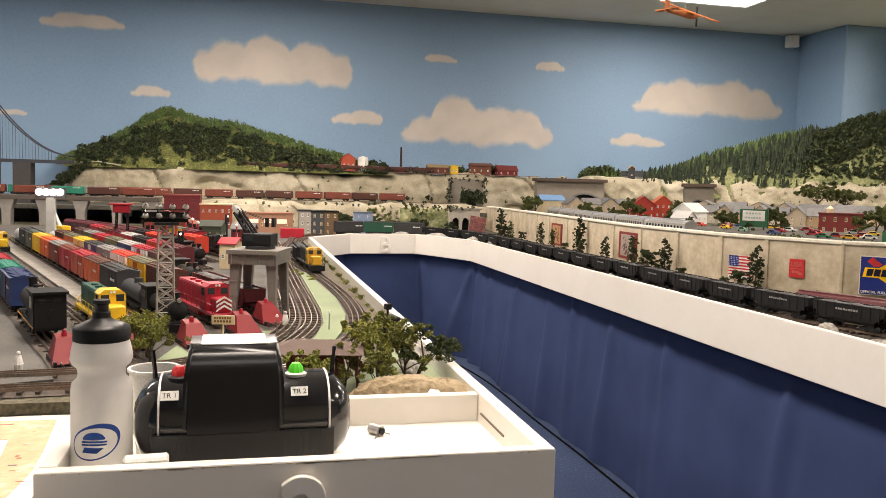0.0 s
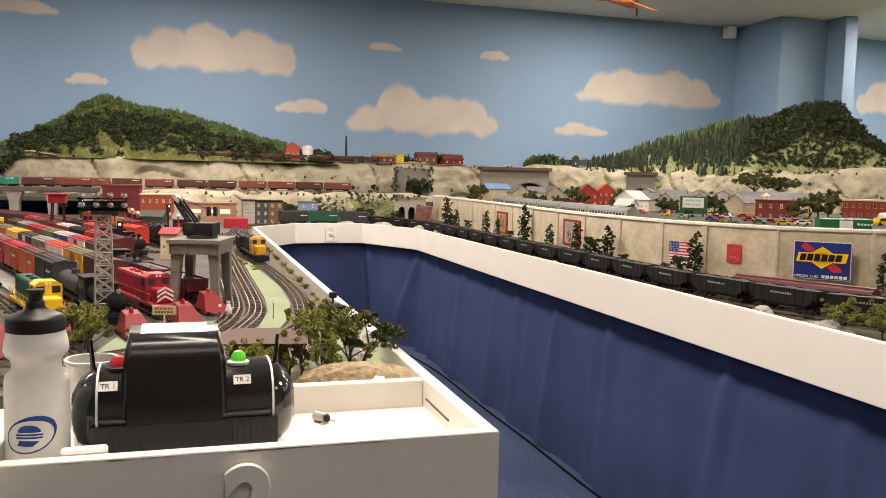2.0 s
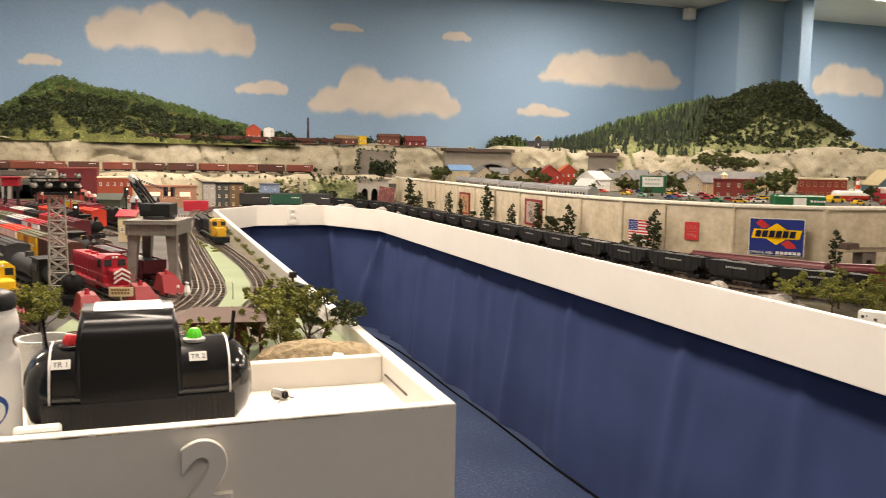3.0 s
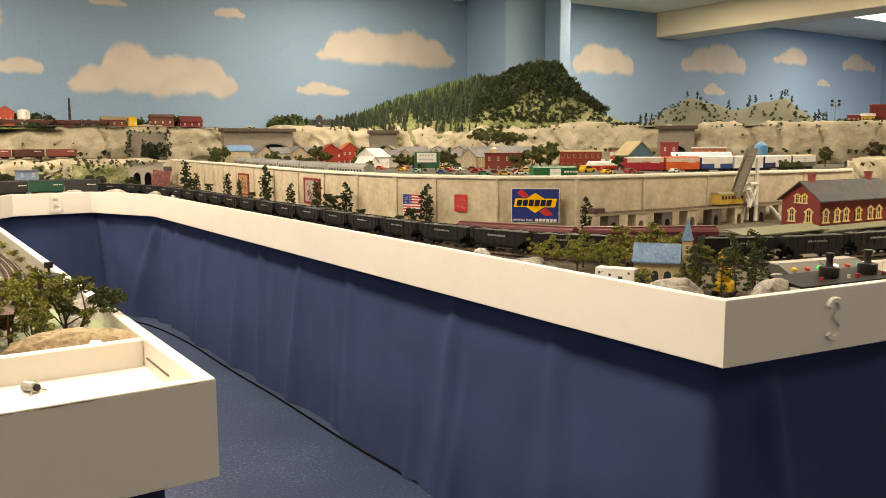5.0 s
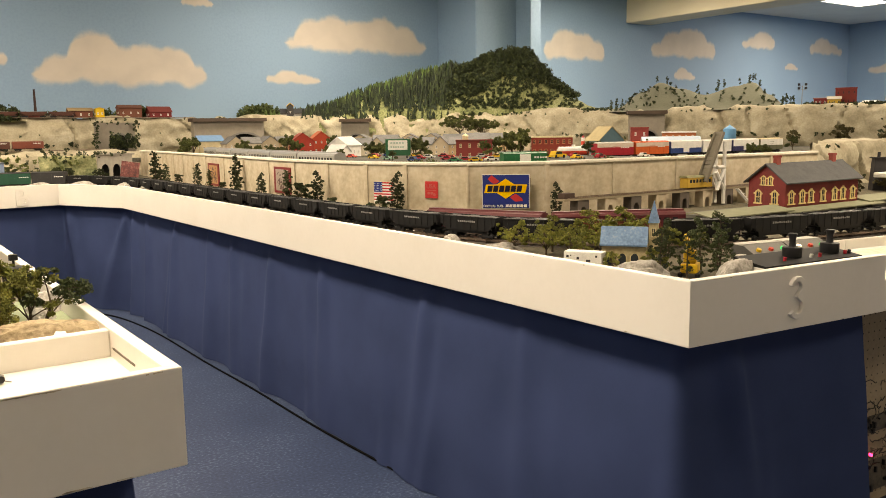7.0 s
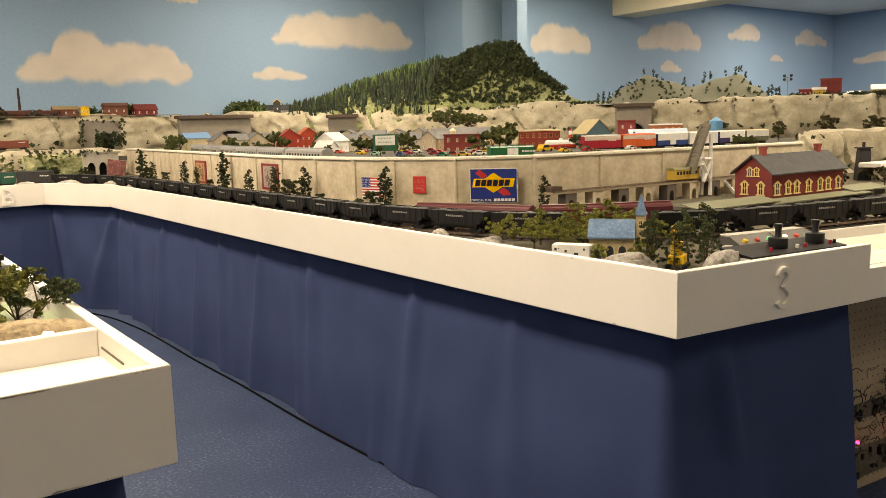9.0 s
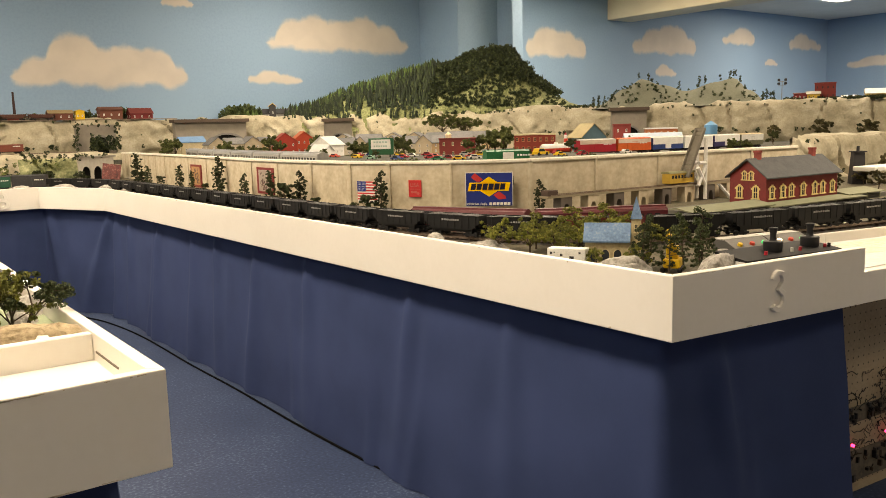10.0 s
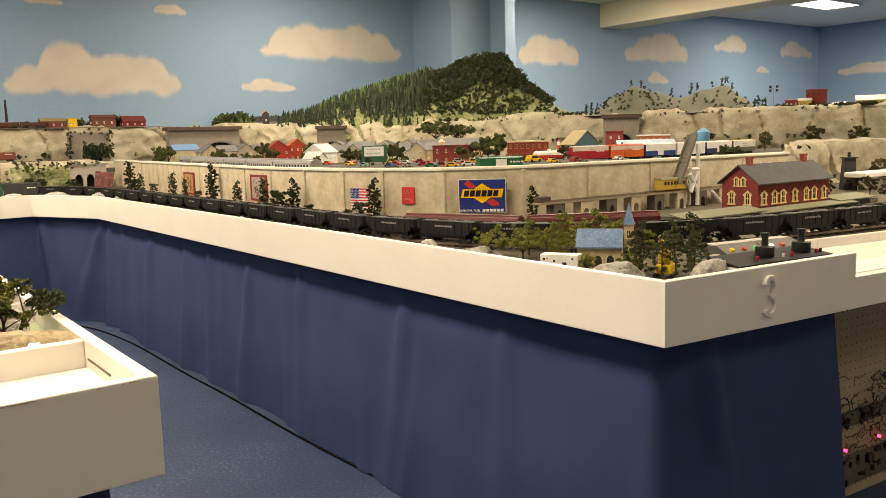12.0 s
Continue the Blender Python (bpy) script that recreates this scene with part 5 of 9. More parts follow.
# pale green strips between the curves
b = bmn()
prism(b, [(0.2, 1.66), (0.27, 1.72), (0.32, 1.82), (0.368, 2.0), (0.4, 2.25), (0.406, 2.6), (0.385, 3.0), (0.358, 3.4), (0.335, 3.4), (0.336, 3.0), (0.338, 2.35), (0.325, 2.1), (0.288, 1.9), (0.25, 1.78)], TOP, TOP + 0.009)
structure("grass_strip_1", b, GRASSM, "pale green flocked grass strip between tracks", "grass strip")
b = bmn()
prism(b, [(-0.05, 1.68), (0.1, 1.78), (0.17, 1.92), (0.19, 2.02), (0.1, 2.0), (-0.02, 1.85)], TOP, TOP + 0.0045)
structure("grass_strip_2", b, GRASSM, "pale green flocked grass patch by the yard", "grass strip")
b = bmn()
prism(b, [(0.26, 1.245), (0.5, 1.245), (0.5, 1.75), (0.44, 1.75), (0.4, 1.6), (0.3, 1.45)], TOP, TOP + 0.0035)
structure("grass_strip_3", b, GRASSM, "pale green flocked ground behind the tray", "grass strip")
# upper level tracks
track([(3.3, 3.6), (3.75, 3.42), (4.4, 3.28), (5.4, 3.2), (6.6, 3.3)], DECK + 0.012)
track([(2.75, 7.3), (2.45, 6.2), (2.25, 4.9), (2.14, 3.9), (2.13, 3.4), (2.2, 2.98), (2.33, 2.7), (2.55, 2.52), (2.95, 2.46), (3.6, 2.5), (4.4, 2.72), (6.0, 2.9)], DECK + 0.012)
track([(-3.6, 7.7), (0.4, 7.75), (1.3, 7.85), (2.2, 7.8)], 0.992)
track([(-3.6, 8.5), (3.2, 8.52)], 1.292, ballast=False, curve=False)

# ---- rolling stock, x along the track, z = 0 on the rail top ----
def wheelset():
    b = bmn()
    for y in (-0.0175, 0.0175):
        cyl(b, (0, y - 0.003, 0.0085), (0, y + 0.003, 0.0085), 0.0085, n=12)
    cyl(b, (0, -0.016, 0.0085), (0, 0.016, 0.0085), 0.0022, n=6)
    return b, DGREY, False


def truck_frame():
    b = bmn()
    for y in (-0.0235, 0.0235):
        box(b, -0.026, y - 0.002, 0.006, 0.026, y + 0.002, 0.012)
        box(b, -0.007, y - 0.0022, 0.004, 0.007, y + 0.0022, 0.017)
    box(b, -0.006, -0.022, 0.01, 0.006, 0.022, 0.018)
    return b, BLACK, False


def trucks(parent, half):
    for x in (-half, half):
        tr = share("truck", cached(("truck_frame",), truck_frame), parent, pose(x, 0, 0))
        for dx in (-0.016, 0.016):
            share("wheelset", cached(("wheelset",), wheelset), tr, pose(dx, 0, 0))


def couplers(L):
    b = bmn()
    for s in (-1, 1):
        box(b, s * (L / 2 + 0.004) - 0.006, -0.003, 0.014, s * (L / 2 + 0.004) + 0.006, 0.003, 0.019)
    return b, BLACK, False


def vprism(bm, prof, x0, x1):
    """Extrude a y-z profile along x."""
    a = [bm.verts.new((x0, y, z)) for y, z in prof]
    c = [bm.verts.new((x1, y, z)) for y, z in prof]
    bm.faces.new(a[::-1])
    bm.faces.new(c)
    n = len(prof)
    for k in range(n):
        bm.faces.new((a[k], a[(k + 1) % n], c[(k + 1) % n], c[k]))


def letter_bars(L, z0, z1, y, n, rng_seed):
    r = random.Random(rng_seed)
    b = bmn()
    for side in (-1, 1):
        x = -L * 0.5
        for _ in range(n):
            w = L / n
            h = r.uniform(0.7, 1.0) * (z1 - z0)
            box(b, x, side * y - 0.0003, z0, x + w * 0.7, side * y + 0.0003, z0 + h)
            x += w
    return b


def boxcar(side, roof, label, L=0.245, W=0.064, H=0.073, door=None, bars=True, seed=0):
    t = thing("boxcar", (0, 0, 0), 0, label, "freight car")

    def body():
        b = bmn()
        at = [x for x in (-L / 2 + L * (k + 0.5) / 9 for k in range(9)) if abs(x) > 0.03]
        prism(b, ribbed(-L / 2, L / 2, -W / 2, W / 2, at, 0.0008, 0.0008), 0.019, 0.019 + H)
        return b, side, False

    def top():
        b = bmn()
        z = 0.019 + H
        vprism(b, [(-W / 2 - 0.001, z), (-W / 4, z + 0.0045), (0, z + 0.006), (W / 4, z + 0.0045), (W / 2 + 0.001, z), (W / 2 + 0.001, z - 0.002), (-W / 2 - 0.001, z - 0.002)], -L / 2 - 0.001, L / 2 + 0.001)
        return b, roof, False

    def catwalk():
        b = bmn()
        box(b, -L / 2, -0.006, 0.0245 + H, L / 2, 0.006, 0.0262 + H)
        for k in range(7):
            box(b, -L / 2 + 0.01 + k * (L - 0.02) / 6, -W / 2 + 0.003, 0.0215 + H, -L / 2 + 0.012 + k * (L - 0.02) / 6, W / 2 - 0.003, 0.0243 + H)
        return b, roof, False

    def dr():
        b = bmn()
        box(b, -0.024, -0.001, 0, 0.024, 0.001, H - 0.008)
        for k in range(4):
            box(b, -0.024, -0.0017, 0.004 + k * (H - 0.014) / 4, 0.024, -0.0008, 0.006 + k * (H - 0.014) / 4)
        return b, door or side, False

    def under():
        b = bmn()
        box(b, -L / 2 + 0.01, -0.012, 0.012, L / 2 - 0.01, 0.012, 0.019)
        return b, BLACK, False
    share("body", cached(("body", id(side), L, H), body), t)
    share("roof", cached(("roof", id(roof), L, H), top), t)
    share("roof_walk", cached(("roof_walk", id(roof), L, H), catwalk), t)
    for s in (-1, 1):
        share("door", cached(("door", id(door or side), H), dr), t, pose(0, s * (W / 2 + 0.001), 0.023, 0, 0, 0 if s < 0 else 180))
    share("underframe", cached(("underframe", L), under), t)
    share("couplers", cached(("couplers", L), couplers_of(L)), t)
    if bars:
        part("lettering", letter_bars(0.06, 0.06, 0.068, W / 2 + 0.0012, 5, seed), WHITE, t, "pale lettering too small to read").location = (0.07, 0, 0)
    trucks(t, L / 2 - 0.042)
    return t


def couplers_of(L):
    return lambda: couplers(L)


def hopper(colour, label, L=0.225, W=0.058, H=0.044, load=True, seed=0):
    t = thing("hopper_car", (0, 0, 0), 0, label, "freight car")

    def body():
        b = bmn()
        z0, z1 = 0.024, 0.024 + H
        for s in (-1, 1):
            prism(b, [(-L / 2, z1), (L / 2, z1), (L / 2, z0 + 0.022), (L / 2 - 0.03, z0), (-L / 2 + 0.03, z0), (-L / 2, z0 + 0.022)], -0.001, 0.001, Matrix.Translation((0, s * W / 2, 0)) @ Matrix.Rotation(radians(90), 4, "X"))
        box(b, -L / 2, -W / 2, z1 - 0.034, -L / 2 + 0.002, W / 2, z1)
        box(b, L / 2 - 0.002, -W / 2, z1 - 0.034, L / 2, W / 2, z1)
        for s in (-1, 1):
            box(b, -L / 2 - 0.001, s * W / 2 - 0.002, z1 - 0.003, L / 2 + 0.001, s * W / 2 + 0.002, z1)
        box(b, -L / 2 + 0.03, -W / 2 + 0.004, 0.016, L / 2 - 0.03, W / 2 - 0.004, z0 + 0.004)
        box(b, -L / 2, -0.01, 0.018, L / 2, 0.01, 0.024)
        return b, colour, False

    def rib():
        b = bmn()
        box(b, -0.0012, -0.0014, 0, 0.0012, 0.0014, H - 0.004)
        return b, colour, False

    def coal():
        b = bmn()
        n, m2 = 22, 6
        g = [[b.verts.new((-L / 2 + 0.003 + (L - 0.006) * i / n, -W / 2 + 0.003 + (W - 0.006) * j / m2, 0.024 + H - 0.006 + 0.007 * math.sin(math.pi * j / m2) * (0.7 + 0.5 * math.sin(3 * math.pi * i / n) ** 2) + 0.002 * noise.noise((i * 1.7, j * 1.9, 2)))) for j in range(m2 + 1)] for i in range(n + 1)]
        for i in range(n):
            for j in range(m2):
                b.faces.new((g[i][j], g[i + 1][j], g[i + 1][j + 1], g[i][j + 1]))
        return b, COALM, True
    share("body", cached(("hopper_body", id(colour), L), body), t)
    for s in (-1, 1):
        for k in range(8):
            share("rib", cached(("rib", id(colour), H), rib), t, pose(-L / 2 + L * (k + 0.5) / 8, s * (W / 2 + 0.0014), 0.029 if 0 < k < 7 else 0.029))
    if load:
        share("coal_load", cached(("coal_load", L), coal), t, None, "heaped black coal")
    share("couplers", cached(("couplers", L), couplers_of(L)), t)
    part("lettering", letter_bars(0.07, 0.05, 0.056, W / 2 + 0.0032, 9, seed), MGREY, t, "pale grey lettering too small to read")
    trucks(t, L / 2 - 0.038)
    return t


def tankcar(colour, label, L=0.2, belly=None):
    t = thing("tank_car", (0, 0, 0), 0, label, "freight car")
    b = bmn()
    for x0, x1, r0, r1 in ((-L / 2, -L / 2 + 0.008, 0.018, 0.026), (-L / 2 + 0.008, L / 2 - 0.008, 0.026, 0.026), (L / 2 - 0.008, L / 2, 0.026, 0.018)):
        cyl(b, (x0, 0, 0.05), (x1, 0, 0.05), r0, r1, 20)
    part("tank", b, colour, t, smooth=True)
    if belly:
        b = bmn()
        vprism(b, [(0.0266 * math.cos(a), 0.05 + 0.0266 * math.sin(a)) for a in (radians(d) for d in range(180, 361, 15))], -L / 2 + 0.006, L / 2 - 0.006)
        part("belly", b, belly, t, "painted red lower half", True)
    b = bmn()
    cyl(b, (0, 0, 0.07), (0, 0, 0.087), 0.012, 0.011, 14)
    part("dome", b, colour, t)
    b = bmn()
    box(b, -L / 2 - 0.006, -0.028, 0.018, L / 2 + 0.006, 0.028, 0.023)
    part("underframe", b, BLACK, t)
    trucks(t, L / 2 - 0.034)
    return t


def hood_diesel(body_m, cab_m, trim_m, label, L=0.34, W=0.062, roof_m=None, chevron=None):
    t = thing("diesel_locomotive", (0, 0, 0), 0, label, "locomotive")
    roof_m = roof_m or body_m
    b = bmn()
    box(b, -L / 2, -W / 2, 0.02, L / 2, W / 2, 0.028, bev=0.001)
    box(b, -0.045, -W / 2 + 0.006, 0.006, 0.045, W / 2 - 0.006, 0.02, bev=0.003)
    part("walkway", b, trim_m, t)
    b = bmn()
    box(b, -L / 2 + 0.02, -0.02, 0.028, L * 0.18, 0.02, 0.083, bev=0.004, seg=2)
    for k in range(7):
        for s in (-1, 1):
            box(b, -L / 2 + 0.035 + k * 0.025, s * 0.02 - 0.0006, 0.036, -L / 2 + 0.053 + k * 0.025, s * 0.02 + 0.0006, 0.075)
    part("long_hood", b, body_m, t)
    b = bmn()
    box(b, -L / 2 + 0.021, -0.0185, 0.083, L * 0.18 - 0.001, 0.0185, 0.085)
    for k in range(3):
        cyl(b, (-0.09 + 0.05 * k, 0, 0.084), (-0.09 + 0.05 * k, 0, 0.09), 0.009, n=14)
    part("roof_fan", b, roof_m, t)
    b = bmn()
    vprism(b, [(-0.03, 0.028), (0.03, 0.028), (0.03, 0.088), (0.018, 0.097), (-0.018, 0.097), (-0.03, 0.088)], L * 0.18, L * 0.32)
    part("cab", b, cab_m, t)
    for x, w, tn in ((L * 0.25, 0.022, 0), ):
        for s in (-1, 1):
            b = bmn()
            box(b, x - w / 2, s * 0.0302 - 0.0006, 0.066, x + w / 2, s * 0.0302 + 0.0006, 0.084)
            part("window", b, GLASSB, t)
    for y in (-0.017, 0.017):
        b = bmn()
        box(b, L * 0.32 - 0.0002, y - 0.009, 0.07, L * 0.32 + 0.0012, y + 0.009, 0.086)
        part("window", b, GLASSB, t)
    b = bmn()
    box(b, L * 0.32, -0.02, 0.028, L / 2 - 0.018, 0.02, 0.064, bev=0.004, seg=2)
    part("short_hood", b, cab_m, t)
    if chevron:
        b = bmn()
        for k in range(3):
            z = 0.032 + 0.011 * k
            prism(b, [(-0.02, z), (0, z + 0.012), (0.02, z), (0.02, z + 0.005), (0, z + 0.017), (-0.02, z + 0.005)], 0, 0.0012, Matrix.Translation((L / 2 - 0.0165, 0, 0)) @ Matrix.Rotation(radians(90), 4, "Z") @ Matrix.Rotation(radians(90), 4, "X"))
        part("chevron_band", b, chevron, t, "white painted chevrons")
    b = bmn()
    for y in (-0.004, 0.004):
        cyl(b, (L * 0.32, y, 0.092), (L * 0.32 + 0.003, y, 0.092), 0.003, n=10)
    part("headlight", b, WHITE, t)
    b = bmn()
    for s in (-1, 1):
        for k in range(9):
            x = -L / 2 + 0.01 + k * (L - 0.02) / 8
            cyl(b, (x, s * W / 2, 0.028), (x, s * W / 2, 0.05), 0.0007, n=4, caps=False)
        cyl(b, (-L / 2 + 0.01, s * W / 2, 0.05), (L / 2 - 0.01, s * W / 2, 0.05), 0.0008, n=4, caps=False)
        for e in (-1, 1):
            cyl(b, (e * (L / 2 - 0.002), s * W / 2, 0.028), (e * (L / 2 - 0.002), s * W / 2 * 0.5, 0.052), 0.001, n=4, caps=False)
    part("handrail", b, trim_m, t)
    b = bmn()
    for e in (-1, 1):
        box(b, e * L / 2 - 0.003, -W / 2, 0.007, e * L / 2 + 0.003, W / 2, 0.028)
    part("pilot", b, trim_m, t)
    share("couplers", cached(("couplers", L), couplers_of(L)), t)
    trucks(t, L / 2 - 0.065)
    return t


def steam_loco(label, L=0.3):
    t = thing("steam_locomotive", (0, 0, 0), 0, label, "locomotive")
    b = bmn()
    cyl(b, (-L * 0.2, 0, 0.05), (L * 0.42, 0, 0.05), 0.023, n=18)
    cyl(b, (L * 0.42, 0, 0.05), (L * 0.44, 0, 0.05), 0.021, 0.012, 18)
    part("boiler", b, BLACK, t, smooth=True)
    b = bmn()
    cyl(b, (L * 0.36, 0, 0.07), (L * 0.36, 0, 0.092), 0.007, 0.009, 12)
    part("smokestack", b, BLACK, t)
    b = bmn()
    cyl(b, (L * 0.1, 0, 0.07), (L * 0.1, 0, 0.084), 0.009, n=12)
    part("dome", b, BLACK, t)
    b = bmn()
    box(b, -L * 0.42, -0.028, 0.02, -L * 0.2, 0.028, 0.085)
    box(b, -L * 0.46, -0.031, 0.085, -L * 0.18, 0.031, 0.089)
    part("cab", b, BLACK, t)
    b = bmn()
    box(b, -L * 0.42, -0.024, 0.016, L * 0.46, 0.024, 0.024)
    prism(b, [(L * 0.46, -0.026), (L * 0.46, 0.026), (L * 0.52, 0)], 0.004, 0.02)
    part("frame", b, BLACK, t)
    b = bmn()
    cyl(b, (L * 0.42, 0, 0.075), (L * 0.45, 0, 0.075), 0.005, n=10)
    part("headlight", b, STEEL, t)
    b = bmn()
    box(b, -L * 0.44, -0.026, 0.022, -L * 0.42, 0.026, 0.07)
    cyl(b, (-L * 0.46, 0, 0.052), (-L * 0.44, 0, 0.052), 0.005, n=10)
    part("bunker", b, BLACK, t, "black coal bunker with a rear lamp")
    b = bmn()
    cyl(b, (L * 0.0, 0, 0.07), (L * 0.0, 0, 0.083), 0.006, 0.004, 10)
    part("bell", b, paint(0.5, 0.32, 0.08, 0.3, metal=0.8), t, "brass bell")
    for y in (-0.0284, 0.0284):
        b = bmn()
        box(b, -L * 0.38, y - 0.0006, 0.056, -L * 0.25, y + 0.0006, 0.078)
        part("window", b, GLASSB, t)
        b = bmn()
        box(b, -L * 0.42, y - 0.0005, 0.021, L * 0.4, y + 0.0005, 0.0235)
        part("stripe", b, paint(0.55, 0.25, 0.03), t, "thin orange running-board stripe")
    b = bmn()
    box(b, -L * 0.421, -0.02, 0.056, -L * 0.4195, -0.006, 0.076)
    box(b, -L * 0.421, 0.006, 0.056, -L * 0.4195, 0.02, 0.076)
    part("rear_window", b, GLASSB, t)
    for s in (-1, 1):
        for k in range(4):
            b = bmn()
            cyl(b, (-0.06 + 0.038 * k, s * 0.017, 0.016), (-0.06 + 0.038 * k, s * 0.022, 0.016), 0.016, n=16)
            part("driving_wheel", b, DGREY, t)
        b = bmn()
        box(b, -0.07, s * 0.0235 - 0.001, 0.014, 0.09, s * 0.0235 + 0.001, 0.018)
        part("side_rod", b, STEEL, t)
    return t


def coach(side, roof, label, L=0.42, W=0.064, band=None, nwin=14):
    t = thing("passenger_car", (0, 0, 0), 0, label, "passenger car")
    H = 0.066

    def body():
        b = bmn()
        box(b, -L / 2, -W / 2, 0.017, L / 2, W / 2, 0.017 + H - 0.014)
        return b, side, False

    def top():
        b = bmn()
        z = 0.017 + H - 0.014
        vprism(b, [(-W / 2 - 0.001, z), (-W / 2 + 0.006, z + 0.009), (-0.012, z + 0.013), (-0.011, z + 0.018), (0.011, z + 0.018), (0.012, z + 0.013), (W / 2 - 0.006, z + 0.009), (W / 2 + 0.001, z)], -L / 2, L / 2)
        return b, roof, False

    def win():
        b = bmn()
        box(b, -0.008, -0.0006, 0, 0.008, 0.0006, 0.019)
        return b, GLASSB, False

    def bnd():
        b = bmn()
        for s in (-1, 1):
            box(b, -L / 2, s * W / 2 - 0.0005, 0.058, L / 2, s * W / 2 + 0.0007, 0.066)
        return b, band, False
    share("body", cached(("coach_body", id(side), L), body), t)
    share("roof", cached(("coach_roof", id(roof), L), top), t)
    for s in (-1, 1):
        for k in range(nwin):
            share("window", cached(("coach_window",), win), t, pose(-L / 2 + 0.035 + k * (L - 0.07) / (nwin - 1), s * (W / 2 + 0.0002), 0.04))
    if band:
        share("band", cached(("coach_band", id(band), L), bnd), t)
    b = bmn()
    box(b, -L / 2 + 0.1, -0.02, 0.007, L / 2 - 0.1, 0.02, 0.017)
    part("underframe", b, BLACK, t)
    trucks(t, L / 2 - 0.06)
    return t


def on_yard(ob, off, s, z=RT, flip=False, group="freight cars in the yard"):
    """Front (x+) of the vehicle towards the bumpers."""
    q = yard(off, s)
    ob.matrix_basis = pose(q[0], q[1], z, 0, 0, -70 + (180 if flip else 0))
    if group:
        ob["group"] = group
    return ob


def along(line, s):
    pts = smooth_line(line, 0.02)
    for a, c in zip(pts, pts[1:]):
        n = (c - a).length
        if s <= n:
            d = (c - a).normalized()
            return a + d * s, math.degrees(math.atan2(d.y, d.x))
        s -= n
    return pts[-1], 0.0


def on_line(ob, line, s, L, z=RT, flip=False, group=""):
    a, c = along(line, s - L * 0.3)[0], along(line, s + L * 0.3)[0]
    m = (a + c) / 2
    ob.matrix_basis = pose(m.x, m.y, z, 0, 0, math.degrees(math.atan2(c.y - a.y, c.x - a.x)) + (180 if flip else 0))
    if group:
        ob["group"] = group
    return ob


# yard strings: (label, side, roof, door) from the bumpers backwards
def B(label, side, roof=None, door=None):
    return lambda k: boxcar(side, roof or side, label, door=door, seed=k)


def string(off, s, cars, pitch=0.266):
    for k, make in enumerate(cars):
        on_yard(make(k), off, s + pitch * k)


PURPLE = paint(0.045, 0.04, 0.12, 0.5)
OLIVE = paint(0.13, 0.13, 0.08, 0.6)
SALMON = paint(0.45, 0.10, 0.06, 0.5)
string(0.365, 2.42, [B("dark blue boxcar on a yard track", paint(0.02, 0.036, 0.11, 0.45)), B("green boxcar with a green roof on a yard track", TEAL), B("red boxcar on a yard track", RED), B("dark grey boxcar on a yard track", DGREY), B("brown boxcar on a yard track", BROWN), B("red boxcar on a yard track", RED)])
string(0.645, 2.5, [B("black boxcar with a dark roof in the yard", DGREY), B("orange-red boxcar with a brown roof in the yard", ORANGE, BROWN), B("orange-red boxcar in the yard", SALMON, RED), B("faded red boxcar in the yard", RED, RUST), B("grey-brown boxcar in the yard", RUST, MGREY), B("orange-red boxcar in the yard", ORANGE),
    B("bright yellow boxcar in the yard", YELLOW), B("dark green boxcar in the yard", paint(0.04, 0.06, 0.05)), B("dark grey boxcar in the yard", DGREY)])
string(0.775, 2.46, [B("brown boxcar behind the red locomotive", BROWN), B("yellow boxcar with a brown roof and doors", YELLOW, OLIVE, paint(0.25, 0.12, 0.05)), B("white boxcar with a bright red roof", WHITE, BRIGHTRED), B("grey gondola-coloured boxcar in the yard", MGREY), B("dark purple boxcar with a white end door", PURPLE, DGREY, WHITE), B("yellow boxcar with pale sides in the yard", CREAM, YELLOW, YELLOW), B("brown boxcar with an orange side in the yard", SALMON, OLIVE), B("brown boxcar in the yard", BROWN)])
string(0.905, 2.98, [B("dark brown boxcar in the yard", BROWN), B("white boxcar with a red roof and door", WHITE, RED, RED), B("dark blue boxcar with a white roof", PURPLE, LGREY, BLUE), B("olive grey boxcar in the yard", OLIVE, OLIVE), B("red boxcar in the yard", RED), B("grey-brown boxcar in the yard", OLIVE, MGREY), B("brown boxcar in the yard", BROWN)])
on_yard(tankcar(LGREY, "silver-grey tank car in the yard"), 0.645, 4.92)
on_yard(tankcar(LGREY, "silver-grey tank car in the yard"), 0.775, 4.62)
on_yard(steam_loco("old black steam locomotive with a large cab", 0.34), 0.37, 2.02, group="", flip=True).scale = (1.05, 1.2, 1.2)
on_yard(hood_diesel(paint(0.03, 0.1, 0.07), YELLOW, YELLOW, "green and yellow road switcher locomotive", 0.38, roof_m=paint(0.03, 0.1, 0.07)), 0.512, 2.05, group="")
on_yard(hood_diesel(RED, RED, RED, "bright red road switcher locomotive with white chevrons", 0.38, chevron=WHITE), 0.775, 2.09, group="")
on_yard(steam_loco("black steam locomotive on a yard track"), 0.645, 1.98, group="")
on_yard(tankcar(DGREY, "dark grey tank car behind the steam locomotive", 0.22), 0.645, 2.25)
on_yard(hopper(MAROON, "maroon hopper car under the gantry", seed=3), 0.905, 2.16)
on_yard(hopper(MAROON, "maroon hopper car under the gantry", seed=4), 0.905, 2.42)
on_yard(steam_loco("black steam locomotive behind the gantry", 0.28), 0.905, 2.7, group="")
on_yard(hood_diesel(YELLOW, YELLOW, BLACK, "yellow and black locomotive on a far yard track", 0.34), 0.49, 4.4, group="")
on_yard(boxcar(GREEN, GREEN, "dark green boxcar on an outer yard track"), 0.12, 3.0)
on_yard(boxcar(RED, RED, "red boxcar on an outer yard track"), 0.12, 2.7)

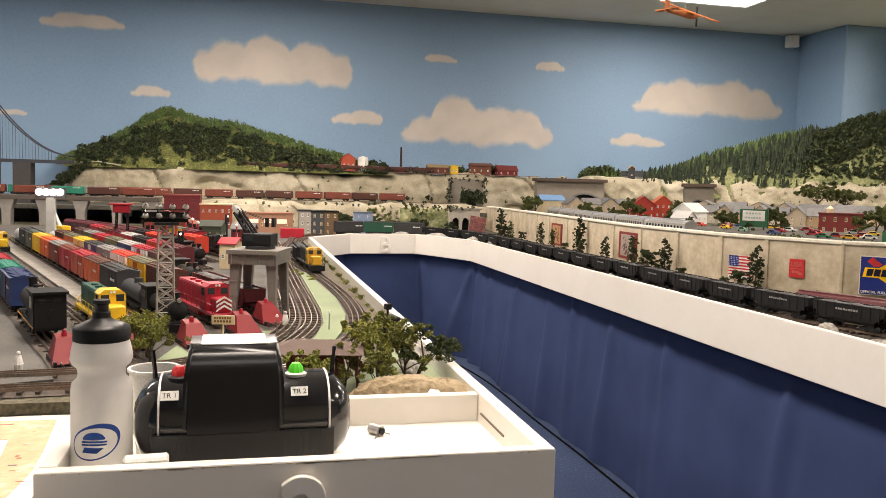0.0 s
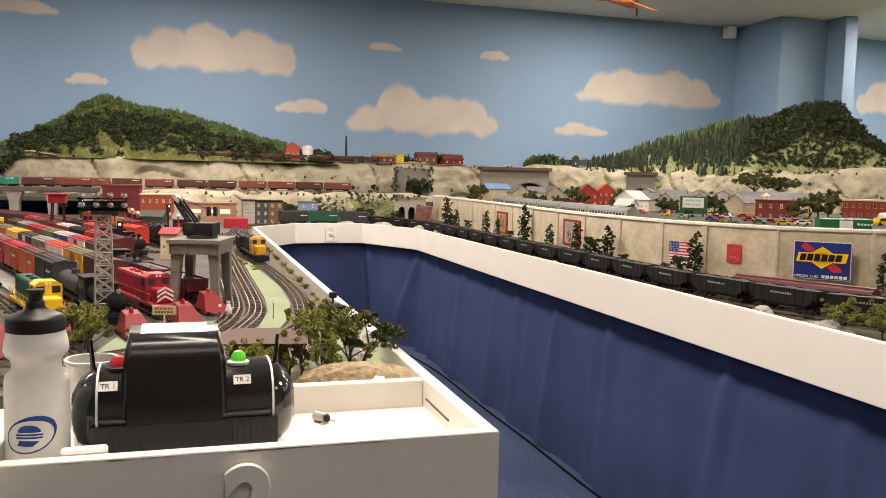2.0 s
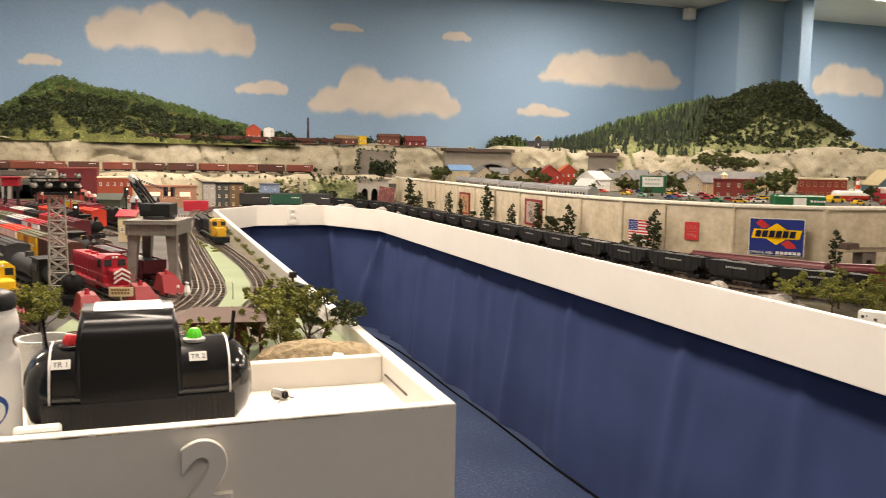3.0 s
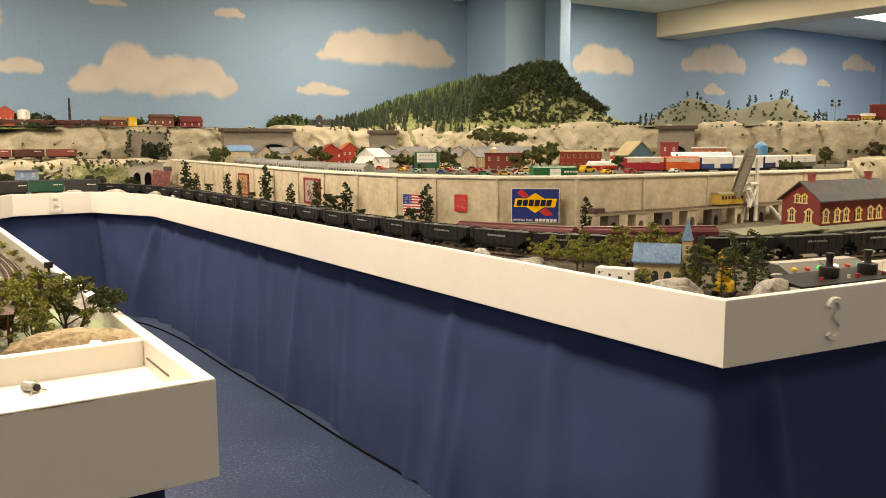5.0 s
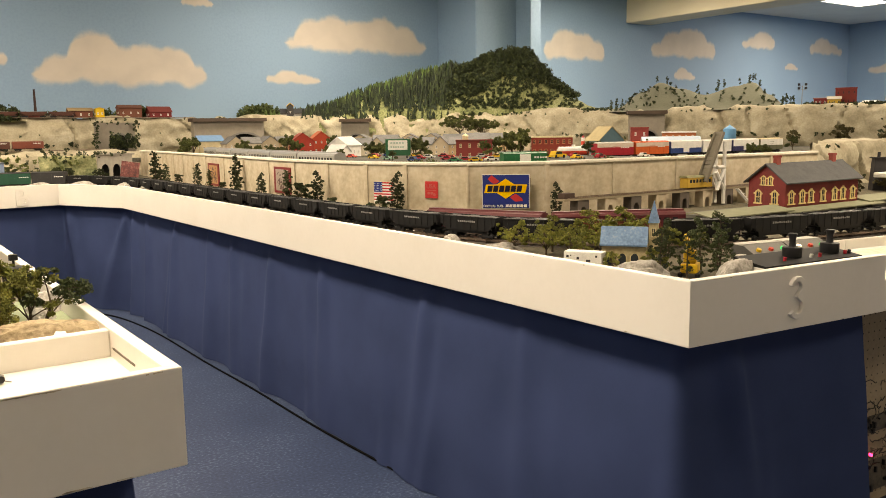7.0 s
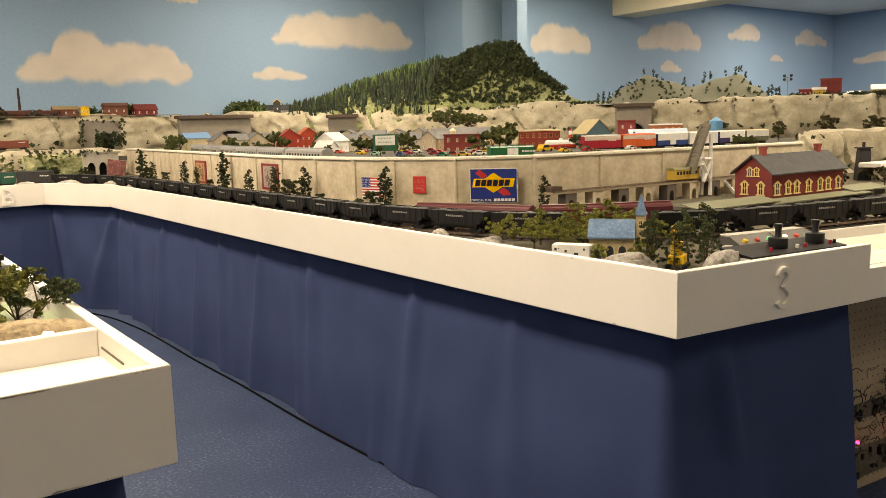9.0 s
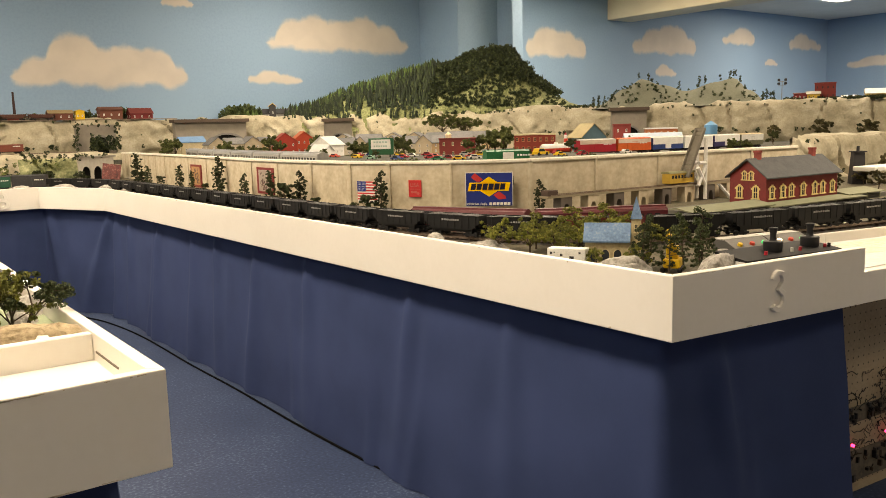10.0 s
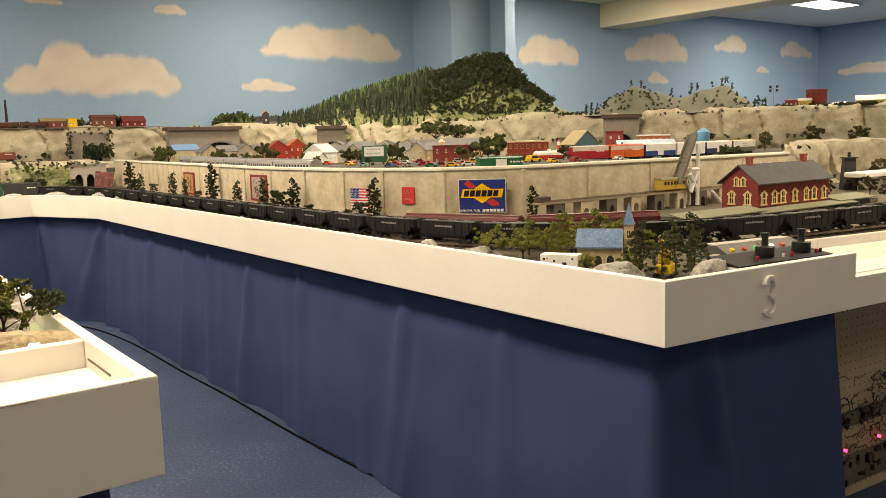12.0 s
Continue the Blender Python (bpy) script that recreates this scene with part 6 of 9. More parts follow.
string(1.04, 3.3, [B("maroon boxcar on a far yard track", MAROON), B("bright red boxcar on a far yard track", BRIGHTRED, RED), B("black boxcar on a far yard track", BLACK), B("red boxcar with a white roof in the yard", RED, LGREY), B("dark red boxcar on a far yard track", RED, MAROON), B("rust brown boxcar on a far yard track", RUST), B("red boxcar on a far yard track", RED)])
on_yard(steam_loco("black steam locomotive on a far yard track", 0.3), 1.17, 3.55, group="")
string(1.17, 3.86, [B("black boxcar behind the steam locomotive", BLACK), B("bright red boxcar on a far yard track", BRIGHTRED), B("dark grey boxcar on a far yard track", DGREY, BLACK)])
string(1.3, 3.95, [B("bright red boxcar beside the signal cabin", BRIGHTRED)])
on_yard(hood_diesel(BLACK, BLACK, BLACK, "black road switcher locomotive by the storefronts", 0.34), 1.43, 4.05, group="")
string(1.43, 4.4, [B("dark red boxcar on a far yard track", RED, MAROON), B("yellow boxcar on a far yard track", YELLOW, OLIVE), B("dark brown boxcar on a far yard track", BROWN)])

# long coal train on the outer loop
LOOP = LOOP_A
for k in range(34):
    s = 1.02 + 0.2365 * k
    if k < 3:
        on_line(boxcar(paint(0.02, 0.085, 0.055) if k == 1 else DGREY, DGREY, "dark green or grey boxcar at the tail of the coal train", L=0.22, seed=k), LOOP, s, 0.22, group="cars of the coal train")
    else:
        red = k == 22
        on_line(hopper(RUST if red else BLACK, ("rust red" if red else "black") + " hopper car loaded with coal", L=0.218, seed=k), LOOP, s, 0.22, group="cars of the coal train")
INNER = LOOP_B
for k in range(2):
    on_line(coach(MAROON, paint(0.1, 0.022, 0.026), "maroon heavyweight passenger car in front of the wall", 0.42), INNER, 6.06 + 0.44 * k, 0.42, group="maroon passenger cars").scale = (1, 1, 0.86)
on_line(hood_diesel(BLACK, paint(0.6, 0.33, 0.02, 0.4), BLACK, "black and yellow diesel locomotive beside the aisle", 0.4), [(0.42, 3.05), (0.4, 3.35), (0.368, 3.8), (0.362, 4.3)], 0.46, 0.4, flip=True)
on_line(boxcar(BLACK, BLACK, "black boxcar coupled behind the streamlined diesel", L=0.3, H=0.05), [(0.42, 3.05), (0.4, 3.35), (0.368, 3.8), (0.362, 4.3)], 0.84, 0.3)
# upper deck trains
UP = [(2.75, 7.3), (2.45, 6.2), (2.25, 4.9), (2.14, 3.9), (2.13, 3.4), (2.2, 2.98), (2.33, 2.7), (2.55, 2.52), (2.95, 2.46), (3.6, 2.5), (4.4, 2.72), (6.0, 2.9)]
SILV = paint(0.5, 0.5, 0.5, 0.3, metal=0.6)
for k in range(6):
    on_line(coach(SILV, SILV, "silver streamlined passenger car on the upper deck", 0.42, nwin=12), UP, 1.55 + 0.44 * k, 0.42, DECK + 0.012, group="silver passenger cars")
on_line(boxcar(paint(0.015, 0.13, 0.05), paint(0.015, 0.13, 0.05), "dark green boxcar with a white panel", door=WHITE, L=0.19, H=0.062), UP, 4.97, 0.19, DECK + 0.012)
UP2 = [(3.3, 3.6), (3.75, 3.42), (4.4, 3.28), (5.4, 3.2), (6.6, 3.3)]
on_line(tankcar(WHITE, "white and red tank car on the upper deck", belly=BRIGHTRED), UP2, 0.45, 0.2, DECK + 0.012)
for k, (m1, m2, lab) in enumerate(((RED, LGREY, "red boxcar with a pale roof on the upper deck"), (ORANGE, ORANGE, "orange-red boxcar on the upper deck"), (BLUE, WHITE, "white-topped blue boxcar on the upper deck"), (WHITE, WHITE, "white boxcar on the upper deck"), (PURPLE, WHITE, "white-topped purple boxcar on the upper deck"), (OLIVE, CREAM, "olive and cream boxcar on the upper deck"))):
    car = on_line(boxcar(m1, m2, lab, door=WHITE if k in (2, 4) else None, L=0.26, seed=k + 20), UP2, 0.72 + 0.275 * k, 0.26, DECK + 0.012, group="freight cars on the upper deck")
    for side in (-1, 1):
        b = bmn()
        box(b, -0.128, side * 0.0335 - 0.0008, 0.066 if k < 2 else 0.05, 0.128, side * 0.0335 + 0.0008, 0.09)
        part("upper_band", b, paint(0.62, 0.5, 0.42) if k < 2 else WHITE, car, "pale upper band")
# ledge and viaduct trains
for k in range(8):
    on_line(hopper(BROWN, "dark brown hopper car on the cliff-top track", L=0.23, H=0.03, seed=k), [(-0.4, 8.52), (2.2, 8.52)], 0.55 + 0.25 * k, 0.23, 1.292, group="hopper cars on the cliff top")
LEDGE = [(-3.6, 7.7), (0.4, 7.75), (1.3, 7.85), (2.2, 7.8)]
for k in range(15):
    m1 = (RUST, RUST, TEAL, BROWN, MGREY, RUST, RUST, BROWN, RUST, BROWN, BROWN, RUST, RUST, BROWN, RUST)[k]
    on_line(boxcar(m1, m1, "weathered boxcar on the cliff ledge track", H=0.055, seed=k), LEDGE, 1.3 + 0.27 * k, 0.25, 0.992, group="freight cars on the ledge")
for k in range(4):
    on_line(coach(MAROON, MAROON, "dark red passenger car below the viaduct", 0.42), [(-0.15, 4.2), (-0.5, 5.0), (-1.0, 5.9), (-1.6, 6.6), (-2.6, 7.0)], 0.5 + 0.44 * k, 0.42, group="passenger cars below the viaduct")

# ---- buildings ----
def window_mesh(w, h, frame_m):
    def make():
        b = bmn()
        t = w * 0.16
        for q in ((-w / 2, 0, -w / 2 + t, h), (w / 2 - t, 0, w / 2, h), (-w / 2 + t, 0, w / 2 - t, t), (-w / 2 + t, h - t, w / 2 - t, h), (-t / 3, t, t / 3, h - t), (-w / 2 + t, h / 2 - t / 3, -t / 3, h / 2 + t / 3), (t / 3, h / 2 - t / 3, w / 2 - t, h / 2 + t / 3)):
            box(b, q[0], -0.0015, q[1], q[2], 0.0005, q[3])
        box(b, -w * 0.62, -0.003, -t * 0.8, w * 0.62, 0.0005, 0)
        return b, frame_m, False
    return cached(("window", round(w, 4), round(h, 4), id(frame_m)), make)


def pane_mesh(w, h):
    def make():
        b = bmn()
        box(b, -w / 2 * 0.9, -0.0004, h * 0.04, w / 2 * 0.9, 0.0004, h * 0.96)
        return b, GLASSB, False
    return cached(("pane", round(w, 4), round(h, 4)), make)


def add_window(t, x, y, z, turn, w, h, frame_m):
    """On a wall through (x, y), facing the side given by turn (0: -y)."""
    o = share("window", window_mesh(w, h, frame_m), t, pose(x, y, z, 0, 0, turn))
    share("pane", pane_mesh(w, h), o)


def house(at, turn, w, d, h, wall_m, roof_m, label, ridge=0.6, axis="x", frame_m=None, rows=1, cols=3, chimney=None, name="house", over=0.008, category="house", gcols=2, win=(0.013, 0.02)):
    """Gabled house; the ridge runs along x or y; windows on all four sides."""
    t = thing(name, at, turn, label, category)
    frame_m = frame_m or WHITE
    rh = (d if axis == "x" else w) * 0.5 * ridge
    b = bmn()
    if axis == "x":
        vprism(b, [(-d / 2, 0), (d / 2, 0), (d / 2, h), (0, h + rh), (-d / 2, h)], -w / 2, w / 2)
    else:
        a = [(-w / 2, 0), (w / 2, 0), (w / 2, h), (0, h + rh), (-w / 2, h)]
        prism(b, a, -d / 2, d / 2, Matrix.Rotation(radians(90), 4, "X"))
    part("wall", b, wall_m, t)
    b = bmn()
    L2, half = (w / 2 + over, d / 2) if axis == "x" else (d / 2 + over, w / 2)
    sl = rh / half
    e = half + over
    prof = [(-e, h - sl * over), (0, h + rh), (e, h - sl * over), (e, h - sl * over + 0.005), (0, h + rh + 0.006), (-e, h - sl * over + 0.005)]
    vprism(b, prof, -L2, L2)
    if axis == "y":
        bmesh.ops.transform(b, matrix=Matrix.Rotation(radians(90), 4, "Z"), verts=b.verts)
    part("roof", b, roof_m, t)
    ww, wh = win
    for r2 in range(rows):
        z = h * (r2 + 0.5) / rows - wh / 2
        for k in range(cols):
            x = -w / 2 + w * (k + 0.5) / cols
            add_window(t, x, -d / 2 - 0.0004, z, 0, ww, wh, frame_m)
            add_window(t, x, d / 2 + 0.0004, z, 180, ww, wh, frame_m)
        for k in range(gcols):
            y = -d / 2 + d * (k + 0.5) / gcols
            add_window(t, -w / 2 - 0.0004, y, z, -90, ww, wh, frame_m)
            add_window(t, w / 2 + 0.0004, y, z, 90, ww, wh, frame_m)
    if chimney:
        for cx in chimney:
            b = bmn()
            box(b, cx - 0.0115, -0.0095, h + rh - 0.016, cx + 0.0115, 0.0095, h + rh + 0.034)
            box(b, cx - 0.0135, -0.0115, h + rh + 0.026, cx + 0.0135, 0.0115, h + rh + 0.035)
            part("chimney", b, BRICKM, t)
    return t


def block(at, turn, w, d, h, wall_m, label, cols=4, rows=2, trim_m=None, frame_m=None, name="building", signs=(), win=(0.014, 0.024)):
    """Flat-roofed storefront with a cornice."""
    t = thing(name, at, turn, label, "building")
    trim_m = trim_m or wall_m
    b = bmn()
    box(b, -w / 2, -d / 2, 0, w / 2, d / 2, h)
    part("wall", b, wall_m, t)
    b = bmn()
    box(b, -w / 2 - 0.004, -d / 2 - 0.006, h - 0.004, w / 2 + 0.004, d / 2, h + 0.007)
    part("cornice", b, trim_m, t)
    for r2 in range(rows):
        z = h * (r2 + 0.5) / rows - win[1] / 2
        for k in range(cols):
            add_window(t, -w / 2 + w * (k + 0.5) / cols, -d / 2 - 0.0004, z, 0, win[0], win[1], frame_m or WHITE)
    for x0, z0, x1, z1, m in signs:
        b = bmn()
        box(b, x0, -d / 2 - 0.004, z0, x1, -d / 2 - 0.002, z1)
        part("sign_board", b, m, t)
    return t


REDW = mat("red_plank_walls", (0.2, 0.022, 0.02), (0.13, 0.014, 0.013), 0.6, 18, 160, 0.2)
# depot
def hooded_window(t, x, y, z, turn, w, h):
    """Sash window in an arched surround with ears and a wide sill."""
    def make():
        b = bmn()
        k = 0.3 * w
        arch = [(math.cos(a) * w * 0.5, h * 0.8 + math.sin(a) * h * 0.2) for a in (radians(d) for d in range(0, 181, 20))]
        inner = [(math.cos(a) * (w * 0.5 - k * 0.75), h * 0.76 + math.sin(a) * h * 0.13) for a in (radians(d) for d in range(0, 181, 20))]
        outer = [(w * 0.5, 0)] + arch + [(-w * 0.5, 0)]
        hole = [(w * 0.5 - k * 0.75, 0)] + inner + [(-w * 0.5 + k * 0.75, 0)]
        rows = [[b.verts.new((px, py, pz)) for px, pz in ring] for ring, py in ((outer, 0.0005), (outer, -0.002), (hole, -0.002), (hole, 0.0005))]
        for ra, rb in zip(rows, rows[1:]):
            for i in range(len(ra) - 1):
                b.faces.new((ra[i], ra[i + 1], rb[i + 1], rb[i]))
        box(b, -w * 0.64, -0.004, -h * 0.1, w * 0.64, 0.0005, 0)
        for q in (-1, 1):
            box(b, q * w * 0.56 - w * 0.1, -0.0032, h * 0.66, q * w * 0.56 + w * 0.1, 0.0005, h * 0.8)
        box(b, -w * 0.12, -0.0032, h * 0.94, w * 0.12, 0.0005, h * 1.07)
        box(b, -w * 0.035, -0.001, 0, w * 0.035, 0.0005, h * 0.88)
        box(b, -w * 0.3, -0.0012, h * 0.42, w * 0.3, 0.0005, h * 0.48)
        return b, DFR, False
    o = share("window", cached(("hooded", w, h), make), t, pose(x, y, z, 0, 0, turn))

    def glass():
        b = bmn()
        box(b, -w * 0.3, -0.0004, 0, w * 0.3, 0.0004, h * 0.88)
        return b, GLASSB, False
    share("pane", cached(("hooded_pane", w, h), glass), o)


DFR = paint(0.74, 0.58, 0.26, 0.6)
dep = house((3.367, 1.735, 0.778), -2, 0.5, 0.165, 0.116, REDW, mat("dark_shingle_card", (0.075, 0.077, 0.08), (0.05, 0.051, 0.054), 0.8, 30, 200, 0.3), "red two-storey depot with cream windows and a grey roof", 0.75, "x", DFR, 0, 7, (-0.19, 0.19), "depot", 0.015, "depot")
for x in (-0.212, -0.14, -0.082, 0.0, 0.082, 0.14, 0.212):
    hooded_window(dep, x, -0.0829, 0.028, 0, 0.036, 0.05)
    hooded_window(dep, x, 0.0829, 0.028, 180, 0.036, 0.05)
for q in (-1, 1):
    for y in (-0.037, 0.037):
        hooded_window(dep, q * 0.2504, y, 0.028, q * 90, 0.03, 0.05)
    for y in (-0.0155, 0.0155):
        hooded_window(dep, q * 0.2504, y, 0.1, q * 90, 0.023, 0.034)
plat = thing("depot_platform", (3.355, 1.735, TOP), -2, "depot platform with a pale green canopy roof", "platform")
b = bmn()
box(b, -0.62, -0.11, 0, 0.62, 0.12, 0.02, bev=0.002)
part("platform", b, paint(0.12, 0.115, 0.1, 0.8), plat)
PG = paint(0.2, 0.205, 0.13, 0.7)
b = bmn()
vprism(b, [(-0.16, 0.018), (-0.084, 0.026), (-0.084, 0.03), (-0.16, 0.022)], -0.32, 0.36)
part("canopy", b, PG, plat, "pale green canopy roof")
b = bmn()
vprism(b, [(-0.15, 0.026), (-0.06, 0.04), (0.03, 0.026), (0.03, 0.03), (-0.06, 0.045), (-0.15, 0.03)], -0.74, -0.275)
part("canopy", b, PG, plat, "pale green canopy roof")
b = bmn()
vprism(b, [(-0.13, 0.026), (-0.04, 0.04), (0.05, 0.026), (0.05, 0.03), (-0.04, 0.045), (-0.13, 0.03)], 0.275, 0.56)
part("canopy", b, PG, plat, "pale green canopy roof")
for x in (-0.68, -0.55, -0.4, -0.28, -0.14, 0.0, 0.14, 0.3, 0.42, 0.52):
    b = bmn()
    y = -0.15 if abs(x) < 0.3 else -0.13
    cyl(b, (x, y, 0), (x, y, 0.022 if abs(x) < 0.3 else 0.03), 0.0025, n=8)
    part("post", b, PG, plat)

# chapel with a blue roof
STONE = mat("cream_stone", (0.46, 0.38, 0.22), (0.33, 0.26, 0.14), 0.85, 30, 160, 0.3)
SLATE = mat("worn_blue_slate", (0.13, 0.22, 0.36), (0.07, 0.13, 0.22), 0.7, 26, 140, 0.2, third=(0.25, 0.3, 0.34), third_at=0.68)
ch = thing("chapel", (1.7595, 1.252, TOP), -52, "cream stone chapel with a worn blue roof and steeple", "chapel")
b = bmn()
vprism(b, [(-0.035, 0), (0.035, 0), (0.035, 0.06), (0, 0.094), (-0.035, 0.06)], -0.065, 0.065)
part("wall", b, STONE, ch)
b = bmn()
vprism(b, [(-0.042, 0.055), (0, 0.096), (0.042, 0.055), (0.042, 0.059), (0, 0.101), (-0.042, 0.059)], -0.07, 0.068)
part("roof", b, SLATE, ch, "worn blue slate roof")
for k in range(3):
    b = bmn()
    x = -0.04 + 0.036 * k
    pts = [(x - 0.011, 0.004), (x + 0.011, 0.004), (x + 0.011, 0.026)] + [(x + 0.011 * math.cos(a), 0.026 + 0.011 * math.sin(a)) for a in (0.5, 1.05, 1.57, 2.1, 2.65)] + [(x - 0.011, 0.026)]
    prism(b, pts, 0.035, 0.0375, Matrix.Rotation(radians(90), 4, "X"))
    o = part("window", b, GLASSB, ch)
    b = bmn()
    ring2 = []
    for f in (1.0, 1.28):
        ring2.append([(x + (px - x) * f, (pz - 0.004) * (0.96 + 0.04 * f) + 0.004) for px, pz in pts])
    for j in range(len(pts)):
        q = [ring2[0][j], ring2[0][(j + 1) % len(pts)], ring2[1][(j + 1) % len(pts)], ring2[1][j]]
        vs = [b.verts.new((c[0], -0.0385, c[1])) for c in q]
        b.faces.new(vs)
    part("window_surround", b, paint(0.62, 0.52, 0.3, 0.7), ch)
b = bmn()
box(b, 0.07, -0.015, 0, 0.098, 0.013, 0.112, bev=0.001)
part("tower", b, STONE, ch)
b = bmn()
a4 = [b.verts.new(c) for c in ((0.067, -0.018, 0.112), (0.101, -0.018, 0.112), (0.101, 0.016, 0.112), (0.067, 0.016, 0.112))]
tip = b.verts.new((0.084, -0.001, 0.168))
b.faces.new(a4)
for k in range(4):
    b.faces.new((a4[k], a4[(k + 1) % 4], tip))
part("spire", b, SLATE, ch, "pointed blue spire")
for z in (0.03, 0.078):
    add_window(ch, 0.084, -0.0155, z, 0, 0.012, 0.022, paint(0.62, 0.52, 0.3, 0.7))

ch.scale = (0.84, 0.92, 1.0)

# card house beside the chapel
wb = thing("white_box", (1.628, 1.262, TOP), -62, "white printed card box with small dark squares", "box")
b = bmn()
box(b, -0.048, -0.018, 0, 0.048, 0.018, 0.05, bev=0.0012)
part("body", b, WHITE, wb)
for x, z, s in ((-0.038, 0.038, 0.006), (-0.012, 0.034, 0.006), (0.014, 0.026, 0.011), (0.034, 0.04, 0.005), (-0.03, 0.04, 0.003)):
    b = bmn()
    box(b, x - s / 2, -0.0186, z - s / 2, x + s / 2, -0.0178, z + s / 2)
    part("square", b, DGREY, wb)
for z in (0.018, 0.024):
    b = bmn()
    box(b, -0.04, -0.0186, z, 0.0, -0.0178, z + 0.0022)
    part("lettering", b, MGREY, wb)

# trestle ramp with a trolley and a lift bridge in front of the wall
TRM = paint(0.3, 0.25, 0.17, 0.8)
tre = thing("trestle", (2.40, 2.16, TOP), 0, "low tan trestle with arched concrete piers", "trestle")
b = bmn()
prism(b, [(0, -0.025), (1.35, -0.085), (1.35, -0.035), (0, 0.025)], 0.07, 0.078)
part("deck", b, TRM, tre, "tan wooden deck")
for k in range(9):
    b = bmn()
    x = 0.1 + 0.145 * k
    y = -0.0445 * x
    pts = [(-0.03, 0), (-0.015, 0), (-0.015, 0.03), (-0.008, 0.043), (0.008, 0.043), (0.015, 0.03), (0.015, 0), (0.03, 0), (0.03, 0.0695), (-0.03, 0.0695)]
    prism(b, pts, -0.022, 0.022, Matrix.Translation((x, y, 0)) @ Matrix.Rotation(radians(90), 4, "X"))
    part("pier", b, CONCRETE if k % 2 else paint(0.12, 0.1, 0.085, 0.8), tre)
for s in (-0.018, 0.018):
    b = bmn()
    prism(b, [(0.02, s - 0.003), (1.35, s - 0.063), (1.35, s - 0.058), (0.02, s + 0.002)], 0.0785, 0.082)
    part("rail", b, RAILM, tre)
b = bmn()
box(b, 0.005, -0.02, 0.0782, 0.06, 0.02, 0.1, bev=0.002)
part("bumper_block", b, paint(0.07, 0.045, 0.035, 0.7), tre, "dark brown bumper block")
tro = thing("trolley", (3.17, 2.12, TOP + 0.082), -2.5, "yellow and orange toy trolley on the trestle", "trolley")
TY = paint(0.55, 0.36, 0.06, 0.5)
b = bmn()
box(b, -0.08, -0.022, 0.004, 0.08, 0.022, 0.048, bev=0.002)
part("body", b, TY, tro)
b = bmn()
vprism(b, [(-0.025, 0.048), (0.025, 0.048), (0.018, 0.056), (-0.018, 0.056)], -0.085, 0.085)
part("roof", b, paint(0.25, 0.24, 0.12, 0.6), tro)
for k in range(7):
    b = bmn()
    box(b, -0.066 + 0.02 * k, -0.0226, 0.026, -0.053 + 0.02 * k, -0.0218, 0.04)
    part("window", b, GLASSB, tro)
lift = thing("lift_bridge", (3.25, 2.10, TOP + 0.08), 0, "raised grey lift bridge leaf with a white tower frame", "lift bridge")
b = bmn()
m = pose(-0.065, 0, 0.03, 0, -62, 0)
for y in (-0.024, 0.02):
    box(b, 0, y, -0.006, 0.235, y + 0.004, 0.01, m)
for k in range(12):
    box(b, 0.003 + 0.02 * k, -0.024, -0.003, 0.0215 + 0.02 * k, 0.024, 0.0, m)
part("leaf", b, paint(0.2, 0.18, 0.14, 0.7), lift, "grey-brown planked bridge leaf")
b = bmn()
for y in (-0.022, 0.022):
    for p, q in (((0.055, y, -0.07), (0.055, y, 0.2)), ((0.005, y, -0.01), (0.055, y, 0.08)), ((0.055, y, -0.01), (0.0, y, 0.07)), ((0.005, y, 0.09), (0.055, y, 0.09))):
        cyl(b, p, q, 0.009, n=6)
part("frame", b, WHITE, lift, "white painted tower frame")
st = thing("stairway", (3.46, 2.05, TOP), -35, "white wooden stairway beside the trestle", "stairs")
for y in (-0.014, 0.014):
    b = bmn()
    cyl(b, (0, y, 0.0), (-0.06, y, 0.07), 0.004, n=6)
    part("stringer", b, WHITE, st)
for k in range(5):
    b = bmn()
    box(b, -0.01 * k * 1.1 - 0.006, -0.014, 0.012 * k + 0.01, -0.01 * k * 1.1 + 0.004, 0.014, 0.012 * k + 0.0125)
    part("tread", b, WHITE, st)

# storefront rows behind the yard
BT = paint(0.36, 0.2, 0.13, 0.8)
block((-0.39, 6.95, TOP), 0, 0.27, 0.3, 0.262, paint(0.15, 0.022, 0.026, 0.75), "tall dark maroon warehouse", 3, 3, paint(0.2, 0.045, 0.04, 0.7), paint(0.2, 0.045, 0.04, 0.7))
block((-0.13, 6.93, TOP), 0, 0.25, 0.25, 0.195, paint(0.33, 0.07, 0.035, 0.7), "red brick factory with a pale cornice", 5, 2, CREAM)
LITW = glow("lit_shop_window", (1.0, 0.58, 0.40), 0.75)
block((0.265, 6.25, TOP), 0, 0.36, 0.2, 0.152, BT, "brown brick storefronts with lit windows", 4, 1, paint(0.3, 0.14, 0.09, 0.7), CREAM, signs=((-0.14, 0.085, -0.07, 0.112, LITW), (-0.03, 0.085, 0.025, 0.112, LITW), (0.065, 0.08, 0.135, 0.112, LITW)))
block((0.532, 6.2, TOP), 0, 0.085, 0.18, 0.18, paint(0.38, 0.36, 0.32, 0.8), "narrow grey stone town building", 2, 3, DGREY)
block((0.625, 6.2, TOP), 0, 0.1, 0.18, 0.176, paint(0.06, 0.065, 0.07, 0.8), "narrow black town building with cream windows", 2, 3, BLACK, CREAM)
block((0.725, 6.2, TOP), 0, 0.1, 0.18, 0.176, paint(0.17, 0.11, 0.06, 0.8), "narrow brown town building with cream windows", 2, 3, BLACK, CREAM)
